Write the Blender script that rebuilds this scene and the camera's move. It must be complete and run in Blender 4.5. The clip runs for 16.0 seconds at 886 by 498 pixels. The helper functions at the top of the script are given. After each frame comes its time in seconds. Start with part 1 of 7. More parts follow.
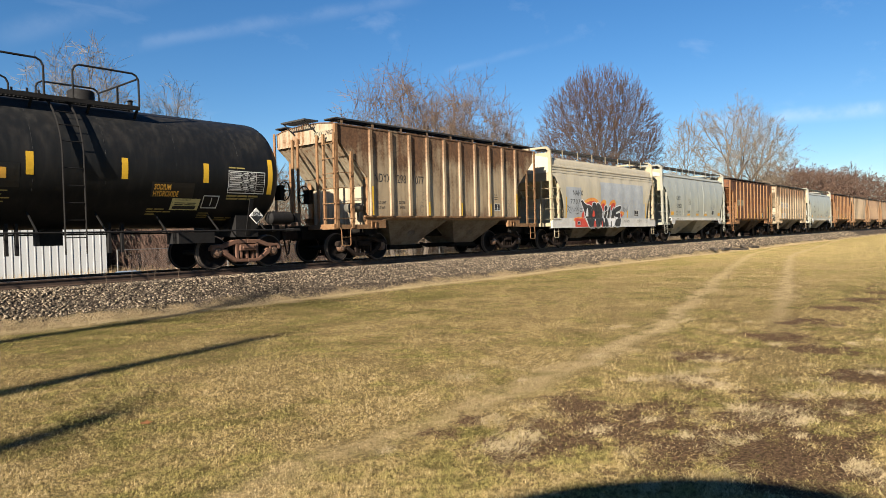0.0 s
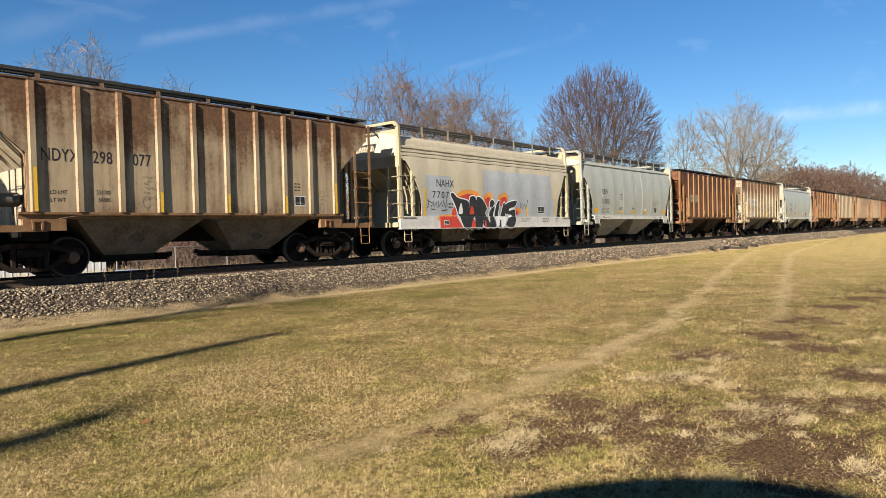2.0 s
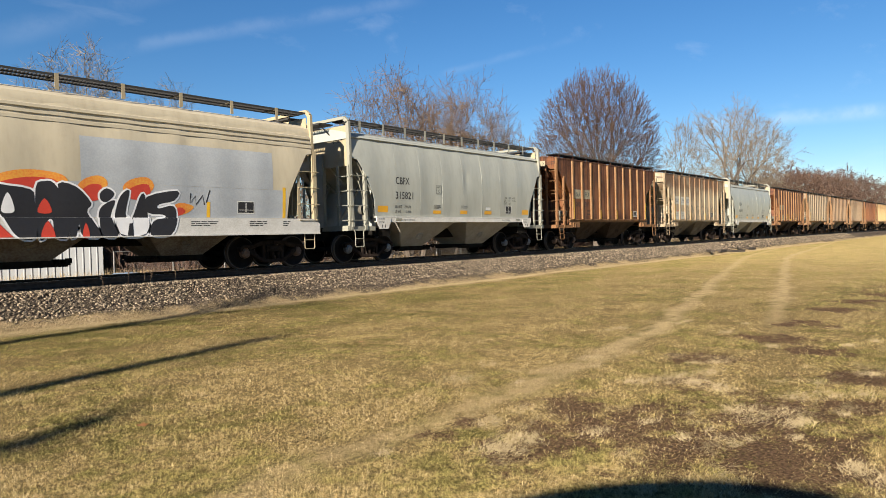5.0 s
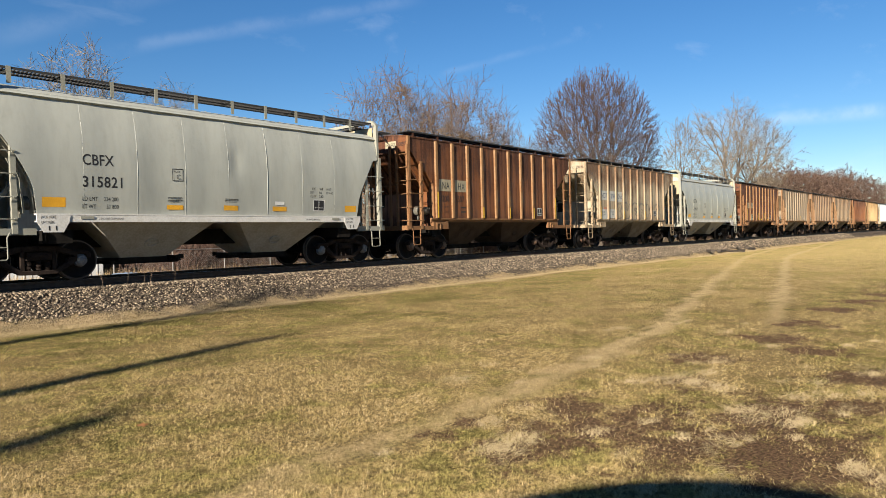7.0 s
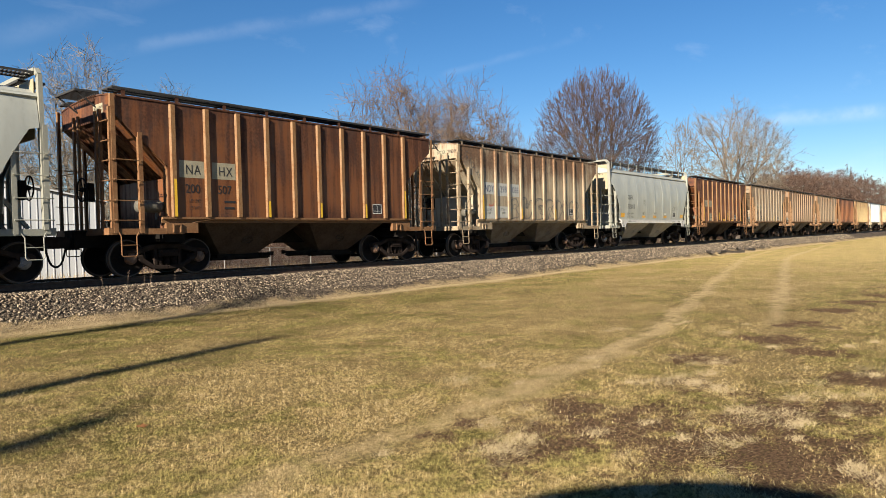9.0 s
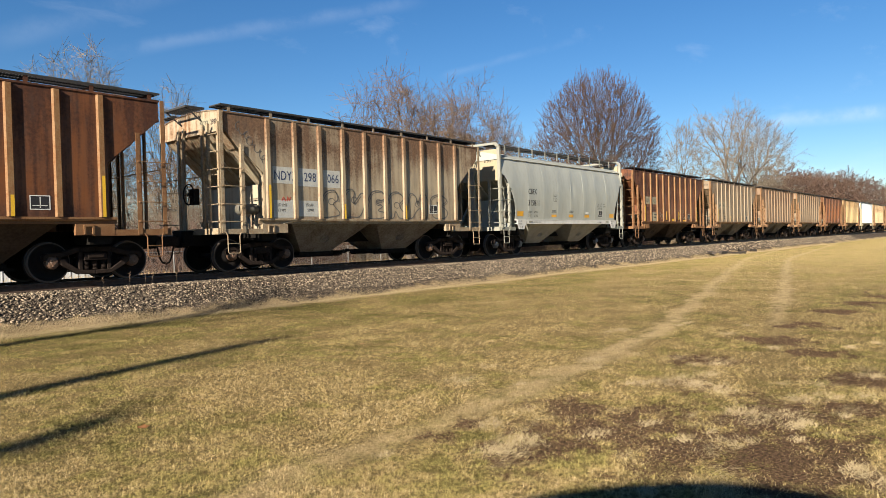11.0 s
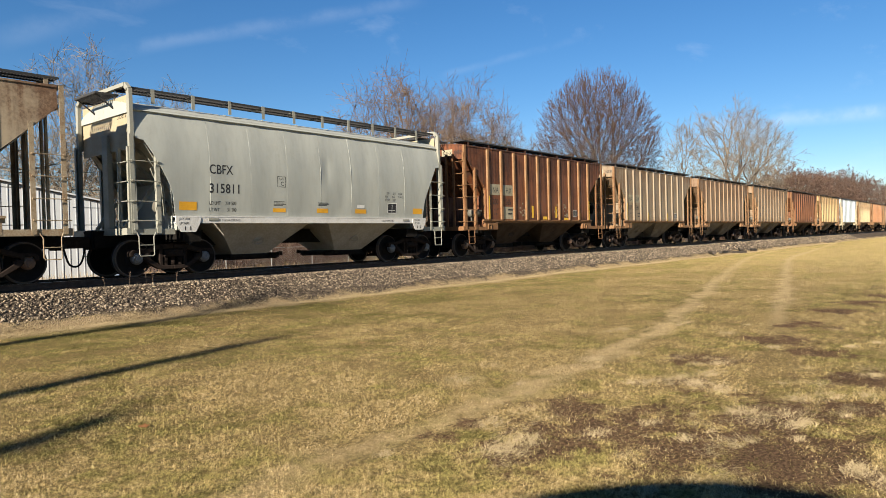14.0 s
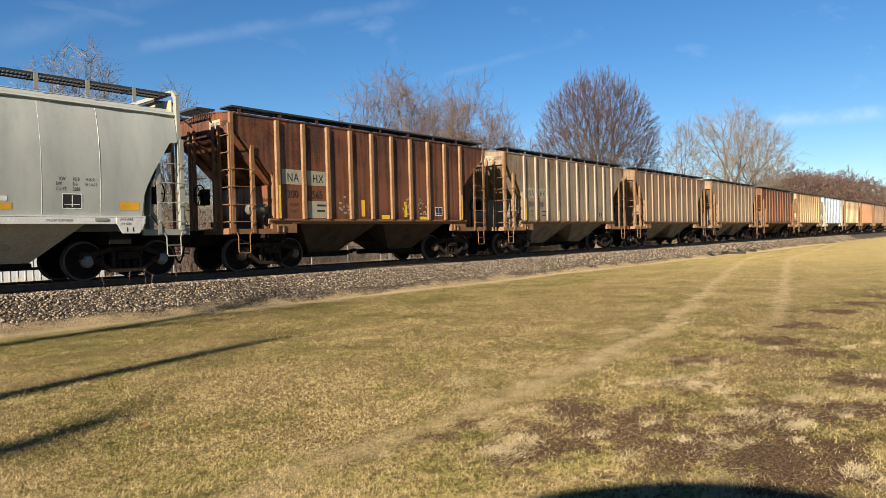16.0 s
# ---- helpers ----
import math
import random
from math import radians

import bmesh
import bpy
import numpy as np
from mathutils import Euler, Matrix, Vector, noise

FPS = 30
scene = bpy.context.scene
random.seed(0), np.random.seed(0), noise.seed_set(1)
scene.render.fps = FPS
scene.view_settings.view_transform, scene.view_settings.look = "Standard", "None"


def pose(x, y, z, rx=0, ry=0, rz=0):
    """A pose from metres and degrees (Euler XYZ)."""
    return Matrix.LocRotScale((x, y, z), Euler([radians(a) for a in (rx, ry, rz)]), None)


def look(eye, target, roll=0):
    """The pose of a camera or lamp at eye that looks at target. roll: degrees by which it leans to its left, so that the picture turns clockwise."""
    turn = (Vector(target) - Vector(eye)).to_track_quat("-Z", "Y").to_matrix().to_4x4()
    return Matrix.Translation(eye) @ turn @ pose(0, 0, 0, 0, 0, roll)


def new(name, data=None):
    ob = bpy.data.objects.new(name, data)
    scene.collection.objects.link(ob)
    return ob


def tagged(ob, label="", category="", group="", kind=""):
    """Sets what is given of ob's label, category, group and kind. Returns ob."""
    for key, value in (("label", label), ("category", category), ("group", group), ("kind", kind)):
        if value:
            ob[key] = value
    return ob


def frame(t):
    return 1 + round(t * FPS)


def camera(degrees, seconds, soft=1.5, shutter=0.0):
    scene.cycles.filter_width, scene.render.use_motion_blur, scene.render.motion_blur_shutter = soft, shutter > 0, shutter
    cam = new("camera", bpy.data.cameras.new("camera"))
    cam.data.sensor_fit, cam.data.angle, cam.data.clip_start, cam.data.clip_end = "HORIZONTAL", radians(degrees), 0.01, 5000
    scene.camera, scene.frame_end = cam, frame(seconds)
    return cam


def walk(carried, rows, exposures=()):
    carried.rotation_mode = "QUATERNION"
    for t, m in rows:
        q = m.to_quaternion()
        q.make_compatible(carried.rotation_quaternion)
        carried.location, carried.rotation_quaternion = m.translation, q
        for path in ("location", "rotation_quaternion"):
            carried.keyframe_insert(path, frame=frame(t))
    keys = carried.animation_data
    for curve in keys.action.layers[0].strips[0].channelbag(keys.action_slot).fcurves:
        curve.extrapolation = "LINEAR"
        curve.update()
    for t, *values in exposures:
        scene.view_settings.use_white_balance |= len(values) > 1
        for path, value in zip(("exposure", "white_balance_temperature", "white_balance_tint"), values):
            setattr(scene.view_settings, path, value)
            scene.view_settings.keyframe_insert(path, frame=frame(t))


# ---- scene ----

# ---- camera and its way: held by hand, turning a little ----
EYE = (0.0, 0.0, 1.60)
AIMS = ((0.0, 49.744, -1.203), (0.5, 49.72, -1.24), (1.0, 49.744, -1.271), (1.5, 49.775, -1.308), (2.0, 49.806, -1.314),
        (2.5, 49.867, -1.284), (3.0, 49.892, -1.234), (3.5, 49.948, -1.147), (4.0, 49.966, -1.079), (6.5, 50.009, -1.048),
        (7.0, 50.009, -1.048), (8.0, 50.009, -1.042), (8.5, 50.009, -1.029), (9.0, 50.009, -0.98), (11.5, 49.91, -0.9),
        (12.0, 49.929, -0.937), (12.5, 49.935, -0.968), (13.0, 49.929, -0.962), (13.5, 49.904, -0.962), (14.0, 49.892, -0.956),
        (14.5, 49.886, -0.95), (15.0, 49.911, -0.938), (15.5, 49.935, -0.919), (16.0, 49.935, -0.894))


def aimed(yaw, pitch):
    y, p = radians(yaw), radians(pitch)
    way = Vector((math.sin(y) * math.cos(p), math.cos(y) * math.cos(p), math.sin(p)))
    return look(EYE, Vector(EYE) + 10 * way, -1.48)


cam = camera(67.05, 16.0, soft=0.75)
walk(cam, [(t, aimed(a, b)) for t, a, b in AIMS])

# ---- world, sun, exposure ----
SUN_AZ, SUN_EL = 76.5, 24.5          # shadows run towards this bearing from +y, clockwise
scene.view_settings.exposure = 1.68
world = bpy.data.worlds.new("sky")
scene.world = world
world.use_nodes = True
wn, wl = world.node_tree.nodes, world.node_tree.links
wn.clear()


def node(nodes, kind, **values):
    n = nodes.new(kind)
    for k, v in values.items():
        n.inputs[k].default_value = v
    return n


sky = wn.new("ShaderNodeTexSky")
sky.sky_type = "NISHITA"
sky.sun_disc = False
sky.sun_elevation = radians(SUN_EL)
sky.sun_rotation = radians(SUN_AZ + 180)
sky.altitude, sky.air_density, sky.dust_density, sky.ozone_density = 200, 1.0, 0.1, 4.0
TRAILS = (((0.3368, 0.1163, -0.9343), (0.5551, 0.777, 0.2969), 0.972, 0.014, 0.085), ((0.1366, 0.0459, -0.9896), (0.966, 0.215, 0.1433), 0.992, 0.014, 0.28),
          ((0.3225, -0.0308, -0.9461), (0.8008, 0.5418, 0.2553), 0.994, 0.008, 0.06), ((0.484, 0.0891, -0.8705), (0.4034, 0.8601, 0.3123), 0.985, 0.022, 0.07))
# thin cirrus: long soft streaks high in the sky
tc = wn.new("ShaderNodeTexCoord")
flat = wn.new("ShaderNodeMapping")
flat.inputs["Rotation"].default_value = (0, 0, radians(38))
flat.inputs["Scale"].default_value = (0.5, 8.0, 12.0)
cirrus = node(wn, "ShaderNodeTexNoise", Scale=1.3, Detail=7.0, Roughness=0.6, Distortion=0.25)
ramp = wn.new("ShaderNodeValToRGB")
ramp.color_ramp.elements[0].position, ramp.color_ramp.elements[1].position = 0.60, 1.0
ramp.color_ramp.elements[1].color = (0.22, 0.22, 0.22, 1)
mixed = wn.new("ShaderNodeMix")
mixed.data_type = "RGBA"
mixed.inputs["B"].default_value = (9.0, 9.6, 10.5, 1)
back = node(wn, "ShaderNodeBackground", Strength=0.0375)
wout = wn.new("ShaderNodeOutputWorld")
wl.new(tc.outputs["Generated"], flat.inputs["Vector"])
wl.new(flat.outputs["Vector"], cirrus.inputs["Vector"])
wl.new(cirrus.outputs["Fac"], ramp.inputs["Fac"])


def world_math(op, a, b=0.0):
    t = wn.new("ShaderNodeMath")
    t.operation = op
    for i, v in ((0, a), (1, b)):
        if isinstance(v, (int, float)):
            t.inputs[i].default_value = v
        else:
            wl.new(v, t.inputs[i])
    return t.outputs[0]


def world_span(v, lo, hi):
    r = wn.new("ShaderNodeMapRange")
    r.interpolation_type = "SMOOTHSTEP"
    r.inputs["From Min"].default_value, r.inputs["From Max"].default_value = lo, hi
    wl.new(v, r.inputs["Value"])
    return r.outputs["Result"]


def world_dot(v):
    t = wn.new("ShaderNodeVectorMath")
    t.operation = "DOT_PRODUCT"
    wl.new(tc.outputs["Generated"], t.inputs[0])
    t.inputs[1].default_value = v
    return t.outputs["Value"]


# old contrails spread to soft bands: the plane of each, its middle, its half length (cosine), half width, strength
torn = node(wn, "ShaderNodeTexNoise", Scale=9.0, Detail=6.0, Roughness=0.65)
wl.new(tc.outputs["Generated"], torn.inputs["Vector"])
veil = ramp.outputs["Color"]
for plane, middle, reach, wide, strong in TRAILS:
    across = world_math("ABSOLUTE", world_math("ADD", world_dot(plane), world_math("MULTIPLY", world_math("SUBTRACT", torn.outputs["Fac"], 0.5), wide * 1.2)))
    band = world_math("MULTIPLY", world_span(across, wide, 0.0), world_span(world_dot(middle), reach, reach + (1 - reach) * 0.55))
    band = world_math("MULTIPLY", band, world_math("MULTIPLY", world_span(torn.outputs["Fac"], 0.3, 0.65), strong))
    veil = world_math("MAXIMUM", veil, band)
wl.new(veil, mixed.inputs["Factor"])
deep = node(wn, "ShaderNodeHueSaturation", Hue=0.503, Saturation=1.22)
wl.new(sky.outputs["Color"], deep.inputs["Color"])
wl.new(deep.outputs["Color"], mixed.inputs["A"])
wl.new(mixed.outputs["Result"], back.inputs["Color"])
wl.new(back.outputs["Background"], wout.inputs["Surface"])

sun_data = bpy.data.lights.new("sun", "SUN")
sun_data.energy, sun_data.angle, sun_data.color = 5.0, radians(0.9), (1.0, 0.90, 0.75)
sun = new("sun", sun_data)
_az, _el = radians(SUN_AZ), radians(SUN_EL)
SUN_WAY = Vector((math.sin(_az) * math.cos(_el), math.cos(_az) * math.cos(_el), -math.sin(_el)))
sun.matrix_world = Matrix.Translation((-20, -10, 30)) @ SUN_WAY.to_track_quat("-Z", "Y").to_matrix().to_4x4()


# ---- materials ----
def rgb(*c):
    """A base colour, scaled down throughout so shade goes darker under the raised exposure."""
    return (*(0.735 * v for v in c), 1.0)


class Mat:
    """A small builder of node materials."""

    def __init__(self, name):
        self.m = bpy.data.materials.new(name)
        self.m.use_nodes = True
        self.n, self.l = self.m.node_tree.nodes, self.m.node_tree.links
        self.b = self.n["Principled BSDF"]
        self.tc = self.n.new("ShaderNodeTexCoord")

    def vec(self, scale=(1, 1, 1), source="Object", loc=(0, 0, 0), rot=(0, 0, 0)):
        mp = self.n.new("ShaderNodeMapping")
        mp.inputs["Scale"].default_value, mp.inputs["Location"].default_value, mp.inputs["Rotation"].default_value = scale, loc, rot
        self.l.new(self.tc.outputs[source], mp.inputs["Vector"])
        return mp.outputs["Vector"]

    def noise(self, vec, scale, detail=4.0, rough=0.55, lo=0.4, hi=0.6, distort=0.0):
        t = node(self.n, "ShaderNodeTexNoise", Scale=scale, Detail=detail, Roughness=rough, Distortion=distort)
        self.l.new(vec, t.inputs["Vector"])
        return self.span(t.outputs["Fac"], lo, hi)

    def span(self, value, lo, hi, a=0.0, b=1.0):
        r = self.n.new("ShaderNodeMapRange")
        r.interpolation_type = "SMOOTHSTEP"
        for k, v in (("From Min", lo), ("From Max", hi), ("To Min", a), ("To Max", b)):
            r.inputs[k].default_value = v
        self.l.new(value, r.inputs["Value"])
        return r.outputs["Result"]

    def math(self, op, a, b):
        t = self.n.new("ShaderNodeMath")
        t.operation = op
        for i, v in ((0, a), (1, b)):
            if isinstance(v, (int, float)):
                t.inputs[i].default_value = v
            else:
                self.l.new(v, t.inputs[i])
        return t.outputs[0]

    def mix(self, fac, a, b):
        t = self.n.new("ShaderNodeMix")
        t.data_type = "RGBA"
        for k, v in (("Factor", fac), ("A", a), ("B", b)):
            if isinstance(v, (tuple, float, int)):
                t.inputs[k].default_value = v
            else:
                self.l.new(v, t.inputs[k])
        return t.outputs["Result"]

    def axis(self, vec, which):
        s = self.n.new("ShaderNodeSeparateXYZ")
        self.l.new(vec, s.inputs[0])
        return s.outputs[which]

    def done(self, colour, rough=0.6, metal=0.0, bump=None, height=0.3, dist=0.01, spec=0.4):
        if isinstance(colour, tuple):
            self.b.inputs["Base Color"].default_value = colour
        else:
            self.l.new(colour, self.b.inputs["Base Color"])
        if isinstance(rough, (int, float)):
            self.b.inputs["Roughness"].default_value = rough
        else:
            self.l.new(rough, self.b.inputs["Roughness"])
        self.b.inputs["Metallic"].default_value = metal
        self.b.inputs["Specular IOR Level"].default_value = spec
        if bump is not None:
            t = node(self.n, "ShaderNodeBump", Strength=height, Distance=dist)
            self.l.new(bump, t.inputs["Height"])
            self.l.new(t.outputs["Normal"], self.b.inputs["Normal"])
        return self.m


def weathered(name, paint, rust, top=0.5, low=0.3, streak=0.5, patch=0.4, grime=0.25, seed=0.0, rough=0.6, spec=0.35):
    """Sheet-steel paint with rust creeping down from the roof line and up from the sill, in streaks; car space, z from the rail."""
    k = Mat(name)
    p = k.vec(loc=(seed, seed * 0.7, 0))
    z = k.axis(k.vec(), 2)
    big = k.noise(p, 0.8, 4, 0.5, 0.25, 0.8)
    fine = k.noise(p, 14, 6, 0.65, 0.35, 0.7)
    runs = k.noise(k.vec(scale=(7, 7, 0.45), loc=(seed, 0, 0)), 1.0, 4, 0.5, 0.38, 0.75)
    upper = k.span(z, 2.3, 4.3, 0.0, top)
    lower = k.span(z, 1.95, 1.3, 0.0, low)
    amount = k.math("ADD", k.math("MULTIPLY", k.math("ADD", upper, lower), k.math("ADD", 0.35, k.math("MULTIPLY", big, 0.9))),
                    k.math("MULTIPLY", runs, streak))
    amount = k.math("ADD", amount, k.math("MULTIPLY", big, patch))
    amount = k.math("ADD", k.math("MULTIPLY", amount, 0.86), k.math("MULTIPLY", k.math("MULTIPLY", amount, fine), 0.28))
    amount = k.span(amount, 0.02, 1.0)
    two = k.mix(fine, rgb(*rust), rgb(*[c * 0.55 for c in rust]))
    col = k.mix(amount, rgb(*paint), two)
    dirt = k.noise(k.vec(scale=(3, 3, 0.8), loc=(0, seed, 3)), 2.0, 6, 0.6, 0.4, 0.75)
    col = k.mix(k.math("MULTIPLY", dirt, grime), col, rgb(0.07, 0.055, 0.045))
    return k.done(col, k.span(amount, 0, 1, rough - 0.1, 0.85), 0.0, fine, 0.12, 0.004, spec)


def plain(name, colour, rough=0.55, vary=0.35, scale=6.0, metal=0.0, bump=0.15, other=None, spec=0.4):
    k = Mat(name)
    a = k.noise(k.vec(), scale, 6, 0.6, 0.3, 0.7)
    b = k.noise(k.vec(), scale * 9, 4, 0.6, 0.35, 0.65)
    dark = other or tuple(c * (1 - vary) for c in colour)
    col = k.mix(k.math("MULTIPLY", k.math("ADD", a, b), 0.5), rgb(*colour), rgb(*dark))
    return k.done(col, k.span(a, 0, 1, rough - 0.08, rough + 0.12), metal, b, bump, 0.004, spec)


BEIGE = weathered("beige_paint", (0.42, 0.325, 0.205), (0.165, 0.082, 0.040), 1.15, 0.35, 0.4, 0.42, 0.25, 0.0)
BEIGE_OLD = weathered("old_beige_paint", (0.42, 0.345, 0.235), (0.185, 0.105, 0.06), 0.85, 0.3, 0.40, 0.38, 0.35, 7.3)
BROWN = weathered("brown_rusty_paint", (0.185, 0.064, 0.018), (0.070, 0.021, 0.008), 0.45, 0.45, 0.6, 0.45, 0.3, 3.1)
BROWN_B = weathered("red_brown_paint", (0.180, 0.058, 0.019), (0.066, 0.019, 0.008), 0.45, 0.45, 0.6, 0.45, 0.3, 11.4)
GREIGE = weathered("grey_beige_paint", (0.27, 0.205, 0.135), (0.185, 0.10, 0.05), 0.3, 0.3, 0.35, 0.25, 0.3, 5.9)
TAN = weathered("tan_paint", (0.25, 0.165, 0.098), (0.165, 0.085, 0.043), 0.4, 0.3, 0.35, 0.35, 0.2, 2.2)
TAN_B = weathered("pale_tan_paint", (0.27, 0.197, 0.122), (0.175, 0.10, 0.055), 0.35, 0.3, 0.3, 0.35, 0.2, 8.8)
YELLOWISH = weathered("yellowed_cream_paint", (0.46, 0.335, 0.16), (0.24, 0.12, 0.05), 0.3, 0.3, 0.4, 0.2, 0.2, 4.4)
CREAM_RUST = weathered("cream_paint_rust_runs", (0.50, 0.39, 0.225), (0.26, 0.12, 0.05), 0.2, 0.25, 0.6, 0.25, 0.15, 9.7)
ORANGE = weathered("faded_orange_paint", (0.36, 0.165, 0.075), (0.44, 0.29, 0.16), 0.2, 0.2, 0.5, 0.35, 0.15, 1.6)
GREY = weathered("light_grey_paint", (0.375, 0.385, 0.345), (0.27, 0.27, 0.235), 0.12, 0.18, 0.14, 0.12, 0.12, 2.7, 0.5)
PALE_BLUE = weathered("pale_blue_grey_paint", (0.440, 0.488, 0.528), (0.264, 0.264, 0.256), 0.1, 0.1, 0.2, 0.05, 0.15, 6.1)
CREAM = weathered("cream_white_paint", (0.53, 0.465, 0.34), (0.38, 0.31, 0.21), 0.1, 0.25, 0.15, 0.12, 0.12, 5.2, 0.5)
PALE = plain("pale_frame_paint", (0.36, 0.315, 0.21), 0.5, 0.25, 3.0, other=(0.33, 0.26, 0.16))
PALE_GREY = plain("pale_grey_frame_paint", (0.29, 0.285, 0.235), 0.5, 0.2, 3.0)
CHALK = plain("chalky_sill_paint", (0.66, 0.65, 0.62), 0.6, 0.25, 3.0, other=(0.48, 0.46, 0.42))
WORN_FRAME = plain("worn_frame_paint", (0.27, 0.17, 0.088), 0.7, 0.4, 4.0, other=(0.16, 0.07, 0.030), spec=0.2)
OLD_FRAME = plain("chipped_cream_frame_paint", (0.37, 0.315, 0.22), 0.65, 0.4, 4.0, other=(0.21, 0.13, 0.07), spec=0.2)
BROWN_FRAME = plain("brown_frame_paint", (0.15, 0.063, 0.025), 0.7, 0.4, 4.0, other=(0.24, 0.135, 0.065), spec=0.2)
# near black: the deep shade under the cars is put into this colour
UNDER = plain("near_black_steel", (0.017, 0.015, 0.013), 0.85, 0.45, 5.0, other=(0.008, 0.007, 0.006), spec=0.08)
BAY_PAINT = plain("dusty_hopper_paint", (0.26, 0.235, 0.20), 0.8, 0.4, 2.0, other=(0.12, 0.092, 0.07), spec=0.15)
BAY_BROWN = plain("rusty_hopper_paint", (0.085, 0.062, 0.045), 0.85, 0.4, 2.0, other=(0.045, 0.030, 0.022), spec=0.12)
BAY_GREY = plain("grey_hopper_paint", (0.46, 0.44, 0.39), 0.7, 0.3, 2.0, other=(0.33, 0.30, 0.25), spec=0.2)
# rusty, and darkened further to carry the shade below the cars
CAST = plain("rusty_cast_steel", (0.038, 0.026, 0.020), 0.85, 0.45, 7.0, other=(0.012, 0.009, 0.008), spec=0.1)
CAST_RED = plain("red_rust_cast_steel", (0.20, 0.10, 0.062), 0.75, 0.4, 6.0, other=(0.11, 0.055, 0.035))


def wheel_material():
    k = Mat("dark_wheel_steel")
    v = k.vec()
    s = k.n.new("ShaderNodeSeparateXYZ")
    k.l.new(v, s.inputs[0])
    r2 = k.math("ADD", k.math("MULTIPLY", s.outputs[0], s.outputs[0]), k.math("MULTIPLY", s.outputs[2], s.outputs[2]))
    r = k.math("POWER", r2, 0.5)
    dirt = k.noise(v, 7, 5, 0.65, 0.3, 0.7)
    # wheel plates near black too, with the undercar shade in their colour
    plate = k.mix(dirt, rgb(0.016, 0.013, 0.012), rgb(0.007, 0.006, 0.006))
    rim = k.math("MULTIPLY", k.span(r, 0.415, 0.425), k.span(r, 0.470, 0.465))
    col = k.mix(k.math("MULTIPLY", rim, 0.8), plate, rgb(0.13, 0.105, 0.09))
    return k.done(col, k.span(rim, 0, 1, 0.8, 0.45), 0.0, dirt, 0.15, 0.004, 0.15)


WHEEL = wheel_material()
RIB_CREAM = weathered("cream_rib_paint", (0.37, 0.29, 0.185), (0.22, 0.105, 0.045), 0.45, 0.5, 0.55, 0.35, 0.2, 1.2)
END_CREAM = weathered("pale_end_paint", (0.42, 0.36, 0.26), (0.25, 0.125, 0.055), 0.45, 0.3, 0.45, 0.15, 0.2, 4.9)
RIB_TAN = plain("worn_tan_rib_paint", (0.27, 0.165, 0.08), 0.65, 0.4, 3.0, other=(0.19, 0.08, 0.03), spec=0.2)
CAP_STEEL = plain("blue_grey_bearing_steel", (0.20, 0.215, 0.24), 0.4, 0.3, 12.0, metal=0.3)
BEARING = plain("greasy_bearing_cap", (0.17, 0.10, 0.065), 0.5, 0.4, 12.0)
GRATING = plain("dark_galvanised_grating", (0.030, 0.029, 0.028), 0.75, 0.3, 8.0)
BLACK = weathered("black_tank_paint", (0.011, 0.012, 0.013), (0.062, 0.057, 0.051), 0.32, 0.0, 0.30, 0.03, 0.1, 3.3, 0.6, 0.14)
RESERVOIR = plain("grey_green_reservoir_paint", (0.15, 0.15, 0.125), 0.6, 0.35, 6.0, other=(0.07, 0.055, 0.04))
BLACK_TRIM = plain("black_frame_paint", (0.016, 0.015, 0.015), 0.7, 0.3, 6.0, spec=0.15)
INK = plain("black_stencil_paint", (0.018, 0.018, 0.02), 0.6, 0.2, 20.0)
NAVY = plain("blue_black_stencil", (0.03, 0.045, 0.11), 0.6, 0.2, 20.0)
WHITE = plain("white_marking_paint", (0.78, 0.77, 0.73), 0.5, 0.15, 9.0)
YELLOW = plain("yellow_reflective_tape", (0.78, 0.46, 0.03), 0.45, 0.15, 15.0)
AMBER = plain("amber_reflective_panel", (0.74, 0.37, 0.025), 0.4, 0.15, 25.0)
GHOST = plain("pale_patch_paint", (0.36, 0.32, 0.22), 0.6, 0.3, 5.0)
PRIMER = plain("grey_cover_paint", (0.43, 0.455, 0.48), 0.6, 0.18, 2.5)
SPRAY_BLACK = plain("black_spray_paint", (0.022, 0.022, 0.028), 0.45, 0.2, 6.0)
SPRAY_WHITE = plain("white_spray_paint", (0.82, 0.82, 0.84), 0.5, 0.12, 6.0)
SPRAY_RED = plain("red_spray_paint", (0.62, 0.06, 0.035), 0.5, 0.2, 5.0)
SPRAY_ORANGE = plain("orange_spray_paint", (0.78, 0.40, 0.06), 0.5, 0.2, 2.5, other=(0.72, 0.17, 0.03))


# ---- mesh helpers ----
def box(bm, lo, hi, m=None):
    """An axis box; m turns it."""
    r = bmesh.ops.create_cube(bm, size=1.0)["verts"]
    for v in r:
        v.co = Vector([lo[i] + (v.co[i] + 0.5) * (hi[i] - lo[i]) for i in range(3)])
        if m:
            v.co = m @ v.co
    return r


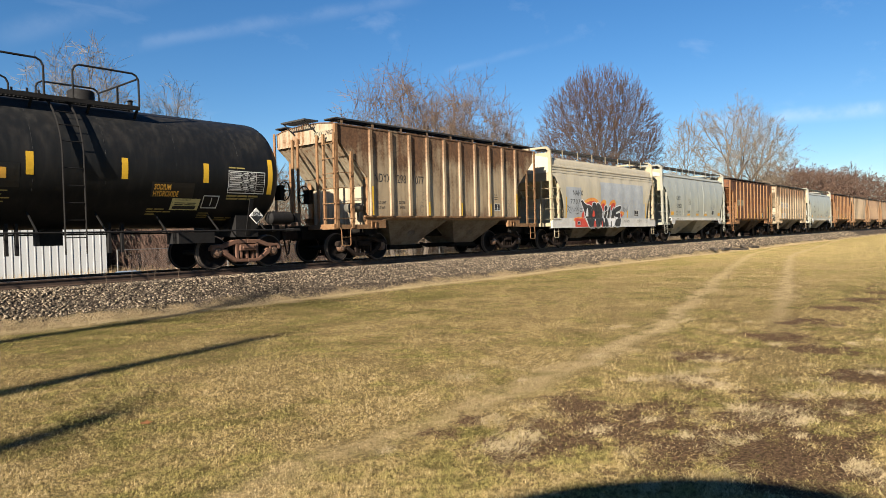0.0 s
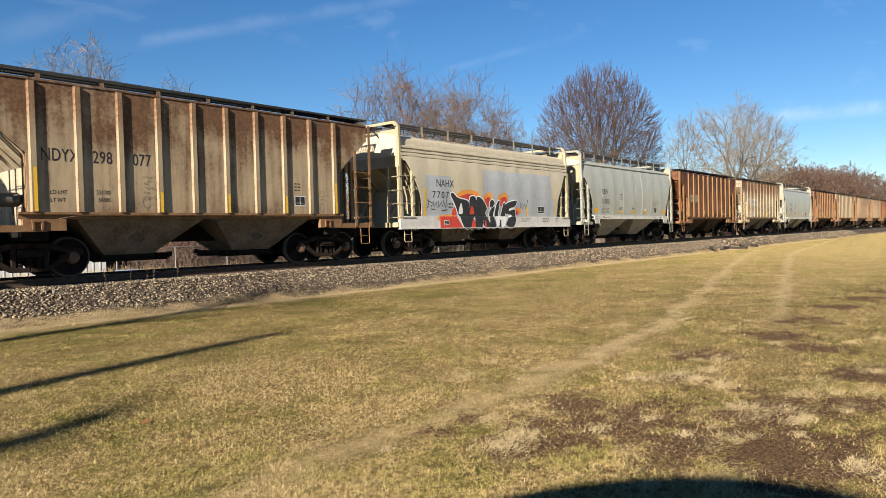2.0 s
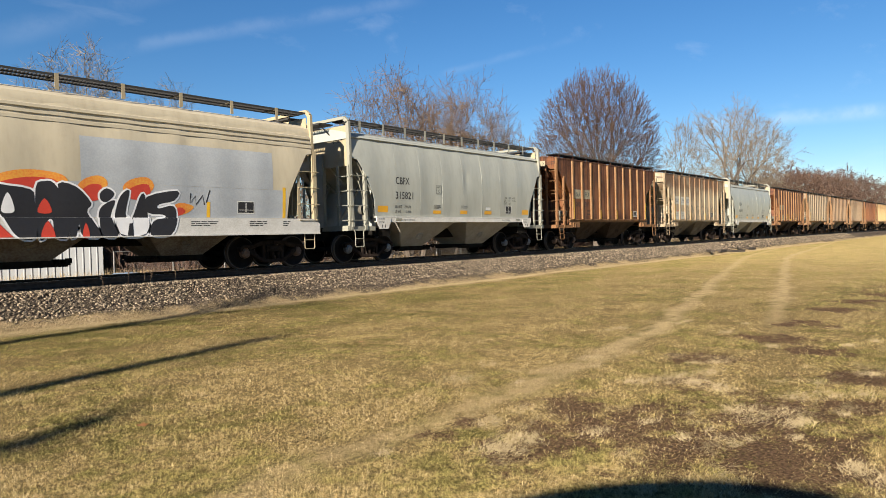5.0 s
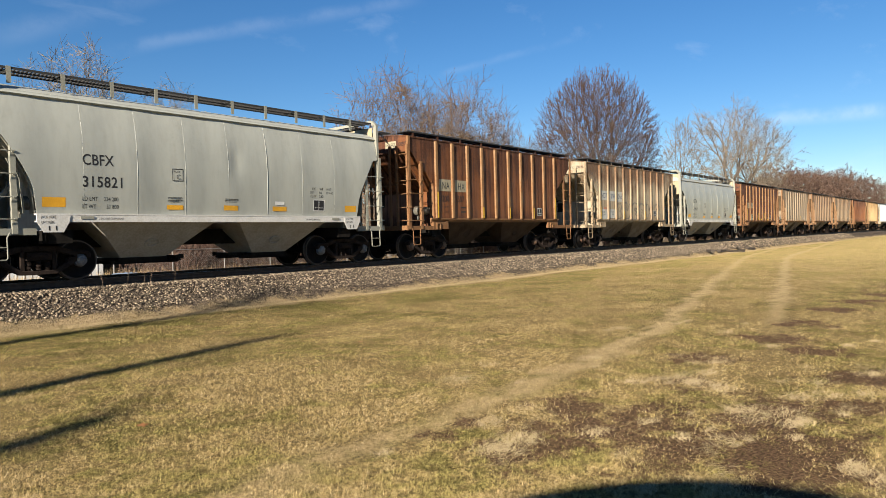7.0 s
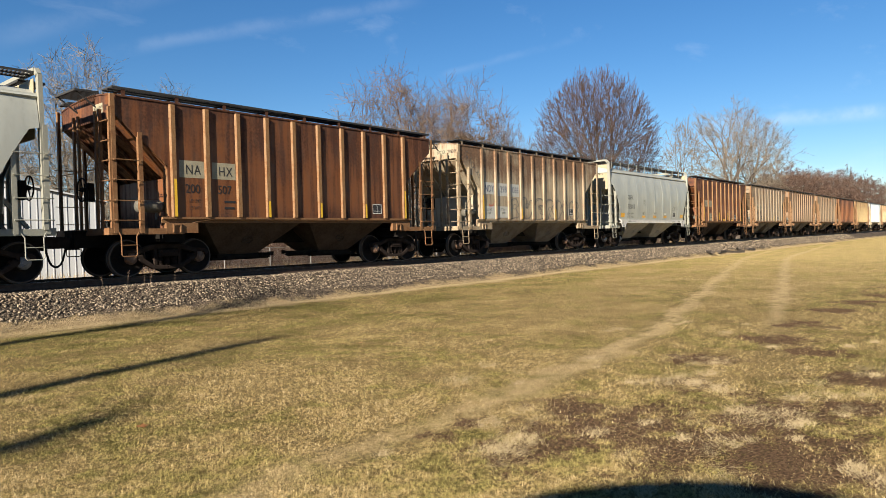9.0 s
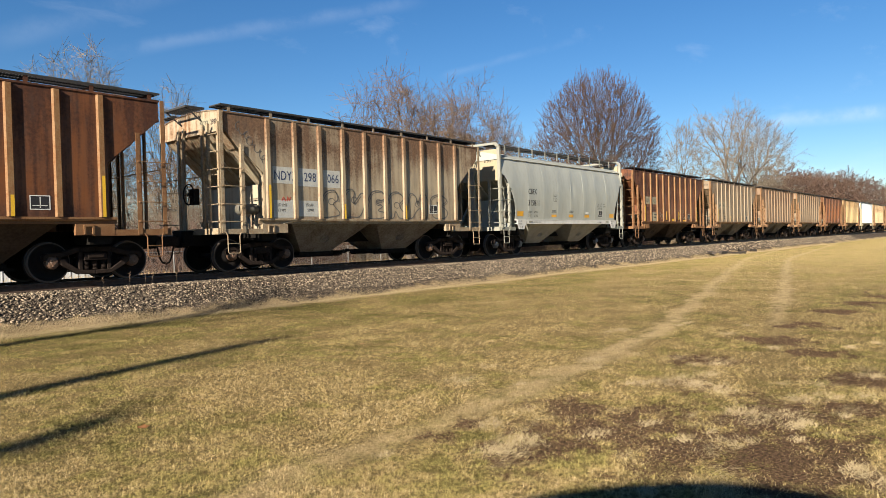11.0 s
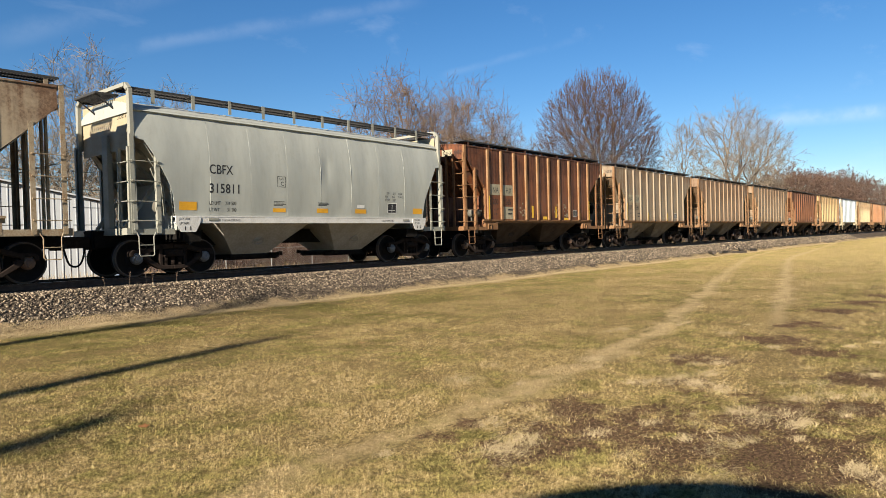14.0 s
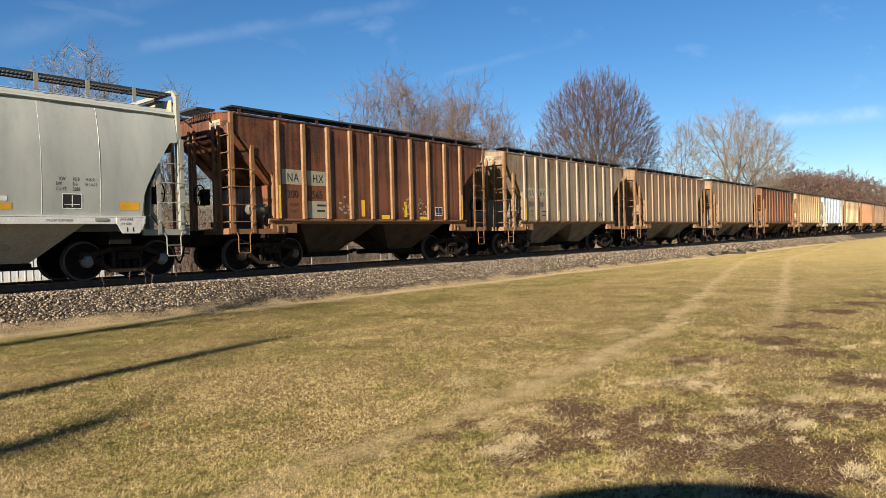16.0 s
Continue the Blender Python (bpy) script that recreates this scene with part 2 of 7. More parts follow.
def bar(bm, a, b, w, d=None, up=(0, 0, 1)):
    """A rectangular bar from a to b, w across and d deep."""
    a, b = Vector(a), Vector(b)
    d = d or w
    ax = (b - a).normalized()
    u = Vector(up)
    if abs(ax.dot(u)) > 0.95:
        u = Vector((0, 1, 0))
    s = ax.cross(u).normalized()
    u = s.cross(ax)
    q = [bm.verts.new(p + s * (w / 2 * i) + u * (d / 2 * j)) for p in (a, b) for i, j in ((-1, -1), (1, -1), (1, 1), (-1, 1))]
    for f in ((0, 1, 2, 3), (7, 6, 5, 4), (0, 4, 5, 1), (1, 5, 6, 2), (2, 6, 7, 3), (3, 7, 4, 0)):
        bm.faces.new([q[i] for i in f])


def tube(bm, pts, r, seg=8):
    """A round rod along a line of points."""
    pts = [Vector(p) for p in pts]
    rings = []
    u = None
    for i, p in enumerate(pts):
        ax = (pts[min(i + 1, len(pts) - 1)] - pts[max(i - 1, 0)]).normalized()
        if u is None:
            u = ax.orthogonal().normalized()
        u = (u - ax * u.dot(ax)).normalized()
        w = ax.cross(u)
        rings.append([bm.verts.new(p + (u * math.cos(2 * math.pi * k / seg) + w * math.sin(2 * math.pi * k / seg)) * r) for k in range(seg)])
    for a, b in zip(rings, rings[1:]):
        for k in range(seg):
            bm.faces.new((a[k], a[(k + 1) % seg], b[(k + 1) % seg], b[k]))
    bm.faces.new(rings[0][::-1])
    bm.faces.new(rings[-1])


def lathe(bm, prof, seg, axis="y", at=(0, 0, 0)):
    """Turns a profile of (along, radius) about an axis through at."""
    at = Vector(at)
    rings = []
    for s, r in prof:
        ring = []
        for k in range(seg):
            c, d = r * math.cos(2 * math.pi * k / seg), r * math.sin(2 * math.pi * k / seg)
            ring.append(bm.verts.new(at + Vector({"y": (c, s, d), "x": (s, c, d), "z": (c, d, s)}[axis])))
        rings.append(ring)
    for a, b in zip(rings, rings[1:]):
        for k in range(seg):
            bm.faces.new((a[k], a[(k + 1) % seg], b[(k + 1) % seg], b[k]))
    bm.faces.new(rings[0][::-1])
    bm.faces.new(rings[-1])


def prism(bm, outline, y0, y1):
    """A polygon in x, z pushed from y0 to y1."""
    a = [bm.verts.new((x, y0, z)) for x, z in outline]
    b = [bm.verts.new((x, y1, z)) for x, z in outline]
    n = len(a)
    bm.faces.new(a)
    bm.faces.new(b[::-1])
    for i in range(n):
        bm.faces.new((a[i], b[i], b[(i + 1) % n], a[(i + 1) % n]))


def slab(bm, quad, thick):
    """A four-cornered plate with thickness along its normal."""
    q = [Vector(p) for p in quad]
    n = (q[1] - q[0]).cross(q[3] - q[0]).normalized() * thick
    v = [bm.verts.new(p) for p in q] + [bm.verts.new(p + n) for p in q]
    for f in ((3, 2, 1, 0), (4, 5, 6, 7), (0, 1, 5, 4), (1, 2, 6, 5), (2, 3, 7, 6), (3, 0, 4, 7)):
        bm.faces.new([v[i] for i in f])


def soften(bm, width=0.006, angle=30):
    edges = [e for e in bm.edges if len(e.link_faces) == 2 and e.calc_face_angle(0) > radians(angle)]
    bmesh.ops.bevel(bm, geom=edges, offset=width, segments=1, affect="EDGES", clamp_overlap=True)


KEPT = {}


def mesh_of(key, build, material, smooth=False, bevel=0.0):
    """The mesh that build(bm) makes, built once for each key and material."""
    k = (key, material.name)
    if k not in KEPT:
        bm = bmesh.new()
        build(bm)
        if bevel:
            soften(bm, bevel)
        bmesh.ops.recalc_face_normals(bm, faces=bm.faces)
        me = bpy.data.meshes.new(key)
        bm.to_mesh(me)
        bm.free()
        if smooth:
            me.shade_smooth()
            me.set_sharp_from_angle(angle=radians(38))
        me.materials.append(material)
        KEPT[k] = me
    return KEPT[k]


def piece(name, key, build, material, parent, label="", at=None, smooth=False, bevel=0.0):
    """One mesh object under a thing or a part."""
    ob = new(name, mesh_of(key, build, material, smooth, bevel))
    ob.parent = parent
    if at is not None:
        ob.matrix_basis = at
    return tagged(ob, label) if label else ob


def thing(name, label, category, group="", kind="", at=None):
    ob = new(name)
    ob.empty_display_size = 0.3
    if at is not None:
        ob.matrix_basis = at
    return tagged(ob, label, category, group, kind)


def lettering(text, size, x, z, yfun, material, parent, name="lettering", squeeze=1.0, spacing=1.0, bold=0.0):
    """Painted characters on a side that faces -y; x, z is the lower left corner; yfun(z, x) gives the side's half width."""
    cu = bpy.data.curves.new("text", "FONT")
    cu.body, cu.size, cu.space_character, cu.offset = text, size / 0.73, spacing, bold
    cu.resolution_u = 3
    ob = bpy.data.objects.new("text", cu)
    scene.collection.objects.link(ob)
    me = bpy.data.meshes.new_from_object(ob)
    bpy.data.objects.remove(ob)
    for v in me.vertices:
        xx, zz = x + v.co.x * squeeze, z + v.co.y
        v.co = (xx, -(yfun(zz, xx) + 0.0025), zz)
    me.materials.clear()
    me.materials.append(material)
    o = new(name, me)
    o.parent = parent
    return o


def decal(name, x0, x1, z0, z1, yfun, material, parent, thick=0.002, label="", lift=0.0):
    """A thin painted panel that follows the side."""
    n, m = max(1, math.ceil((z1 - z0) / 0.15)), max(1, math.ceil((x1 - x0) / 0.12))
    bm = bmesh.new()
    rows = []
    for i in range(n + 1):
        z = z0 + (z1 - z0) * i / n
        rows.append([bm.verts.new((x, -(yfun(z, x) + thick + lift), z)) for x in [x0 + (x1 - x0) * j / m for j in range(m + 1)]])
    for a, b in zip(rows, rows[1:]):
        for j in range(m):
            bm.faces.new((a[j], a[j + 1], b[j + 1], b[j]))
    me = bpy.data.meshes.new(name)
    bm.to_mesh(me)
    bm.free()
    me.materials.append(material)
    o = new(name, me)
    o.parent = parent
    return tagged(o, label) if label else o

# ---- ground, ballast, track ----
TRACK_Y, RAIL_Z = 17.22, 0.83


def bank(y):
    """Height of the land across the track, before small bumps."""
    d = abs(y - TRACK_Y)
    top, toe = RAIL_Z - 0.20, 0.0 if y < TRACK_Y else 0.12
    if d < 1.65:
        return top
    if d < 3.0:
        return top + (toe + 0.02 - top) * (d - 1.65) / 1.35
    return toe


def land(x, y):
    z = bank(y)
    d = abs(y - TRACK_Y)
    if d > 2.9:
        z += 0.035 * noise.noise((x * 0.23, y * 0.23, 1.0)) + 0.012 * noise.noise((x * 1.1, y * 1.1, 4.0))
    else:
        z += 0.015 * noise.noise((x * 1.7, y * 1.7, 9.0))
    return z


def spaced(lo, hi, near, far, growth):
    """Stops that lie close together near the origin and wide apart far off."""
    out, v, step = [], 0.0, near
    while v < hi:
        out.append(v)
        v += step
        step = min(step * growth, far)
    neg, v, step = [], -near, near
    while v > lo:
        neg.append(v)
        v -= step
        step = min(step * growth, far)
    return [lo] + neg[::-1] + out + [hi]


# worn places in the lawn: centre and radius (the first stands in for darker grass); two wheel ruts as y over x
BARE = ((4.35, 2.95, 0.5), (4.6, 2.75, 0.6), (5.2, 2.2, 0.9), (5.45, 1.5, 0.75), (5.0, 0.9, 0.6), (6.5, 1.5, 0.4), (6.8, 1.05, 0.35), (8.2, 1.15, 0.4), (7.0, 2.65, 0.3), (8.45, 2.85, 0.36), (9.7, 1.9, 0.36), (10.5, 2.55, 0.42),
        (12.4, 2.45, 0.36), (14.5, 2.4, 0.42), (16.4, 2.25, 0.45), (18.5, 2.1, 0.6), (21.0, 2.3, 0.5))
RUTS = ((3.7, 0.242, 8.3, 3.0), (0.2, 0.223, 0.0, 0.3))


def lawn_material(name, blades):
    """Straw and green turf with ruts, bare soil, the cinder verge; for the soil sheet and for the blades on it."""
    k = Mat(name)
    p = k.vec()
    sep = k.n.new("ShaderNodeSeparateXYZ")
    k.l.new(p, sep.inputs[0])
    x, y = sep.outputs[0], sep.outputs[1]
    wob = k.math("SUBTRACT", k.noise(p, 0.8, 5, 0.65, 0.2, 0.8), 0.5)
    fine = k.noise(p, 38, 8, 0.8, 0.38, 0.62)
    tuft = k.noise(p, 3.2, 6, 0.7, 0.38, 0.62)
    big = k.noise(p, 0.55, 5, 0.65, 0.40, 0.60)
    lush = k.math("ADD", k.math("MULTIPLY", k.math("ADD", k.math("MULTIPLY", tuft, 0.5), k.math("MULTIPLY", big, 0.5)), 0.9), k.span(y, 9.0, 12.5, 0.0, 0.22))
    if blades:
        g = k.n.new("ShaderNodeNewGeometry")
        rand = g.outputs["Random Per Island"]
        shades = k.n.new("ShaderNodeValToRGB")
        cr = shades.color_ramp
        cr.elements[0].color, cr.elements[1].color = rgb(0.10, 0.070, 0.029), rgb(0.92, 0.74, 0.43)
        for pos, c in ((0.35, (0.43, 0.308, 0.130)), (0.7, (0.66, 0.485, 0.222))):
            cr.elements.new(pos).color = rgb(*c)
        k.l.new(rand, shades.inputs["Fac"])
        straw = shades.outputs["Color"]
        green = k.mix(rand, rgb(0.088, 0.088, 0.023), rgb(0.58, 0.485, 0.165))
        amount = k.math("ADD", lush, k.math("MULTIPLY", k.math("SUBTRACT", rand, 0.5), 0.6))
        amount = k.span(amount, 0.34, 1.0)
        # dark noise patches put the shade between tufts into the blade colour
        tuft_shade = k.math("MAXIMUM", k.noise(p, 32, 3, 0.6, 0.50, 0.60), k.noise(p, 10, 4, 0.65, 0.53, 0.66))
        # light put into the colour: blades brighten with distance to offset their own shadows
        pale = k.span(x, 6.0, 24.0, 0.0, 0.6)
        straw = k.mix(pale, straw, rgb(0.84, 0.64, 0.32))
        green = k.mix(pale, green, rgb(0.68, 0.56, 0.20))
        straw = k.mix(k.math("MULTIPLY", tuft_shade, 0.75), straw, rgb(0.07, 0.052, 0.022))
        green = k.mix(k.math("MULTIPLY", tuft_shade, 0.75), green, rgb(0.035, 0.036, 0.012))
    else:
        # near sheet darkened as painted shade between blades, far sheet brightened to match
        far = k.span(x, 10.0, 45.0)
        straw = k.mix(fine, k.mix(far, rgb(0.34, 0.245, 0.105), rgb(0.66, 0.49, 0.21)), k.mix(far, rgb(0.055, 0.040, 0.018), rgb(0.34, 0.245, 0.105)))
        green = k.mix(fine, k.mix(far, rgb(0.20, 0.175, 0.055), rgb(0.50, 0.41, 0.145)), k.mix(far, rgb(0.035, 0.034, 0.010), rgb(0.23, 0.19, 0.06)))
        amount = k.span(lush, 0.34, 1.0)
    worn = None
    for r in RUTS:
        d = k.math("SUBTRACT", x, r[2])
        root = k.math("POWER", k.math("ADD", k.math("MULTIPLY", d, d), r[3] ** 2), 0.5)
        line = k.math("ADD", r[0], k.math("MULTIPLY", k.math("ADD", d, root), 0.5 * r[1]))
        e = k.math("SUBTRACT", x, 40.0)
        bend = k.math("POWER", k.math("ADD", k.math("MULTIPLY", e, e), 9.0), 0.5)
        line = k.math("SUBTRACT", line, k.math("MULTIPLY", k.math("ADD", e, bend), 0.055))
        off = k.math("ABSOLUTE", k.math("ADD", k.math("SUBTRACT", y, line), k.math("MULTIPLY", wob, 0.35)), 0.0)
        w = k.math("MULTIPLY", k.span(off, 0.34, 0.02), k.span(x, 2.0, 9.0, 0.42, 0.8) if r[2] else k.span(x, 9.0, 17.0, 0.0, 0.85))
        worn = w if worn is None else k.math("MAXIMUM", worn, w)
    worn = k.math("MULTIPLY", worn, k.noise(p, 2.6, 6, 0.7, 0.25, 0.55))
    amount = k.math("MULTIPLY", amount, k.math("SUBTRACT", 1.0, worn))
    straw = k.mix(k.math("MULTIPLY", worn, 0.7), straw, rgb(0.62, 0.47, 0.26))
    lawn = k.mix(amount, straw, green)
    soil = k.mix(fine, rgb(0.19, 0.115, 0.068), rgb(0.06, 0.036, 0.023))
    if not blades:
        at = k.n.new("ShaderNodeAttribute")
        at.attribute_name = "worn"
        rag = k.math("SUBTRACT", k.noise(p, 22.0, 8, 0.8, 0.34, 0.66), 0.5)
        bare = k.span(k.math("ADD", at.outputs["Fac"], k.math("MULTIPLY", rag, 1.1)), 0.35, 0.75, 0.0, 0.95)
        lawn = k.mix(bare, lawn, soil)
    edge = k.span(k.math("ADD", y, k.math("MULTIPLY", wob, 0.9)), 14.15, 14.6)
    cinder = k.mix(k.noise(p, 9, 6, 0.7, 0.35, 0.65), rgb(0.16, 0.125, 0.095), rgb(0.035, 0.028, 0.023))
    strip = k.math("MULTIPLY", k.span(k.math("ADD", y, k.math("MULTIPLY", wob, 1.0)), 13.5, 14.1), k.noise(p, 2.2, 5, 0.7, 0.2, 0.5))
    lawn = k.mix(k.math("MULTIPLY", strip, 0.8), lawn, rgb(0.46, 0.34, 0.20))
    col = k.mix(edge, lawn, cinder) if not blades else lawn
    verge = k.span(k.math("ADD", y, k.math("MULTIPLY", wob, 0.7)), 20.2, 21.2)
    dry = k.mix(tuft, rgb(0.36, 0.25, 0.125), rgb(0.19, 0.115, 0.06))
    col = k.mix(verge, col, dry)
    return k.done(col, 0.95, 0.0, None if blades else fine, 0.8, 0.03, 0.04)


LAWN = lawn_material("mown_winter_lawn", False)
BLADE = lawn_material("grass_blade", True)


def bare_share(x, y):
    """How worn the lawn is at a place, from 0 to 1."""
    if not (1.0 < x < 24.0 and -1.0 < y < 6.5):
        return 0.0
    m = max(max(0.0, min(1.0, (r * 1.9 - math.hypot(x - cx, y - cy)) / (r * 1.5))) for cx, cy, r in BARE)
    if m <= 0.02:
        return 0.0
    n = 0.6 * noise.noise((x * 1.2, y * 2.0, 3.0)) + 0.65 * noise.noise((x * 3.1, y * 4.1, 5.0)) + 0.6 * noise.noise((x * 8.0, y * 10.0, 8.0))
    return max(0.0, min(1.0, (m * 0.95 + 0.9 * n - 0.26) * 1.8))


def lay_ground():
    xs = spaced(-1500, 2200, 0.25, 90, 1.045)
    xs = sorted([v for v in xs if not 2.0 < v < 18.0] + [2.0 + 0.07 * i for i in range(229)])
    ys = [round(v, 3) for v in spaced(-1500, 2200, 0.3, 90, 1.06) if not (12.5 < v < 22.5 or 0.2 < v < 5.0)] + [round(12.5 + 0.25 * i, 3) for i in range(41)]
    ys = sorted(set(ys + [round(0.2 + 0.07 * i, 3) for i in range(69)]))
    bm = bmesh.new()
    worn = bm.verts.layers.float.new("worn")
    grid = []
    for y in ys:
        row = []
        for x in xs:
            v = bm.verts.new((x, y, land(x, y)))
            v[worn] = bare_share(x, y)
            row.append(v)
        grid.append(row)
    for a, b in zip(grid, grid[1:]):
        for i in range(len(xs) - 1):
            bm.faces.new((a[i], a[i + 1], b[i + 1], b[i]))
    me = bpy.data.meshes.new("ground")
    bm.to_mesh(me)
    bm.free()
    me.shade_smooth()
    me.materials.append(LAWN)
    return tagged(new("ground", me), "dry mown winter lawn with worn bare soil patches", "ground", kind="structure")


lay_ground()


def stone_material(name, a, b):
    k = Mat(name)
    g = k.n.new("ShaderNodeNewGeometry")
    c = k.n.new("ShaderNodeValToRGB")
    c.color_ramp.elements[0].color, c.color_ramp.elements[1].color = rgb(*a), rgb(*b)
    e = c.color_ramp.elements.new(0.6)
    e.color = rgb(*[(p + q) / 2 * 0.68 for p, q in zip(a, b)])
    k.l.new(g.outputs["Random Per Island"], c.inputs["Fac"])
    f = k.noise(k.vec(), 40, 4, 0.6, 0.3, 0.7)
    return k.done(k.mix(k.math("MULTIPLY", f, 0.3), c.outputs["Color"], rgb(0.09, 0.075, 0.06)), 0.9, 0.0, f, 0.3, 0.005, 0.1)


STONE = stone_material("crushed_ballast_stone", (0.030, 0.022, 0.016), (0.44, 0.35, 0.25))


def scatter_mesh(name, unit, places, material):
    """Many copies of a small unit form (verts, faces) in one mesh. places: rows of x, y, z and a 3 x 3 frame."""
    uv, uf = np.array(unit[0], float), np.array(unit[1], int)
    n, nv, nf, k = len(places), len(uv), len(uf), uf.shape[1]
    pos = np.array([p[0] for p in places])
    mat = np.array([p[1] for p in places])
    verts = (np.einsum("nij,vj->nvi", mat, uv) + pos[:, None, :]).reshape(-1, 3)
    faces = (uf[None] + (np.arange(n) * nv)[:, None, None]).reshape(-1)
    me = bpy.data.meshes.new(name)
    me.vertices.add(n * nv)
    me.vertices.foreach_set("co", verts.astype(np.float32).ravel())
    me.loops.add(len(faces))
    me.loops.foreach_set("vertex_index", faces.astype(np.int32))
    me.polygons.add(n * nf)
    me.polygons.foreach_set("loop_start", (np.arange(n * nf) * k).astype(np.int32))
    me.polygons.foreach_set("loop_total", np.full(n * nf, k, np.int32))
    me.update(calc_edges=True)
    me.materials.append(material)
    return new(name, me)


def lump():
    """A rough stone of twenty faces."""
    bm = bmesh.new()
    bmesh.ops.create_icosphere(bm, subdivisions=1, radius=0.5)
    rnd = random.Random(5)
    for v in bm.verts:
        v.co *= rnd.uniform(0.72, 1.12)
    out = [tuple(v.co) for v in bm.verts], [[v.index for v in f.verts] for f in bm.faces]
    bm.free()
    return out


def turn_frame(rnd, sx, sy, sz):
    m = Euler((rnd.uniform(-0.6, 0.6), rnd.uniform(-0.6, 0.6), rnd.uniform(0, 6.28))).to_matrix()
    return np.array([[m[i][0] * sx, m[i][1] * sy, m[i][2] * sz] for i in range(3)])


def lay_ballast():
    """Coarse stone on the bank, fine grit at its foot."""
    rnd = random.Random(11)
    rows = []
    for x0, x1, per, size in ((1.5, 24, 460, 0.046), (24, 48, 200, 0.062), (48, 100, 40, 0.10)):
        for _ in range(int((x1 - x0) * 2.9 * per)):
            x = rnd.uniform(x0, x1)
            y = TRACK_Y - 3.05 + 2.6 * rnd.random() ** 0.85
            foot = TRACK_Y - 2.6 + 0.15 * noise.noise((x * 0.7, 2.0, y * 0.3))
            s = size * rnd.uniform(0.55, 1.35)
            if y < foot:
                if rnd.random() < 0.45:
                    continue
                s *= 0.5
            rows.append(((x, y, bank(y) + s * rnd.uniform(0.05, 0.42)), turn_frame(rnd, s * rnd.uniform(0.9, 1.6), s, s * rnd.uniform(0.55, 0.9))))
    for _ in range(9000):          # between the rails and beyond, seen under the cars
        x, y = rnd.uniform(2, 60), TRACK_Y + rnd.uniform(-0.4, 2.8)
        s = 0.07 * rnd.uniform(0.6, 1.3)
        rows.append(((x, y, bank(y) + s * 0.1), turn_frame(rnd, s * 1.2, s, s * 0.75)))
    ob = scatter_mesh("ballast", lump(), rows, STONE)
    tagged(ob, "grey-brown crushed stone ballast on the track bank", "ballast", kind="stuff")


lay_ballast()

RAIL_STEEL = plain("brown_rail_steel", (0.075, 0.045, 0.03), 0.7, 0.4, 9.0)
RAIL_TOP = plain("worn_rail_head", (0.30, 0.28, 0.26), 0.35, 0.3, 9.0, metal=0.8)
TIE_WOOD = plain("dark_creosoted_timber", (0.075, 0.058, 0.044), 0.85, 0.5, 5.0)


def lay_track():
    track = thing("railway_track", "single track of rusty steel rails on dark timber ties", "railway track", kind="structure", at=pose(0, TRACK_Y, RAIL_Z))
    foot = [(-0.07, -0.17), (0.07, -0.17), (0.07, -0.158), (0.012, -0.135), (0.012, -0.045), (0.036, -0.035), (0.036, -0.006), (0.03, 0.0),
            (-0.03, 0.0), (-0.036, -0.006), (-0.036, -0.035), (-0.012, -0.045), (-0.012, -0.135), (-0.07, -0.158)]

    def rail(bm):
        a = [bm.verts.new((-220, y, z)) for y, z in foot]
        b = [bm.verts.new((420, y, z)) for y, z in foot]
        for i in range(len(foot)):
            bm.faces.new((a[i], a[(i + 1) % len(foot)], b[(i + 1) % len(foot)], b[i]))

    def head(bm):
        box(bm, (-220, -0.027, 0.0003), (420, 0.027, 0.0015))

    def tie(bm):
        box(bm, (-0.115, -1.3, -0.36), (0.115, 1.3, -0.185))

    for s in (-1, 1):
        r = piece("rail", "rail", rail, RAIL_STEEL, track, at=pose(0, s * 0.752, 0))
        piece("rail_head", "rail_head", head, RAIL_TOP, r, "rail head worn bright by wheels")
    for i in range(290):
        piece("tie", "tie", tie, TIE_WOOD, track, at=pose(-6 + 0.51 * i, random.uniform(-0.03, 0.03), 0, 0, 0, random.uniform(-0.6, 0.6)), bevel=0.012)


lay_track()


def field(fun, x0, x1, y0, y1, step):
    """A function of the plan, sampled once, to be looked up for arrays of places."""
    nx, ny = int((x1 - x0) / step) + 2, int((y1 - y0) / step) + 2
    grid = np.array([[fun(x0 + i * step, y0 + j * step) for j in range(ny)] for i in range(nx)])

    def at(x, y):
        u, v = np.clip((x - x0) / step, 0, nx - 1.001), np.clip((y - y0) / step, 0, ny - 1.001)
        i, j = u.astype(int), v.astype(int)
        f, g = u - i, v - j
        return (grid[i, j] * (1 - f) + grid[i + 1, j] * f) * (1 - g) + (grid[i, j + 1] * (1 - f) + grid[i + 1, j + 1] * f) * g
    return at


def blade_rows(x, y, z, yaw, lie, h, w):
    """Places and frames of single blades, from arrays."""
    up = np.stack((np.cos(yaw) * np.sin(lie), np.sin(yaw) * np.sin(lie), np.cos(lie)), 1) * h[:, None]
    side = np.stack((-np.sin(yaw), np.cos(yaw), np.zeros_like(yaw)), 1) * w[:, None]
    mats = np.stack((side, np.zeros_like(side), up), 2)
    return list(zip(np.stack((x, y, z), 1), mats))


BLADE_FORM = ([(-0.5, 0, 0), (0.5, 0, 0), (0.1, 0, 1)], [[0, 1, 2]])


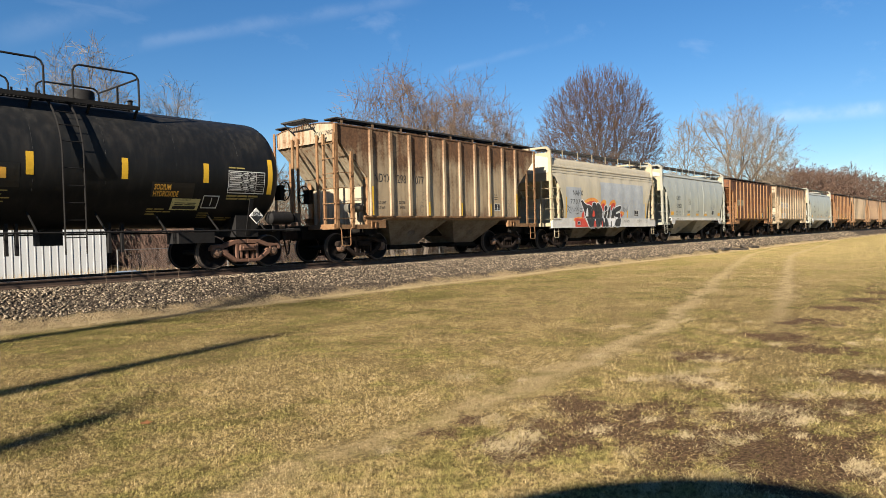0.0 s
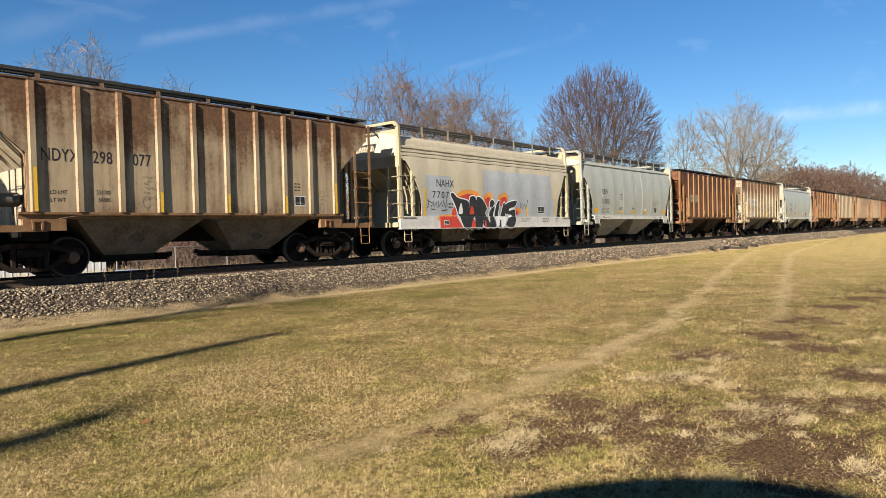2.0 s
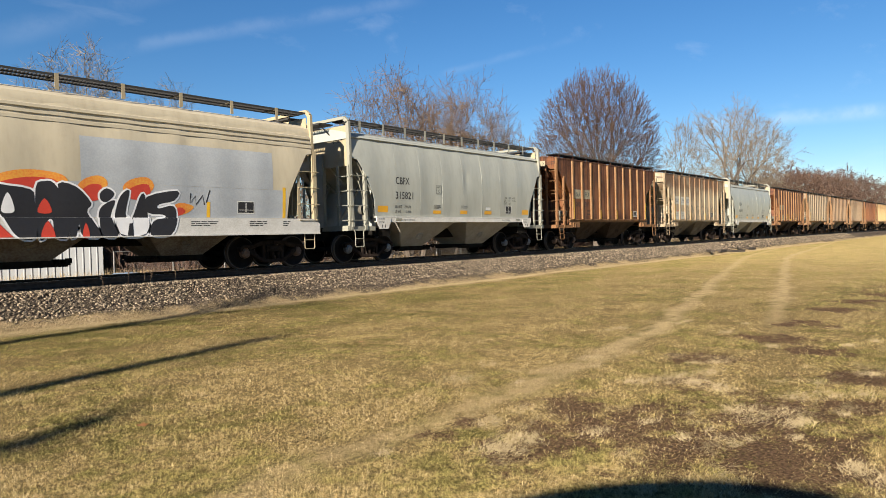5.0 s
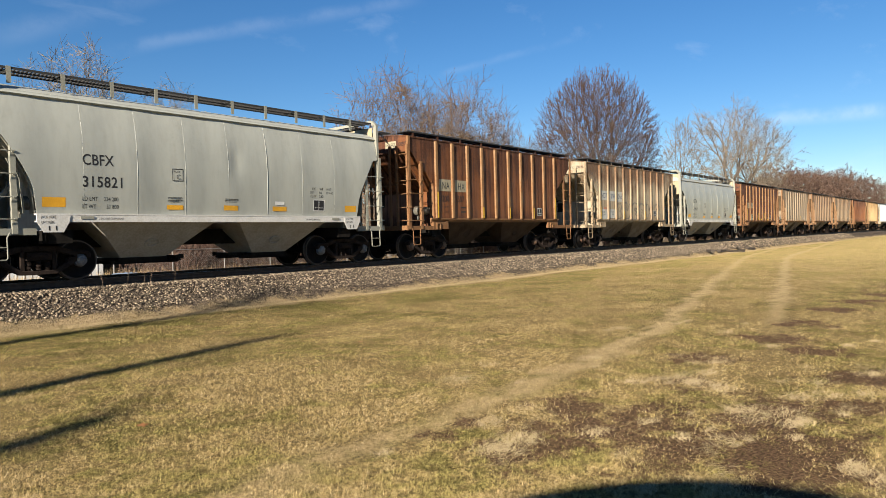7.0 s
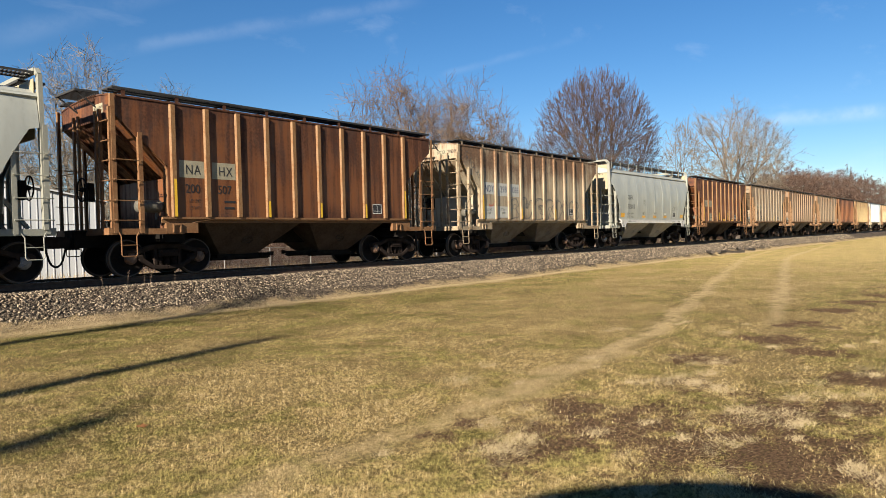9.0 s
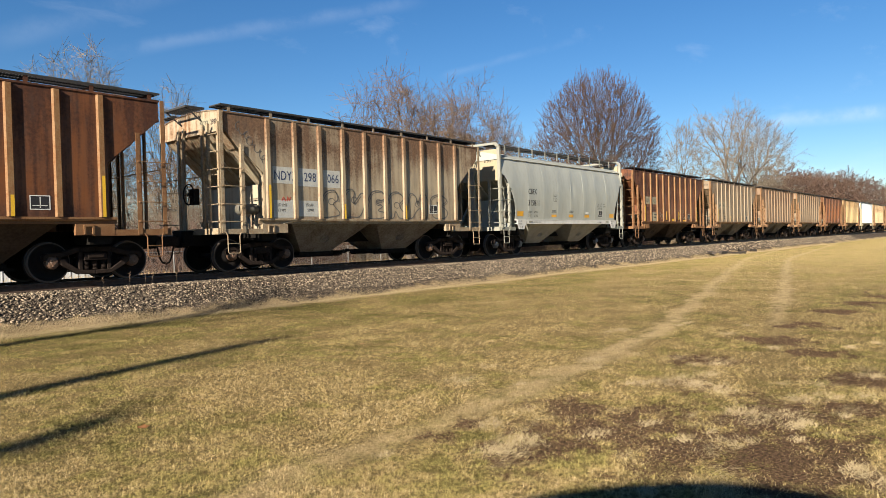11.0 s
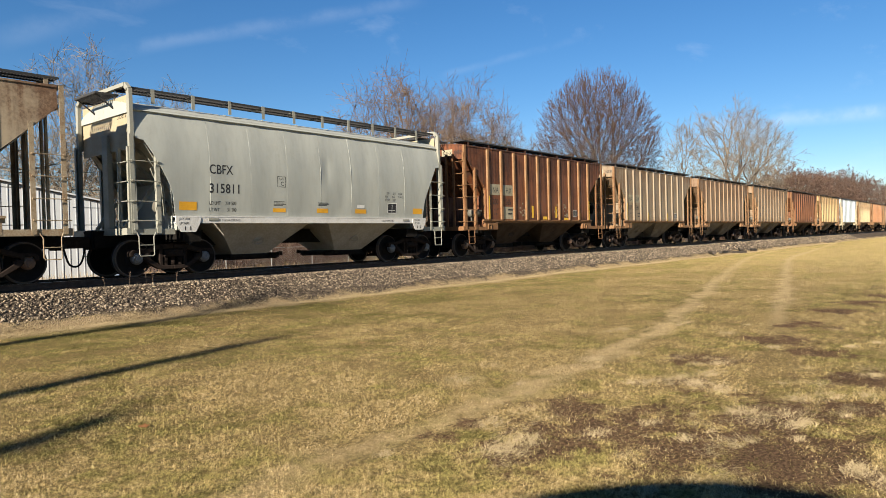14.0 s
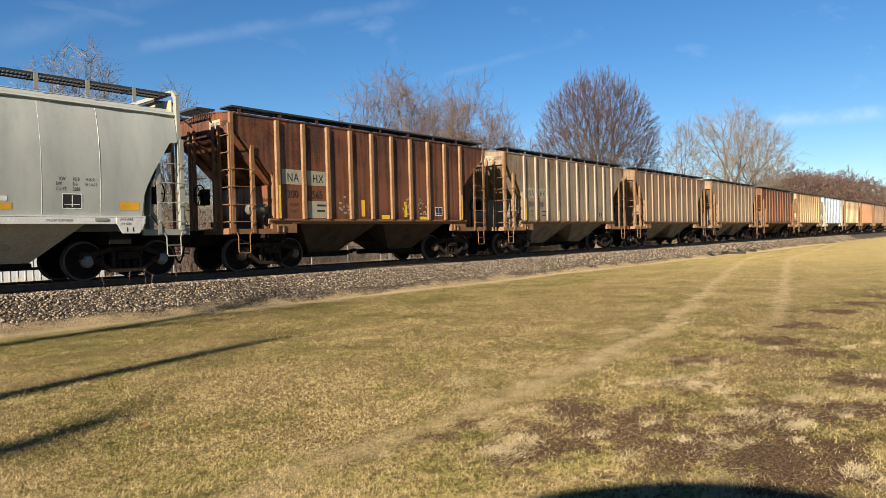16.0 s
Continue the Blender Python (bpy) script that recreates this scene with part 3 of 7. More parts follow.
def lay_grass():
    """Short mown blades from the drive to the track, spread and coarsened by distance to fit the camera's view."""
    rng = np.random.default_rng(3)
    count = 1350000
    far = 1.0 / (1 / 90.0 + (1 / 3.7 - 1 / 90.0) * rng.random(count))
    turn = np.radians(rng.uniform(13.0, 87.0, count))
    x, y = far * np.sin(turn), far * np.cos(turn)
    worn = field(bare_share, 1.0, 24.0, -1.0, 6.5, 0.06)
    tall = field(lambda a, b: 0.85 + 0.45 * noise.noise((a * 1.3, b * 1.3, 7.0)) + 0.3 * noise.noise((a * 5.0, b * 5.0, 2.0)), 0.0, 90.0, 0.0, 15.5, 0.15)
    height = field(land, 0.0, 90.0, 0.0, 15.5, 0.25)
    fringe = field(lambda a, b: noise.noise((a * 0.9, b * 0.9, 4.0)), 0.0, 90.0, 12.0, 15.5, 0.3)
    keep = (y < 14.15 + 0.35 * fringe(x, y) + 0.35 * rng.random(count) ** 2) & (y > 0.2)
    keep &= rng.random(count) > np.where(x < 23.5, worn(x, y), 0.0) * 0.9
    x, y, far = x[keep], y[keep], far[keep]
    n = len(x)
    rut = np.full(n, 9.0)
    for r in RUTS:
        d, e = x - r[2], x - 40.0
        rut = np.minimum(rut, np.abs(y - (r[0] + r[1] * 0.5 * (d + np.sqrt(d * d + r[3] ** 2)) - 0.055 * (e + np.sqrt(e * e + 9.0)))))
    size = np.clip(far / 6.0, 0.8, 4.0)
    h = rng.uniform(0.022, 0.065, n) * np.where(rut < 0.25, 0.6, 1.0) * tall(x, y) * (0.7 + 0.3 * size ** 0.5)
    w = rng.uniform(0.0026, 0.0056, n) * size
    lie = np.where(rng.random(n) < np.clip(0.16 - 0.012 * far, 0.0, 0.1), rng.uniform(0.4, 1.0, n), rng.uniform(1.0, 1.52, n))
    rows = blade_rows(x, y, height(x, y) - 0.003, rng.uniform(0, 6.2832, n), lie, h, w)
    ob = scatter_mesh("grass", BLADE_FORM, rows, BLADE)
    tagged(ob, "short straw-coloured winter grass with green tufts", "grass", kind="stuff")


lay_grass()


def lay_tufts():
    """Pale dead tufts lying flat on and round the bare soil."""
    rnd = random.Random(19)
    rows = []
    for _ in range(120):
        if rnd.random() < 0.75:
            bx, by, br = rnd.choice(BARE[:10])
            cx, cy = bx + rnd.gauss(0, br * 0.75), by + rnd.gauss(0, br * 0.75)
        else:
            cx, cy = rnd.uniform(2.5, 12.0), rnd.uniform(1.2, 5.0)
        if cy < 0.5 or cx < 2.0:
            continue
        yaw0, wide = rnd.uniform(0, 6.2832), rnd.uniform(0.04, 0.13)
        for _ in range(int(1500 * wide)):
            x, y = cx + rnd.gauss(0, wide), cy + rnd.gauss(0, wide * 0.6)
            yaw, lie = yaw0 + rnd.gauss(0, 0.8), rnd.uniform(1.0, 1.5)
            h, w = rnd.uniform(0.03, 0.09), rnd.uniform(0.003, 0.005)
            up = (math.cos(yaw) * math.sin(lie), math.sin(yaw) * math.sin(lie), math.cos(lie))
            side = (-math.sin(yaw), math.cos(yaw), 0.0)
            rows.append(((x, y, land(x, y) + rnd.uniform(-0.002, 0.008)), [[side[i] * w, 0.0, up[i] * h] for i in range(3)]))
    rng = np.random.default_rng(23)          # a fringe of dead straw at the foot of the ballast
    n = 60000
    x = 2.5 + 75 * rng.random(n) ** 1.7
    y = 14.12 + 0.22 * np.array([noise.noise((v * 0.8, 3.0, 1.0)) for v in x]) + rng.normal(0, 0.17, n)
    size = np.clip(x / 14.0, 1.0, 3.0)
    rows += blade_rows(x, y, np.array([land(a, b) for a, b in zip(x, y)]) + 0.01, rng.uniform(0, 6.2832, n), rng.uniform(0.9, 1.5, n), rng.uniform(0.04, 0.13, n), rng.uniform(0.004, 0.008, n) * size)
    ob = scatter_mesh("dead_grass_tufts", BLADE_FORM, rows, plain("bleached_dead_grass", (0.60, 0.46, 0.25), 0.9, 0.45, 30.0))
    tagged(ob, "bleached dead grass tufts on bare soil and along the ballast", "grass", kind="stuff")


lay_tufts()

# ---- the train: running gear shared by all cars; car space: x along the track, -y the lit side, z from the rail ----
WHEEL_R = 0.457
SPIN = []          # wheelsets that turn
TRAIN = []         # cars and their first places


def build_wheelset(bm):
    for s in (-1, 1):
        lathe(bm, [(s * 0.680, 0.10), (s * 0.682, 0.36), (s * 0.674, 0.395), (s * 0.674, 0.486), (s * 0.700, 0.486), (s * 0.712, WHEEL_R),
                   (s * 0.812, WHEEL_R - 0.008), (s * 0.815, 0.40), (s * 0.785, 0.37), (s * 0.760, 0.20), (s * 0.80, 0.13), (s * 0.80, 0.08)], 40)
    lathe(bm, [(-1.02, 0.075), (1.02, 0.075)], 14)


def build_cap(bm):
    lathe(bm, [(0.0, 0.15), (-0.05, 0.155), (-0.11, 0.14), (-0.13, 0.105), (-0.15, 0.10), (-0.155, 0.06), (-0.165, 0.05)], 18)
    for k in range(3):
        a = 2.09 * k + 0.4
        lathe(bm, [(-0.15, 0.019), (-0.175, 0.019)], 6, at=(0.075 * math.cos(a), 0, 0.075 * math.sin(a)))


def build_side_frame(bm):
    """A cast truss frame: top chord, pedestals, a dropped belly, columns either side of the springs."""
    w0, w1 = -0.085, 0.085
    for s in (-1, 1):
        prism(bm, [(s * 1.10, 0.50), (s * 1.10, 0.60), (s * 1.03, 0.66), (s * 0.70, 0.68), (s * 0.42, 0.78), (s * 0.0, 0.80), (s * 0.0, 0.68),
                   (s * 0.40, 0.66), (s * 0.62, 0.585), (s * 0.72, 0.57), (s * 0.74, 0.50), (s * 0.71, 0.44), (s * 0.66, 0.44), (s * 0.62, 0.52),
                   (s * 0.58, 0.50), (s * 0.60, 0.40), (s * 0.72, 0.38), (s * 0.80, 0.46), (s * 0.80, 0.585), (s * 0.98, 0.59), (s * 1.02, 0.50)], w0, w1)
        prism(bm, [(s * 0.78, 0.52), (s * 0.72, 0.38), (s * 0.36, 0.17), (s * 0.0, 0.16), (s * 0.0, 0.255), (s * 0.33, 0.265), (s * 0.62, 0.46), (s * 0.64, 0.54)], w0 - 0.01, w1 + 0.01)
        prism(bm, [(s * 0.36, 0.24), (s * 0.27, 0.24), (s * 0.27, 0.70), (s * 0.36, 0.72)], w0, w1)
    prism(bm, [(-0.26, 0.48), (0.26, 0.48), (0.24, 0.65), (-0.24, 0.65)], w0 - 0.05, w1)          # bolster end
    box(bm, (-0.18, w0 - 0.07, 0.53), (0.18, w0 - 0.03, 0.61))


def build_springs(bm):
    for x in (-0.19, 0.0, 0.19):
        prof = []
        for i in range(15):
            z = 0.262 + 0.015 * i
            prof.append((z, 0.075 if i % 2 else 0.055))
        lathe(bm, prof, 12, "z", (x, -0.02, 0))


def build_bolster(bm):
    box(bm, (-0.2, -0.98, 0.46), (0.2, 0.98, 0.72))
    lathe(bm, [(0.72, 0.2), (0.80, 0.2)], 16, "z")
    for s in (-1, 1):
        box(bm, (s * 0.30 - 0.05, -0.82, 0.36), (s * 0.30 + 0.05, 0.82, 0.46))          # brake beams
        box(bm, (s * 0.42 - 0.03, -0.82, 0.33), (s * 0.42 + 0.03, -0.66, 0.56))
        box(bm, (s * 0.42 - 0.03, 0.66, 0.33), (s * 0.42 + 0.03, 0.82, 0.56))
    bar(bm, (-0.55, 0.15, 0.40), (0.55, 0.15, 0.62), 0.05, 0.09)


def add_bogie(car, x, cast=None, caps=None):
    cast, caps = cast or CAST, caps or BEARING
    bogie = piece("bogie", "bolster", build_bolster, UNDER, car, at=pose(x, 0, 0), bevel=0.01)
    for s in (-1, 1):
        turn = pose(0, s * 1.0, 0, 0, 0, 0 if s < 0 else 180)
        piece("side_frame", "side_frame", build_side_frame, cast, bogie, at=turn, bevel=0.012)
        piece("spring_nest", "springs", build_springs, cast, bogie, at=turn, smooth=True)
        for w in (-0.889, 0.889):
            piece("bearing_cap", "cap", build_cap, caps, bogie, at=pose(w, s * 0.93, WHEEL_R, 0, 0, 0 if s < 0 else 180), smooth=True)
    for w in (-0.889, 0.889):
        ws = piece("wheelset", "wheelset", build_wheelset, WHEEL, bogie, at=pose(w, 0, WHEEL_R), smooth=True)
        SPIN.append((ws, w))
    return bogie


def build_coupler(bm):
    box(bm, (-0.35, -0.10, 0.78), (0.12, 0.10, 0.98))
    prism(bm, [(0.05, 0.74), (0.05, 1.02), (0.30, 1.02), (0.36, 0.94), (0.36, 0.80), (0.30, 0.74)], -0.19, -0.06)
    prism(bm, [(0.10, 0.76), (0.10, 1.00), (0.42, 1.00), (0.42, 0.76)], 0.0, 0.17)


def build_hose(bm):
    p = [(-0.02, -0.33, 0.80), (0.02, -0.335, 0.62), (0.07, -0.31, 0.46), (0.15, -0.23, 0.36), (0.26, -0.10, 0.31), (0.36, 0.0, 0.30)]
    tube(bm, p, 0.024, 8)
    box(bm, (-0.05, -0.37, 0.74), (0.05, -0.29, 0.86))


def add_coupler(car, x, s):
    at = pose(s * x, 0, 0, 0, 0, 0 if s > 0 else 180)
    piece("coupler", "coupler", build_coupler, CAST, car, at=at, bevel=0.015)
    piece("air_hose", "hose", build_hose, BLACK_TRIM, car, at=at, smooth=True)


def build_brake_wheel(bm):
    n = 20
    ring = [(0.0, 0.28 * math.cos(2 * math.pi * i / n), 0.28 * math.sin(2 * math.pi * i / n)) for i in range(n + 1)]
    tube(bm, ring, 0.018, 6)
    for i in range(5):
        a = 2 * math.pi * i / 5
        tube(bm, [(0.03, 0, 0), (0.0, 0.28 * math.cos(a), 0.28 * math.sin(a))], 0.013, 5)
    lathe(bm, [(-0.03, 0.05), (0.10, 0.05)], 10, "x")
    box(bm, (0.10, -0.14, -0.28), (0.24, 0.14, 0.16))


RUNGS = (1.36, 1.82, 2.30, 2.77)


def build_side_ladder(bm, xa, xb, za, zb, y, stand=0.06):
    """Two angle posts with rungs and a stirrup below."""
    for x, top in ((xa, za), (xb, zb)):
        box(bm, (x - 0.05, y - 0.012, 1.06), (x + 0.05, y + 0.0, top))
        box(bm, (x - 0.05, y, 1.06), (x - 0.038, y + 0.085, top))
    for z in RUNGS:
        tube(bm, [(xa - 0.12, y - stand + 0.03, z), (xa - 0.02, y - stand, z), (xb + 0.03, y - stand, z)], 0.011, 6)
        for x in (xa, xb):
            box(bm, (x - 0.02, y - stand - 0.005, z - 0.02), (x + 0.02, y, z + 0.02))
    lo, hi = min(xa, xb), max(xa, xb)
    a, b = lo + 0.10, lo + 0.46
    tube(bm, [(a - 0.04, y - 0.01, 1.08), (a, y - 0.02, 0.98), (a, y - 0.03, 0.56), (a + 0.03, y - 0.03, 0.52), (b - 0.03, y - 0.03, 0.52), (b, y - 0.03, 0.56), (b, y - 0.02, 0.98), (b + 0.06, y - 0.01, 1.08)], 0.014, 6)
    tube(bm, [(a, y - 0.03, 0.78), (b, y - 0.03, 0.78)], 0.011, 6)


def build_end_ladder(bm, x, ya, yb, top):
    for y in (ya, yb):
        box(bm, (x - 0.006, y - 0.04, 1.06), (x + 0.006, y + 0.04, top))
        box(bm, (x, y - 0.04, 1.06), (x + 0.06, y - 0.028, top))
    z = 1.36
    while z < top - 0.1:
        tube(bm, [(x - 0.05, ya, z), (x - 0.05, yb, z)], 0.011, 6)
        for y in (ya, yb):
            box(bm, (x - 0.055, y - 0.02, z - 0.015), (x, y + 0.02, z + 0.015))
        z += 0.46


def build_deck(bm, x0, x1, w):
    """An end platform of channels and bars between x0 (outer) and x1."""
    box(bm, (x0, -w, 1.03), (x0 + 0.10, w, 1.19))
    for s in (-1, 1):
        box(bm, (x0 + 0.102, s * w - (0.09 if s > 0 else 0), 1.03), (x1, s * w + (0.09 if s < 0 else 0), 1.17))
    for i in range(7):
        x = x0 + 0.18 + i * 0.11
        box(bm, (x, -w + 0.10, 1.135), (x + 0.05, w - 0.10, 1.16))


def build_center_sill(bm):
    for s in (-1, 1):
        box(bm, (-6.0, s * 0.27 - 0.02, 0.74), (6.0, s * 0.27 + 0.02, 1.12))
    box(bm, (-6.0, -0.34, 1.12), (6.0, 0.34, 1.15))
    for s in (-1, 1):
        box(bm, (s * 4.1 - 0.25, -1.45, 0.84), (s * 4.1 + 0.25, 1.45, 1.12))          # body bolsters


def build_drum(bm):
    lathe(bm, [(-0.42, 0.06), (-0.40, 0.14), (-0.34, 0.19), (0.34, 0.19), (0.40, 0.14), (0.42, 0.06)], 20, "x")
    box(bm, (-0.25, -0.03, -0.40), (-0.20, 0.03, -0.15))
    box(bm, (0.20, -0.03, -0.40), (0.25, 0.03, -0.15))
    box(bm, (0.45, -0.12, -0.12), (0.66, 0.12, 0.14))
    tube(bm, [(0.40, 0.0, 0.0), (0.52, 0.0, 0.0)], 0.05, 8)


def build_bay(bm, top0, top1, bot0, bot1, ztop, wtop, wbot):
    """A tapering discharge hopper, open at the top."""
    t = [(top0, -wtop, ztop), (top1, -wtop, ztop), (top1, wtop, ztop), (top0, wtop, ztop)]
    b = [(bot0, -wbot, 0.46), (bot1, -wbot, 0.46), (bot1, wbot, 0.46), (bot0, wbot, 0.46)]
    tv, bv = [bm.verts.new(p) for p in t], [bm.verts.new(p) for p in b]
    for i in range(4):
        bm.faces.new((tv[i], tv[(i + 1) % 4], bv[(i + 1) % 4], bv[i]))
    bm.faces.new(bv)
    bm.faces.new(tv[::-1])
    # a small hatch and frame on the sheet that faces out
    for s in (-1, 1):
        n = Vector((0, s * (ztop - 0.46), -(wtop - wbot))).normalized()
        c = Vector(((bot0 + bot1) / 2 + 0.05, s * (wbot + (wtop - wbot) * 0.42), 0.46 + (ztop - 0.46) * 0.42)) + n * 0.012
        up = n.cross(Vector((1, 0, 0))).normalized()
        ring = [c + Vector((0.17, 0, 0)) * math.cos(a) + up * 0.13 * math.sin(a) for a in [2 * math.pi * i / 14 for i in range(15)]]
        tube(bm, ring, 0.018, 5)
        bar(bm, c - Vector((0.1, 0, 0)) - up * 0.05, c + Vector((0.1, 0, 0)) + up * 0.06, 0.03, 0.02)


def build_gate(bm, x0, x1):
    """The sliding outlet gate in its frame."""
    box(bm, (x0, -0.62, 0.36), (x1, 0.62, 0.455))
    for s in (-1, 1):
        box(bm, (x0 - 0.16, s * 0.55 - 0.05, 0.30), (x1 + 0.32, s * 0.55 + 0.05, 0.365))


def build_gate_rack(bm):
    """A toothed rack along the gate's frame."""
    top = []
    for i in range(5):
        h = 0.42 + 0.05 * (i % 2)
        top += [(0.05 + 0.06 * i, 0.37), (0.055 + 0.06 * i, h), (0.085 + 0.06 * i, h), (0.09 + 0.06 * i, 0.37)]
    prism(bm, [(0.03, 0.33), (0.03, 0.37)] + top + [(0.36, 0.37), (0.36, 0.33)], -0.65, 0.65)


def build_gate_shaft(bm):
    tube(bm, [(0.22, -0.86, 0.44), (0.22, 0.86, 0.44)], 0.035, 8)
    box(bm, (0.16, -0.93, 0.38), (0.28, -0.86, 0.50))


def add_gate(bay, key, x0, x1):
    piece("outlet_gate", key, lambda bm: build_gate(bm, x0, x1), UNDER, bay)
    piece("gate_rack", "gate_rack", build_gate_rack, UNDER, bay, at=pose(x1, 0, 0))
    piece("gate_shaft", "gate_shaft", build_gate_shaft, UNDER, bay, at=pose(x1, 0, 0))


def build_grating(bm, x0, x1, y0, y1, z, pitch=0.078):
    """A running board: edge strips with close cross bars."""
    for y in (y0, y1, (y0 + y1) / 2):
        box(bm, (x0, y - 0.006, z - 0.05), (x1, y + 0.006, z))
    n = int((x1 - x0) / pitch)
    for i in range(n + 1):
        x = x0 + (x1 - x0) * i / n
        v = [bm.verts.new(p) for p in ((x - 0.010, y0, z - 0.004), (x + 0.010, y0, z - 0.004), (x + 0.010, y1, z - 0.004), (x - 0.010, y1, z - 0.004),
                                       (x - 0.010, y0, z - 0.034), (x + 0.010, y0, z - 0.034), (x + 0.010, y1, z - 0.034), (x - 0.010, y1, z - 0.034))]
        for f in ((0, 1, 2, 3), (7, 6, 5, 4), (0, 3, 7, 4), (1, 5, 6, 2)):
            bm.faces.new([v[k] for k in f])


def build_hatch(bm):
    """A hinged trough cover with its locking bar."""
    box(bm, (-0.60, -0.30, -0.02), (0.60, 0.30, 0.04))
    bar(bm, (-0.45, -0.29, 0.045), (-0.45, 0.29, 0.045), 0.05, 0.02)


def add_hatches(car, z, paint):
    for i in range(8):
        piece("roof_hatch", "hatch", build_hatch, paint, car, at=pose(-4.375 + 1.25 * i, 0, z), bevel=0.012)


def build_bracket(bm, rise):
    """An upright strap and an arm that carry the running board; the lit face at y = 0."""
    box(bm, (-0.045, -0.010, -rise), (0.045, 0.0, 0.0))
    bar(bm, (0, 0, -0.05), (0, 0.55, -0.05), 0.03, 0.03)


def add_brackets(car, y, ztop, zlow, xs, paint):
    for s in (-1, 1):
        for x in xs:
            piece("board_bracket", f"bracket{ztop - zlow:.2f}", lambda bm: build_bracket(bm, ztop - zlow), paint, car, at=pose(x, s * y, ztop, 0, 0, 0 if s < 0 else 180))


def flat_side(half):
    return lambda z, x=0.0: half


# ---- ribbed covered hopper ----
RIB_X = [-4.131 + 0.918 * i for i in range(10)]


def build_ribbed_side(bm, s):
    prism(bm, [(-5.50, 4.28), (5.50, 4.28), (5.50, 3.80), (4.27, 2.70), (4.27, 1.45), (-4.27, 1.45), (-4.27, 2.70), (-5.50, 3.80)], s * 1.53, s * 1.515)
    # drip rail under the eave, weld bead along the sill
    box(bm, (-5.5, min(s * 1.531, s * 1.55), 4.235), (5.5, max(s * 1.531, s * 1.55), 4.275))


def build_rib(bm):
    """A pressed hat-section post."""
    prof = [(-0.085, 0.0), (-0.055, -0.056), (0.055, -0.056), (0.085, 0.0)]
    a = [bm.verts.new((x, y, 1.455)) for x, y in prof]
    b = [bm.verts.new((x, y, 4.215)) for x, y in prof]
    for i in range(3):
        bm.faces.new((a[i], a[i + 1], b[i + 1], b[i]))
    bm.faces.new(a)
    bm.faces.new(b[::-1])


def build_ribbed_roof(bm):
    ys = [-1.53, -1.2, -0.7, 0.0, 0.7, 1.2, 1.53]
    zs = [4.285, 4.345, 4.40, 4.43, 4.40, 4.345, 4.285]
    a = [bm.verts.new((-5.52, y, z)) for y, z in zip(ys, zs)]
    b = [bm.verts.new((5.52, y, z)) for y, z in zip(ys, zs)]
    c = [bm.verts.new((-5.52, y, z - 0.03)) for y, z in zip(ys, zs)]
    d = [bm.verts.new((5.52, y, z - 0.03)) for y, z in zip(ys, zs)]
    for i in range(6):
        bm.faces.new((a[i], b[i], b[i + 1], a[i + 1]))
        bm.faces.new((c[i + 1], d[i + 1], d[i], c[i]))
        bm.faces.new((a[i], a[i + 1], c[i + 1], c[i]))
        bm.faces.new((b[i], d[i], d[i + 1], b[i + 1]))
    for i in (0, 6):
        bm.faces.new((a[i], c[i], d[i], b[i]))


def build_head_panel(bm):
    """The upright panel under the roof end, -x end."""
    prism_y = [(-1.50, 3.80), (1.50, 3.80), (1.50, 4.27), (0.7, 4.38), (0, 4.41), (-0.7, 4.38), (-1.50, 4.27)]
    a = [bm.verts.new((-5.50, y, z)) for y, z in prism_y]
    b = [bm.verts.new((-5.48, y, z)) for y, z in prism_y]
    bm.faces.new(a)
    bm.faces.new(b[::-1])
    for i in range(len(a)):
        bm.faces.new((a[i], b[i], b[(i + 1) % len(a)], a[(i + 1) % len(a)]))
    box(bm, (-5.53, -1.50, 3.77), (-5.50, 1.50, 3.83))


def build_slope(bm):
    slab(bm, [(-5.48, -1.51, 3.80), (-5.48, 1.51, 3.80), (-2.95, 1.51, 1.42), (-2.95, -1.51, 1.42)], 0.015)


def build_stiffener(bm):
    bar(bm, (-5.45, 0, 3.73), (-3.3, 0, 1.70), 0.035, 0.09)


def build_bulkhead(bm):
    box(bm, (-4.20, -1.30, 1.15), (-4.17, 1.30, 2.42))


def build_side_flange(bm, s):
    """The curved gusset flange along the cut of the side sheet, two plates deep."""
    for inset, w in ((0.0, 0.20), (0.17, 0.10)):
        path = [(-5.44 + inset, 3.76), (-4.36 + inset * 0.9, 2.80), (-4.27 + inset * 0.5, 2.62), (-4.27 + inset * 0.5, 1.47)]
        for (x0, z0), (x1, z1) in zip(path, path[1:]):
            y0, y1 = s * 1.513, s * (1.513 - w)
            slab(bm, [(x0, min(y0, y1), z0), (x0, max(y0, y1), z0), (x1, max(y0, y1), z1), (x1, min(y0, y1), z1)], 0.014)


def along_x(bm, prof, x0, x1):
    """A section in y, z drawn out along x."""
    a = [bm.verts.new((x0, y, z)) for y, z in prof]
    b = [bm.verts.new((x1, y, z)) for y, z in prof]
    for i in range(len(prof)):
        bm.faces.new((a[i], a[(i + 1) % len(prof)], b[(i + 1) % len(prof)], b[i]))
    bm.faces.new(a[::-1])
    bm.faces.new(b)


def build_ribbed_sill(bm, s):
    along_x(bm, [(s * y, z) for y, z in ((1.47, 1.30), (1.50, 1.30), (1.50, 1.40), (1.56, 1.40), (1.56, 1.452), (1.47, 1.452))], -4.45, 4.45)


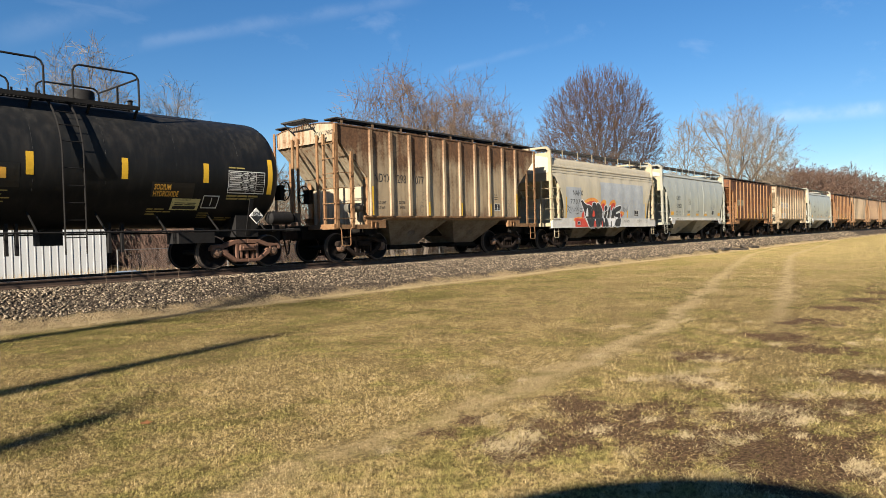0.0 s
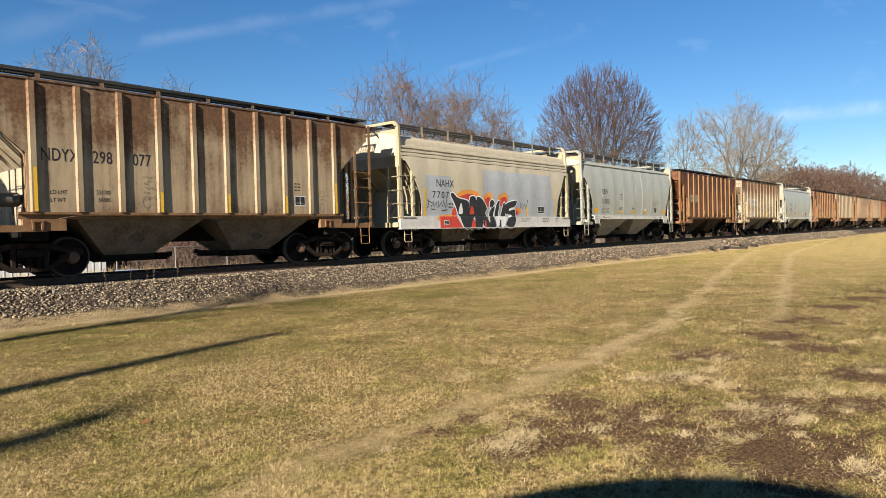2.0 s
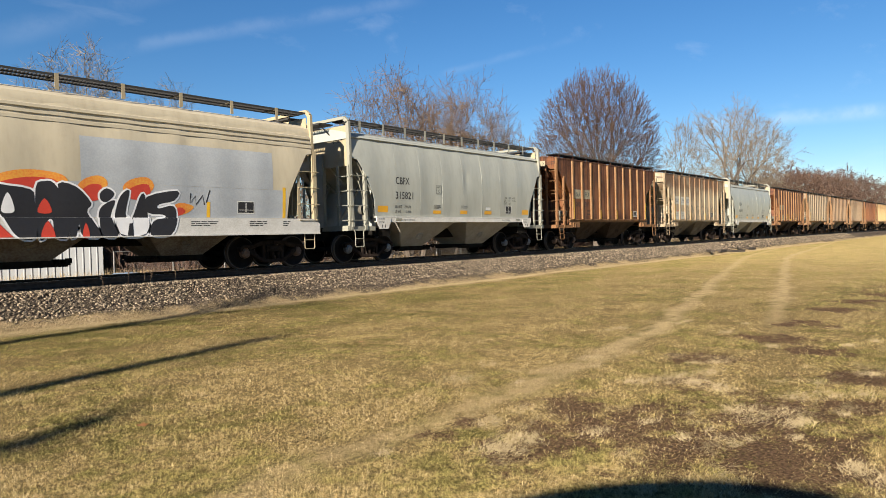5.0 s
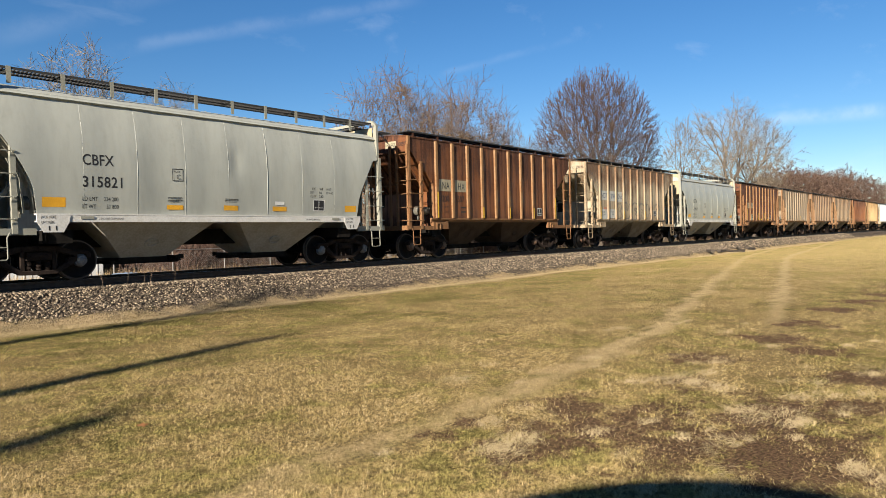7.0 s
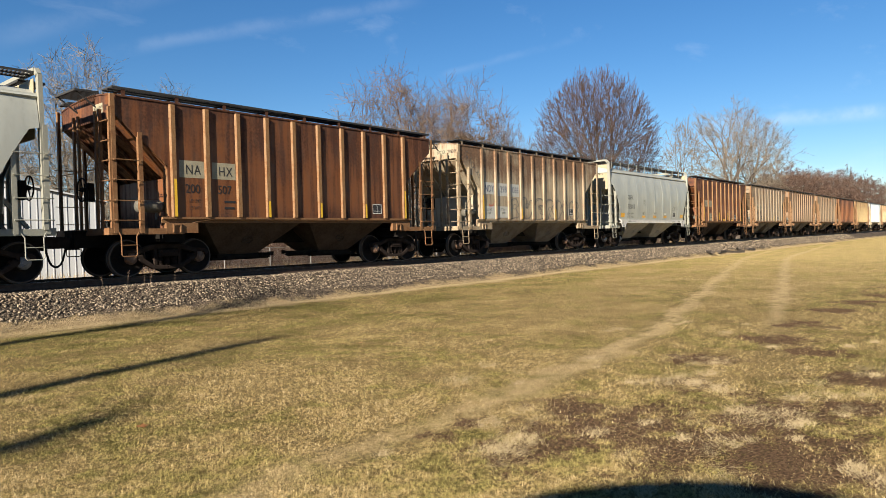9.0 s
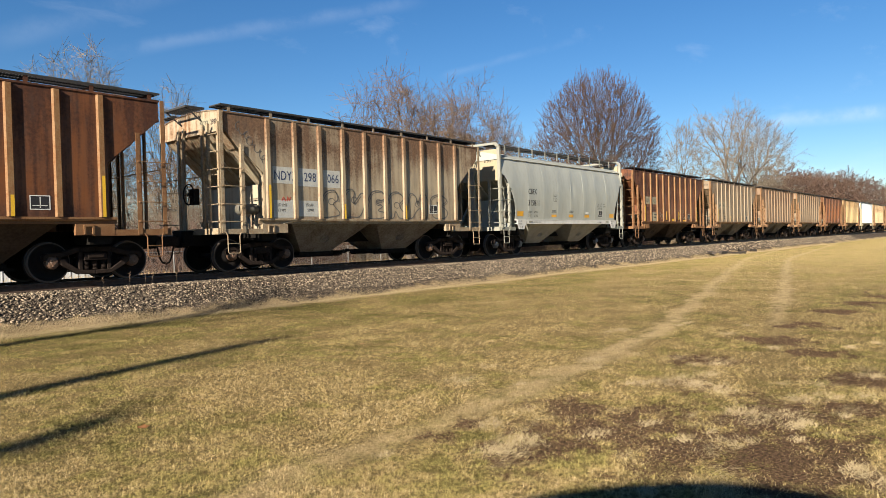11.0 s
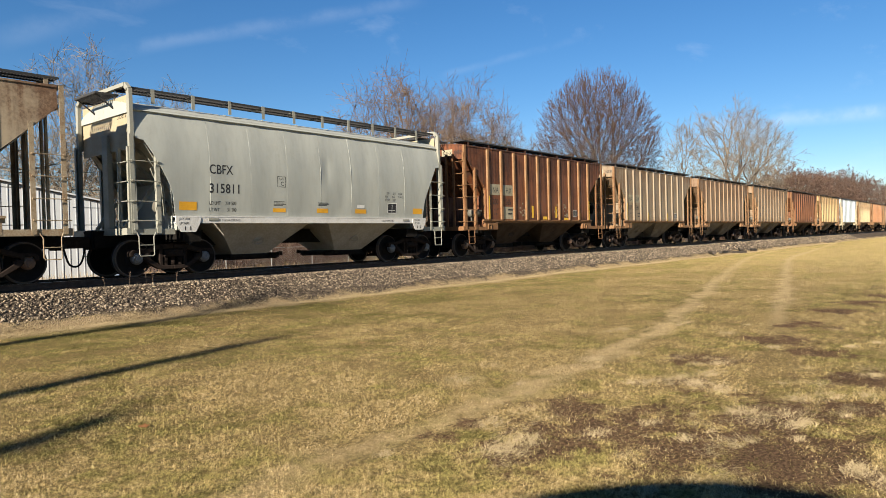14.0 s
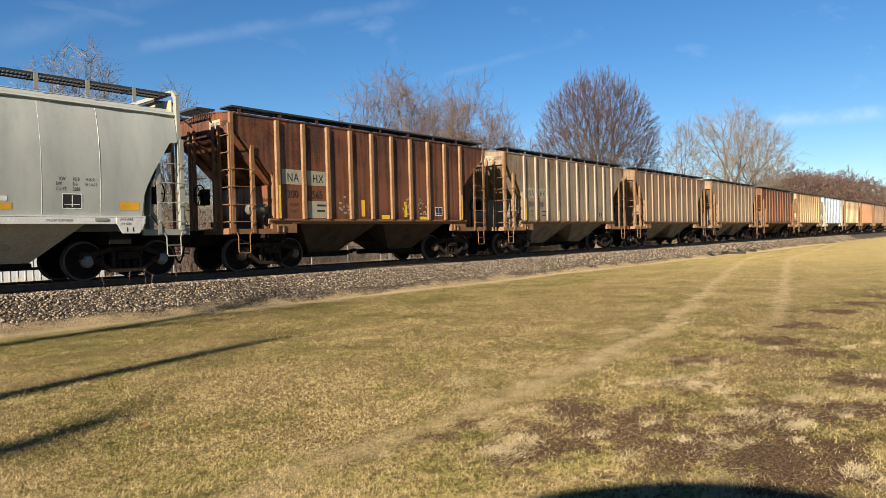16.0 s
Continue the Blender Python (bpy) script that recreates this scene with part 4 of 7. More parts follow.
def build_pad(bm, s):
    """A jacking pad with a pull loop, below the sill."""
    a, b = sorted((s * 1.44, s * 1.555))
    box(bm, (-0.42, a, 1.05), (0.42, b, 1.30))
    for x in (-0.24, -0.06):
        box(bm, (x - 0.02, min(s * 1.556, s * 1.59), 1.07), (x + 0.02, max(s * 1.556, s * 1.59), 1.28))
    box(bm, (-0.22, min(s * 1.556, s * 1.59), 1.24), (-0.08, max(s * 1.556, s * 1.59), 1.28))


def build_end_posts(bm):
    """Uprights of the end cage between deck and roof, -x end."""
    for y in (-0.62, 0.35, 0.62):
        box(bm, (-5.60, y - 0.045, 1.19), (-5.55, y + 0.045, 4.0))
    bar(bm, (-5.57, -1.5, 2.62), (-5.57, 1.5, 2.62), 0.02, 0.02)


def build_end_platform(bm):
    """The frame of the cross-over platform at the roof end."""
    out = [(-5.992, -0.562), (-5.438, -0.562), (-5.438, 0.632), (-5.992, 0.632)]
    inn = [(-5.968, -0.538), (-5.462, -0.538), (-5.462, 0.608), (-5.968, 0.608)]
    loops = [[bm.verts.new((x, y, z)) for x, y in ring] for ring in (out, inn) for z in (4.45, 4.50)]
    for a, b in ((0, 1), (1, 3), (3, 2), (2, 0)):
        for i in range(4):
            bm.faces.new((loops[a][i], loops[a][(i + 1) % 4], loops[b][(i + 1) % 4], loops[b][i]))


def add_end_platform(car, turn):
    top = piece("roof_end_platform", "end_platform_frame", build_end_platform, GRATING, car, at=turn)
    for i in range(9):
        piece("tread", "platform_tread", lambda bm: box(bm, (-5.967, -0.02, 4.462), (-5.463, 0.02, 4.496)), GRATING, top, at=pose(0, -0.455 + 0.12 * i, 0))


def build_platform_strut(bm):
    bar(bm, (-5.95, 0, 4.46), (-5.50, 0, 4.12), 0.03, 0.03)


def hopper_ends(car, frame, wy=1.50, xo=5.58, short=3.45, post_top=4.28, deck_in=3.9, brake=-1):
    """Ladders, decks, drums, couplers and brake wheel at both ends."""
    for e in (-1, 1):
        turn = pose(0, 0, 0, 0, 0, 0 if e < 0 else 180)          # the -x end, or the same turned about
        piece("end_platform", f"deck{xo}{wy}", lambda bm: build_deck(bm, -xo - 0.16, -deck_in, wy + 0.05), frame, car, at=turn)
        for s in (-1, 1):
            y = s * (wy + 0.06)
            m = turn if s < 0 else turn @ Matrix.Scale(-1, 4, (0, 1, 0))
            ob = piece("side_ladder", f"ladder{xo}{wy}{short}{post_top}", lambda bm: build_side_ladder(bm, -xo, -xo + 0.62, post_top, short, -(wy + 0.06)), frame, car)
            ob.matrix_basis = m
        piece("end_ladder", f"endladder{xo}{wy}", lambda bm: build_end_ladder(bm, -xo - 0.09, -wy - 0.02, -wy + 0.48, post_top - 0.3), frame, car, at=turn)
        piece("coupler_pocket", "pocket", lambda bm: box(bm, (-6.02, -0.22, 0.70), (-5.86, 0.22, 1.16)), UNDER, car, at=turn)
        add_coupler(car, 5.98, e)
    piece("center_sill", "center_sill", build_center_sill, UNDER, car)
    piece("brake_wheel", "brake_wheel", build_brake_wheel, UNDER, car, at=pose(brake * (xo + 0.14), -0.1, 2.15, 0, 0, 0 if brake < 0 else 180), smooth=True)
    piece("air_reservoir", "drum", build_drum, RESERVOIR, car, "grey-green brake reservoir", at=pose(-4.62, -1.20, 1.72) @ Matrix.Scale(0.8, 4), smooth=True)


def ribbed_hopper(x, paint, frame, bay, label, group="ribbed covered hoppers", ribs=None, ends=None):
    car = thing("covered_hopper", label, "railway car", group, at=pose(x, TRACK_Y, RAIL_Z))
    for s in (-1, 1):
        side = piece("side_sheet", f"rside{s}", lambda bm, s=s: build_ribbed_side(bm, s), paint, car)
        for rx in RIB_X:
            piece("rib", "rib", build_rib, ribs or paint, side, at=pose(rx, s * 1.531, 0, 0, 0, 0 if s < 0 else 180))
        piece("side_sill", f"rsill{s}", lambda bm, s=s: build_ribbed_sill(bm, s), frame, car)
        for k in (-1, 1):
            piece("jacking_pad", f"rpad{s}", lambda bm, s=s: build_pad(bm, s), frame, car, at=pose(k * 3.95, 0, 0))
        piece("conduit", f"rpipe{s}", lambda bm, s=s: tube(bm, [(-4.3, s * 1.50, 1.10), (-3.55, s * 1.52, 1.33), (-3.2, s * 1.54, 1.385), (3.9, s * 1.54, 1.385)], 0.014, 6), frame, car, smooth=True)
    piece("roof", "rroof", build_ribbed_roof, paint, car)
    add_hatches(car, 4.43, paint)
    add_brackets(car, 1.50, 4.44, 4.26, [-5.3 + 1.325 * i for i in range(9)], paint)
    for s in (-1, 1):
        y0, y1 = sorted((s * 1.52, s * 0.98))
        piece("running_board", f"rboard{s}", lambda bm, a=y0, b=y1: build_grating(bm, -5.55, 5.55, a, b, 4.47, 0.06), GRATING, car)
    for e in (-1, 1):
        turn = pose(0, 0, 0, 0, 0, 0 if e < 0 else 180)
        wall = piece("slope_sheet", "rslope", build_slope, ends or paint, car, at=turn)
        piece("head_panel", "rhead", build_head_panel, ends or paint, car, at=turn)
        for y in (-0.98, -0.33, 0.33, 0.98):
            piece("stiffener", "rstiff", build_stiffener, ends or paint, wall, at=pose(0, y, 0))
        piece("bulkhead", "rbulk", build_bulkhead, ends or paint, car, at=turn)
        for s in (-1, 1):
            piece("gusset_flange", f"rflange{s}", lambda bm, s=s: build_side_flange(bm, s), frame, wall)
        piece("end_post", "rposts", build_end_posts, frame, car, at=turn)
        add_end_platform(car, turn)
        for y in (-0.5, 0.55):
            piece("platform_strut", "platform_strut", build_platform_strut, GRATING, car, at=turn @ pose(0, y, 0))
        b = piece("discharge_bay", "rbay", lambda bm: build_bay(bm, -3.35, -0.06, -2.35, -1.15, 1.40, 1.46, 0.58), bay, car, at=turn)
        add_gate(b, "rgate", -2.45, -1.1)
        add_bogie(car, e * 4.11)
    hopper_ends(car, frame)
    TRAIN.append((car, x))
    return car


# ---- smooth-sided covered hopper ----
def bulge(low, mid, high, zlow, zhigh):
    """Half width of a bellied side against height: greatest at 2.67 m."""
    def f(z, x=0.0):
        if z < 2.67:
            t = max(0.0, (z - zlow) / (2.67 - zlow))
            return low + (mid - low) * (1 - (1 - t) ** 2)
        t = min(1.0, (z - 2.67) / (zhigh - 2.67))
        return mid + (high - mid) * t * t
    return f


GREY_SIDE = bulge(1.53, 1.60, 1.40, 1.48, 4.02)
CREAM_SIDE = bulge(1.54, 1.60, 1.44, 1.36, 3.90)


def seam_wave(x):
    """Shallow fluting of the sheets between the weld seams."""
    s = abs(((x + 0.605) / 1.21) % 1 - 0.5) * 1.21
    return 0.006 * math.cos(min(1, s / 0.6) * math.pi)


def cut_low(x, zlow):
    """Lowest height of the side at x: the ends are cut away below in a slanting curve."""
    a = abs(x)
    if a < 4.58:
        return zlow
    if a < 4.64:
        return zlow + (2.0 - zlow) * (a - 4.58) / 0.06
    if a < 5.32:
        return 2.0 + 1.28 * ((a - 4.64) / 0.68) ** 0.8
    return 3.28 + 0.04 * (a - 5.32) / 0.2


def build_smooth_side(bm, s, prof, zlow, zhigh, half, seed):
    xs = sorted(set([-half + 2 * half * i / 96 for i in range(97)] + [q * v for q in (-1, 1) for v in (4.58, 4.60, 4.62, 4.64, 4.70, 5.32)]))
    n = 16
    rnd = random.Random(seed)
    dents = [(rnd.uniform(-4, 4), rnd.uniform(1.9, 3.3), rnd.uniform(0.15, 0.4), rnd.uniform(0.004, 0.012)) for _ in range(7)]
    dents.append((0.25 if seed % 2 else 1.6, 2.9, 0.16, 0.03))
    for out in (0, 1):
        cols = []
        for x in xs:
            z0 = cut_low(x, zlow)
            col = []
            for j in range(n + 1):
                z = z0 + (zhigh - z0) * j / n
                y = prof(z) - 0.012 * out
                y += seam_wave(x)
                for dx, dz, w, d in dents:
                    q = ((x - dx) / w) ** 2 + ((z - dz) / (w * 2.6)) ** 2
                    if q < 6:
                        y -= d * math.exp(-q)
                col.append(bm.verts.new((x, s * y, z)))
            cols.append(col)
        for a, b in zip(cols, cols[1:]):
            for j in range(n):
                bm.faces.new((a[j], b[j], b[j + 1], a[j + 1]))
        if out == 0:
            first = cols
    for i in range(len(xs) - 1):
        bm.faces.new((first[i][0], first[i + 1][0], cols[i + 1][0], cols[i][0]))
    for i in (0, -1):
        for j in range(n):
            bm.faces.new((first[i][j], first[i][j + 1], cols[i][j + 1], cols[i][j]))


def build_seam(bm, s, prof, zlow, zhigh):
    """A raised weld seam that follows the side."""
    pts = [(0, s * (prof(z) + 0.002), z) for z in [zlow + (zhigh - zlow) * i / 12 for i in range(13)]]
    tube(bm, pts, 0.006, 5)


def build_smooth_roof(bm, y0, z0, half, gutter):
    prof = gutter + [(y0 - 0.02, z0 + 0.10), (y0 - 0.20, z0 + 0.20), (y0 - 0.55, z0 + 0.29), (0.5, z0 + 0.37), (0.0, z0 + 0.39)]
    full = [(-y, z) for y, z in prof] + [(y, z) for y, z in prof[::-1][1:]]
    rows = [[bm.verts.new((x, y, z)) for y, z in full] for x in (-half, half)]
    for i in range(len(full) - 1):
        bm.faces.new((rows[0][i], rows[1][i], rows[1][i + 1], rows[0][i + 1]))
    bm.faces.new(rows[0])
    bm.faces.new(rows[1][::-1])


def build_smooth_slope(bm, w):
    slab(bm, [(-5.46, -w, 3.45), (-5.46, w, 3.45), (-2.9, w, 1.40), (-2.9, -w, 1.40)], 0.015)


def build_smooth_head(bm, w, z0):
    box(bm, (-5.50, -w, 3.10), (-5.482, w, z0 + 0.42))


def build_smooth_stiffener(bm):
    bar(bm, (-5.4, 0, 3.36), (-3.4, 0, 1.76), 0.04, 0.10)


def build_smooth_bulkhead(bm):
    box(bm, (-4.28, -1.25, 1.15), (-4.25, 1.25, 2.38))


def build_end_brace(bm):
    bar(bm, (-5.5, 0, 1.2), (-4.5, 0, 2.55), 0.08, 0.08)


FLANGES = (((-5.30, 3.24), (-4.95, 2.74), (-4.66, 2.05), (-4.60, 1.49)), ((-5.02, 2.66), (-4.84, 2.22), (-4.79, 1.49)), ((-5.16, 2.46), (-5.01, 2.08), (-4.97, 1.49)))


def build_smooth_flange(bm, s, path):
    """A bent gusset plate beside the cut of the side."""
    a, b = sorted((s * 1.5, s * 1.22))
    for (x0, z0), (x1, z1) in zip(path, path[1:]):
        slab(bm, [(x0, a, z0), (x0, b, z0), (x1, b, z1), (x1, a, z1)], 0.012)


def build_end_frame(bm, w, ztop):
    """A portal of box posts that carries the roof end."""
    for s in (-1, 1):
        bar(bm, (-5.58, s * (w + 0.02), 1.15), (-5.58, s * (w - 0.06), ztop - 0.12), 0.14, 0.09, up=(1, 0, 0))
        bar(bm, (-5.58, s * (w - 0.06), ztop - 0.14), (-5.58, s * (w - 0.22), ztop), 0.12, 0.09, up=(1, 0, 0))
    bar(bm, (-5.58, -(w - 0.2), ztop), (-5.58, w - 0.2, ztop), 0.12, 0.09)


def build_grey_sill(bm, s):
    along_x(bm, [(s * y, z) for y, z in ((1.50, 1.452), (1.612, 1.45), (1.612, 1.328), (1.52, 1.328), (1.52, 1.30), (1.635, 1.30), (1.635, 1.452), (1.64, 1.454), (1.64, 1.482), (1.50, 1.482))], -4.62, 4.62)


def build_jack_pad(bm, s):
    prism(bm, [(-0.34, 1.445), (0.33, 1.445), (0.30, 1.30), (0.18, 1.08), (-0.22, 1.08), (-0.34, 1.30)], s * 1.637, s * 1.650)


def build_card_holder(bm, s):
    y0, y1 = sorted((s * 1.636, s * 1.65))
    box(bm, (-0.14, y0, 1.37), (0.14, y1, 1.43))


def build_cream_sill(bm, s):
    y0, y1 = sorted((s * 1.52, s * 1.60))
    prism(bm, [(-5.72, 0.98), (5.72, 0.98), (5.72, 1.26), (5.5, 1.40), (-5.5, 1.40), (-5.72, 1.26)], y0, y1)


def build_cream_lip(bm, s):
    y0, y1 = sorted((s * 1.50, s * 1.64))
    box(bm, (-5.72, y0, 0.952), (5.72, y1, 0.977))


GUTTER_GREY = [(1.36, 3.96), (1.43, 3.97), (1.46, 4.00), (1.43, 4.03), (1.41, 4.06)]
GUTTER_CREAM = [(1.46, 3.47), (1.545, 3.475), (1.54, 3.55), (1.475, 3.565), (1.475, 3.60), (1.53, 3.615), (1.525, 3.68), (1.465, 3.695), (1.465, 3.73), (1.515, 3.745), (1.51, 3.81), (1.45, 3.83), (1.45, 3.88), (1.44, 3.98)]


def smooth_hopper(x, paint, frame, bay, label, deep=False, seed=0):
    car = thing("covered_hopper", label, "railway car", "smooth-sided covered hoppers", at=pose(x, TRACK_Y, RAIL_Z))
    prof = CREAM_SIDE if deep else GREY_SIDE
    zl, zh = (1.36, 3.92) if deep else (1.48, 4.0)
    kind = "cream" if deep else "grey"
    for s in (-1, 1):
        side = piece("side_sheet", f"{kind}side{s}{seed}", lambda bm, s=s: build_smooth_side(bm, s, prof, zl, zh, 5.52, seed), paint, car, smooth=True)
        for i in range(0 if deep else 7):
            piece("weld_seam", f"{kind}seam{s}", lambda bm, s=s: build_seam(bm, s, prof, zl, zh - 0.06), paint, side, at=pose(-3.63 + 1.21 * i, 0, 0), smooth=True)
        piece("side_sill", f"{kind}sill{s}", lambda bm, s=s: (build_cream_sill if deep else build_grey_sill)(bm, s), CHALK, car)
        if deep:
            piece("sill_lip", f"creamlip{s}", lambda bm, s=s: build_cream_lip(bm, s), CHALK, car)
        else:
            for k in (-1, 1):
                piece("jacking_pad", f"gpad{s}", lambda bm, s=s: build_jack_pad(bm, s), CHALK, car, at=pose(k * 4.28, 0, 0, 0, 0, 0))
                piece("card_holder", f"gcard{s}", lambda bm, s=s: build_card_holder(bm, s), frame, car, at=pose(k * 3.6, 0, 0))
    piece("roof", f"{kind}roof", lambda bm: build_smooth_roof(bm, 1.43, 3.97, 5.54, GUTTER_CREAM if deep else GUTTER_GREY), paint, car, smooth=True)
    add_hatches(car, 4.36, paint)
    xs = [-4.94 + 1.06 * i for i in range(11)] if not deep else [-4.2 + 1.45 * i for i in range(7)]
    add_brackets(car, 1.305, 4.58, 4.22, [v for v in xs if abs(v) < 5.5], frame)
    for s in (-1, 1):
        y0, y1 = sorted((s * 1.30, s * 0.68))
        piece("running_board", f"{kind}board{s}", lambda bm, a=y0, b=y1: build_grating(bm, -5.55, 5.55, a, b, 4.57), GRATING, car)
    for e in (-1, 1):
        turn = pose(0, 0, 0, 0, 0, 0 if e < 0 else 180)
        slope = piece("slope_sheet", "sslope", lambda bm: build_smooth_slope(bm, 1.38), paint, car, at=turn)
        piece("head_panel", "shead", lambda bm: build_smooth_head(bm, 1.38, 3.97), PALE, car, at=turn)
        piece("bulkhead", "sbulk", build_smooth_bulkhead, paint, car, at=turn)
        for y in (-0.8, 0.0, 0.8):
            piece("stiffener", "sstiff", build_smooth_stiffener, paint, slope, at=pose(0, y, 0))
        if not deep:
            piece("end_column", "scolumn", lambda bm: box(bm, (-5.57, -0.15, 1.15), (-5.44, 0.15, 3.55)), frame, car, at=turn, bevel=0.01)
        for s in (-1, 1):
            piece("end_brace", "sbrace", build_end_brace, frame, car, at=turn @ pose(0, s * 0.75, 0))
            for i in range(3 if deep else 2):
                piece("gusset_flange", f"sflange{s}{i}", lambda bm, s=s, i=i: build_smooth_flange(bm, s, FLANGES[i]), frame, slope)
        piece("end_frame", f"{kind}frame", lambda bm: build_end_frame(bm, 1.50, 4.60), frame, car, at=turn)
        add_end_platform(car, turn)
        for y in (-0.5, 0.55):
            piece("platform_strut", "platform_strut", build_platform_strut, GRATING, car, at=turn @ pose(0, y, 0))
        b = piece("discharge_bay", f"{kind}bay", lambda bm: build_bay(bm, -3.35, -0.35, -2.45, -1.30, 1.32, 1.46, 0.62), bay, car, at=turn)
        add_gate(b, "sgate", -2.5, -1.25)
        add_bogie(car, e * 4.42, caps=None if deep else CAP_STEEL)
    hopper_ends(car, frame, wy=1.50, xo=5.62, short=3.0, post_top=3.4, deck_in=4.6, brake=1)
    TRAIN.append((car, x))
    return car


# ---- black tank car ----
TANK_R, TANK_Z = 1.50, 2.63


def build_tank(bm):
    left = [(-5.95 + 0.75 * (1 - math.cos(a)), max(0.03, TANK_R * math.sin(a))) for a in [math.pi / 2 * i / 9 for i in range(10)]]
    prof = left + [(-s, r) for s, r in left[::-1]]
    lathe(bm, prof, 64, "x", (0, 0, TANK_Z))


def build_tank_band(bm):
    n = 40
    ring = [(0, (TANK_R + 0.001) * math.sin(2 * math.pi * i / n), TANK_Z + (TANK_R + 0.001) * math.cos(2 * math.pi * i / n)) for i in range(n + 1)]
    tube(bm, ring, 0.0025, 5)


def build_tank_ladder(bm):
    for x in (-0.22, 0.22):
        pts = [(x, -1.62, 0.55), (x, -1.62, 2.65)] + [(x, -(TANK_R + 0.13) * math.cos(a), TANK_Z + (TANK_R + 0.13) * math.sin(a)) for a in [0.1 + 0.11 * i for i in range(11)]]
        for a, b in zip(pts, pts[1:]):
            bar(bm, a, b, 0.012, 0.065, up=(0, -1, 0.3))
    for i in range(9):
        z = 0.92 + 0.38 * i
        if z < TANK_Z:
            y = -1.62
        else:
            a = min(1.25, (i - 4) * 0.245)
            y, z = -(TANK_R + 0.13) * math.cos(a), TANK_Z + (TANK_R + 0.13) * math.sin(a)
        tube(bm, [(-0.22, y, z), (0.22, y, z)], 0.012, 6)


def build_tank_platform(bm):
    for s in (-1, 1):
        y0, y1 = sorted((s * 1.12, s * 0.62))
        build_grating(bm, -1.75, 1.75, y0, y1, 4.07)
        box(bm, (-1.75, min(s * 1.12, s * 1.135), 3.98), (1.75, max(s * 1.12, s * 1.135), 4.075))
        for x in (-1.7, -0.6, 0.6, 1.7):
            bar(bm, (x, s * 1.1, 4.0), (x, s * 0.85, 3.72), 0.05, 0.05)


def build_tank_rails(bm):
    for s in (-1, 1):
        for a, b in ((-1.72, -0.36), (0.24, 1.74)):
            pts = [(a, s * 1.12, 4.07), (a, s * 1.12, 4.70), (a + 0.05, s * 1.12, 4.80), (a + 0.14, s * 1.12, 4.85), (b - 0.14, s * 1.12, 4.85), (b - 0.05, s * 1.12, 4.80), (b, s * 1.12, 4.70), (b, s * 1.12, 4.07)]
            tube(bm, pts, 0.024, 8)
    for e in (-1, 1):
        tube(bm, [(e * 1.73, -1.12, 4.74), (e * 1.73, 1.12, 4.74)], 0.024, 8)
        bar(bm, (e * 1.73, 0.0, 4.1), (e * 1.73, 0.0, 4.74), 0.04)


def build_tank_manway(bm):
    lathe(bm, [(4.10, 0.36), (4.18, 0.36), (4.18, 0.42), (4.23, 0.42), (4.25, 0.34), (4.30, 0.1)], 22, "z", (-0.45, 0, 0))
    for i in range(8):
        a = 2 * math.pi * i / 8
        box(bm, (-0.45 + 0.39 * math.cos(a) - 0.02, 0.39 * math.sin(a) - 0.02, 4.15), (-0.45 + 0.39 * math.cos(a) + 0.02, 0.39 * math.sin(a) + 0.02, 4.32))


def build_tank_vent(bm):
    lathe(bm, [(4.08, 0.06), (4.34, 0.06), (4.36, 0.09), (4.40, 0.03)], 10, "z", (1.95, -0.2, 0))


def build_tank_dome(bm):
    lathe(bm, [(4.08, 0.30), (4.46, 0.30), (4.49, 0.28), (4.49, 0.02)], 26, "z", (0.85, 0, 0))


def build_tank_rail_pipe(bm):
    tube(bm, [(-5.2, -1.55, 1.03), (6.1, -1.55, 1.03)], 0.022, 8)
    tube(bm, [(-5.2, 1.55, 1.03), (6.1, 1.55, 1.03)], 0.022, 8)
    for i in range(8):
        x = -5.0 + 1.42 * i
        for s in (-1, 1):
            bar(bm, (x, s * 1.55, 1.03), (x, s * 0.9, 1.55), 0.03)


def build_tank_saddle(bm):
    box(bm, (-0.35, -1.1, 0.86), (0.35, 1.1, 1.45))
    for k in (-1, 1):
        slab(bm, [(-0.06, k * 1.09, 0.9), (0.06, k * 1.09, 0.9), (0.06, k * 1.35, 1.9), (-0.06, k * 1.35, 1.9)], 0.02)


def add_tank_frame(car):
    """Saddles, stub sills, end beams and the outlet gear under the tank."""
    for s in (-1, 1):
        piece("saddle", "tank_saddle", build_tank_saddle, BLACK_TRIM, car, at=pose(s * 4.66, 0, 0))
        piece("stub_sill", "tank_stub", lambda bm: box(bm, (-0.75, -0.33, 0.72), (0.75, 0.33, 1.2)), BLACK_TRIM, car, at=pose(s * 5.55, 0, 0))
        piece("end_beam", "tank_beam", lambda bm: box(bm, (-0.12, -1.5, 1.0), (0.12, 1.5, 1.08)), BLACK_TRIM, car, at=pose(s * 6.05, 0, 0))
    piece("bottom_outlet", "tank_outlet", lambda bm: box(bm, (-0.25, -0.2, 0.75), (0.25, 0.2, 1.2)), BLACK_TRIM, car)
    for x in (-1.15, -0.95, 1.0, 1.3):
        piece("hanger", "tank_hanger", lambda bm: box(bm, (0, -0.9, 0.55), (0.06, -0.8, 1.25)), BLACK_TRIM, car, at=pose(x, 0, 0))
    piece("side_tray", "tank_tray", lambda bm: box(bm, (2.6, -1.2, 0.72), (3.6, -0.6, 1.0)), BLACK_TRIM, car)


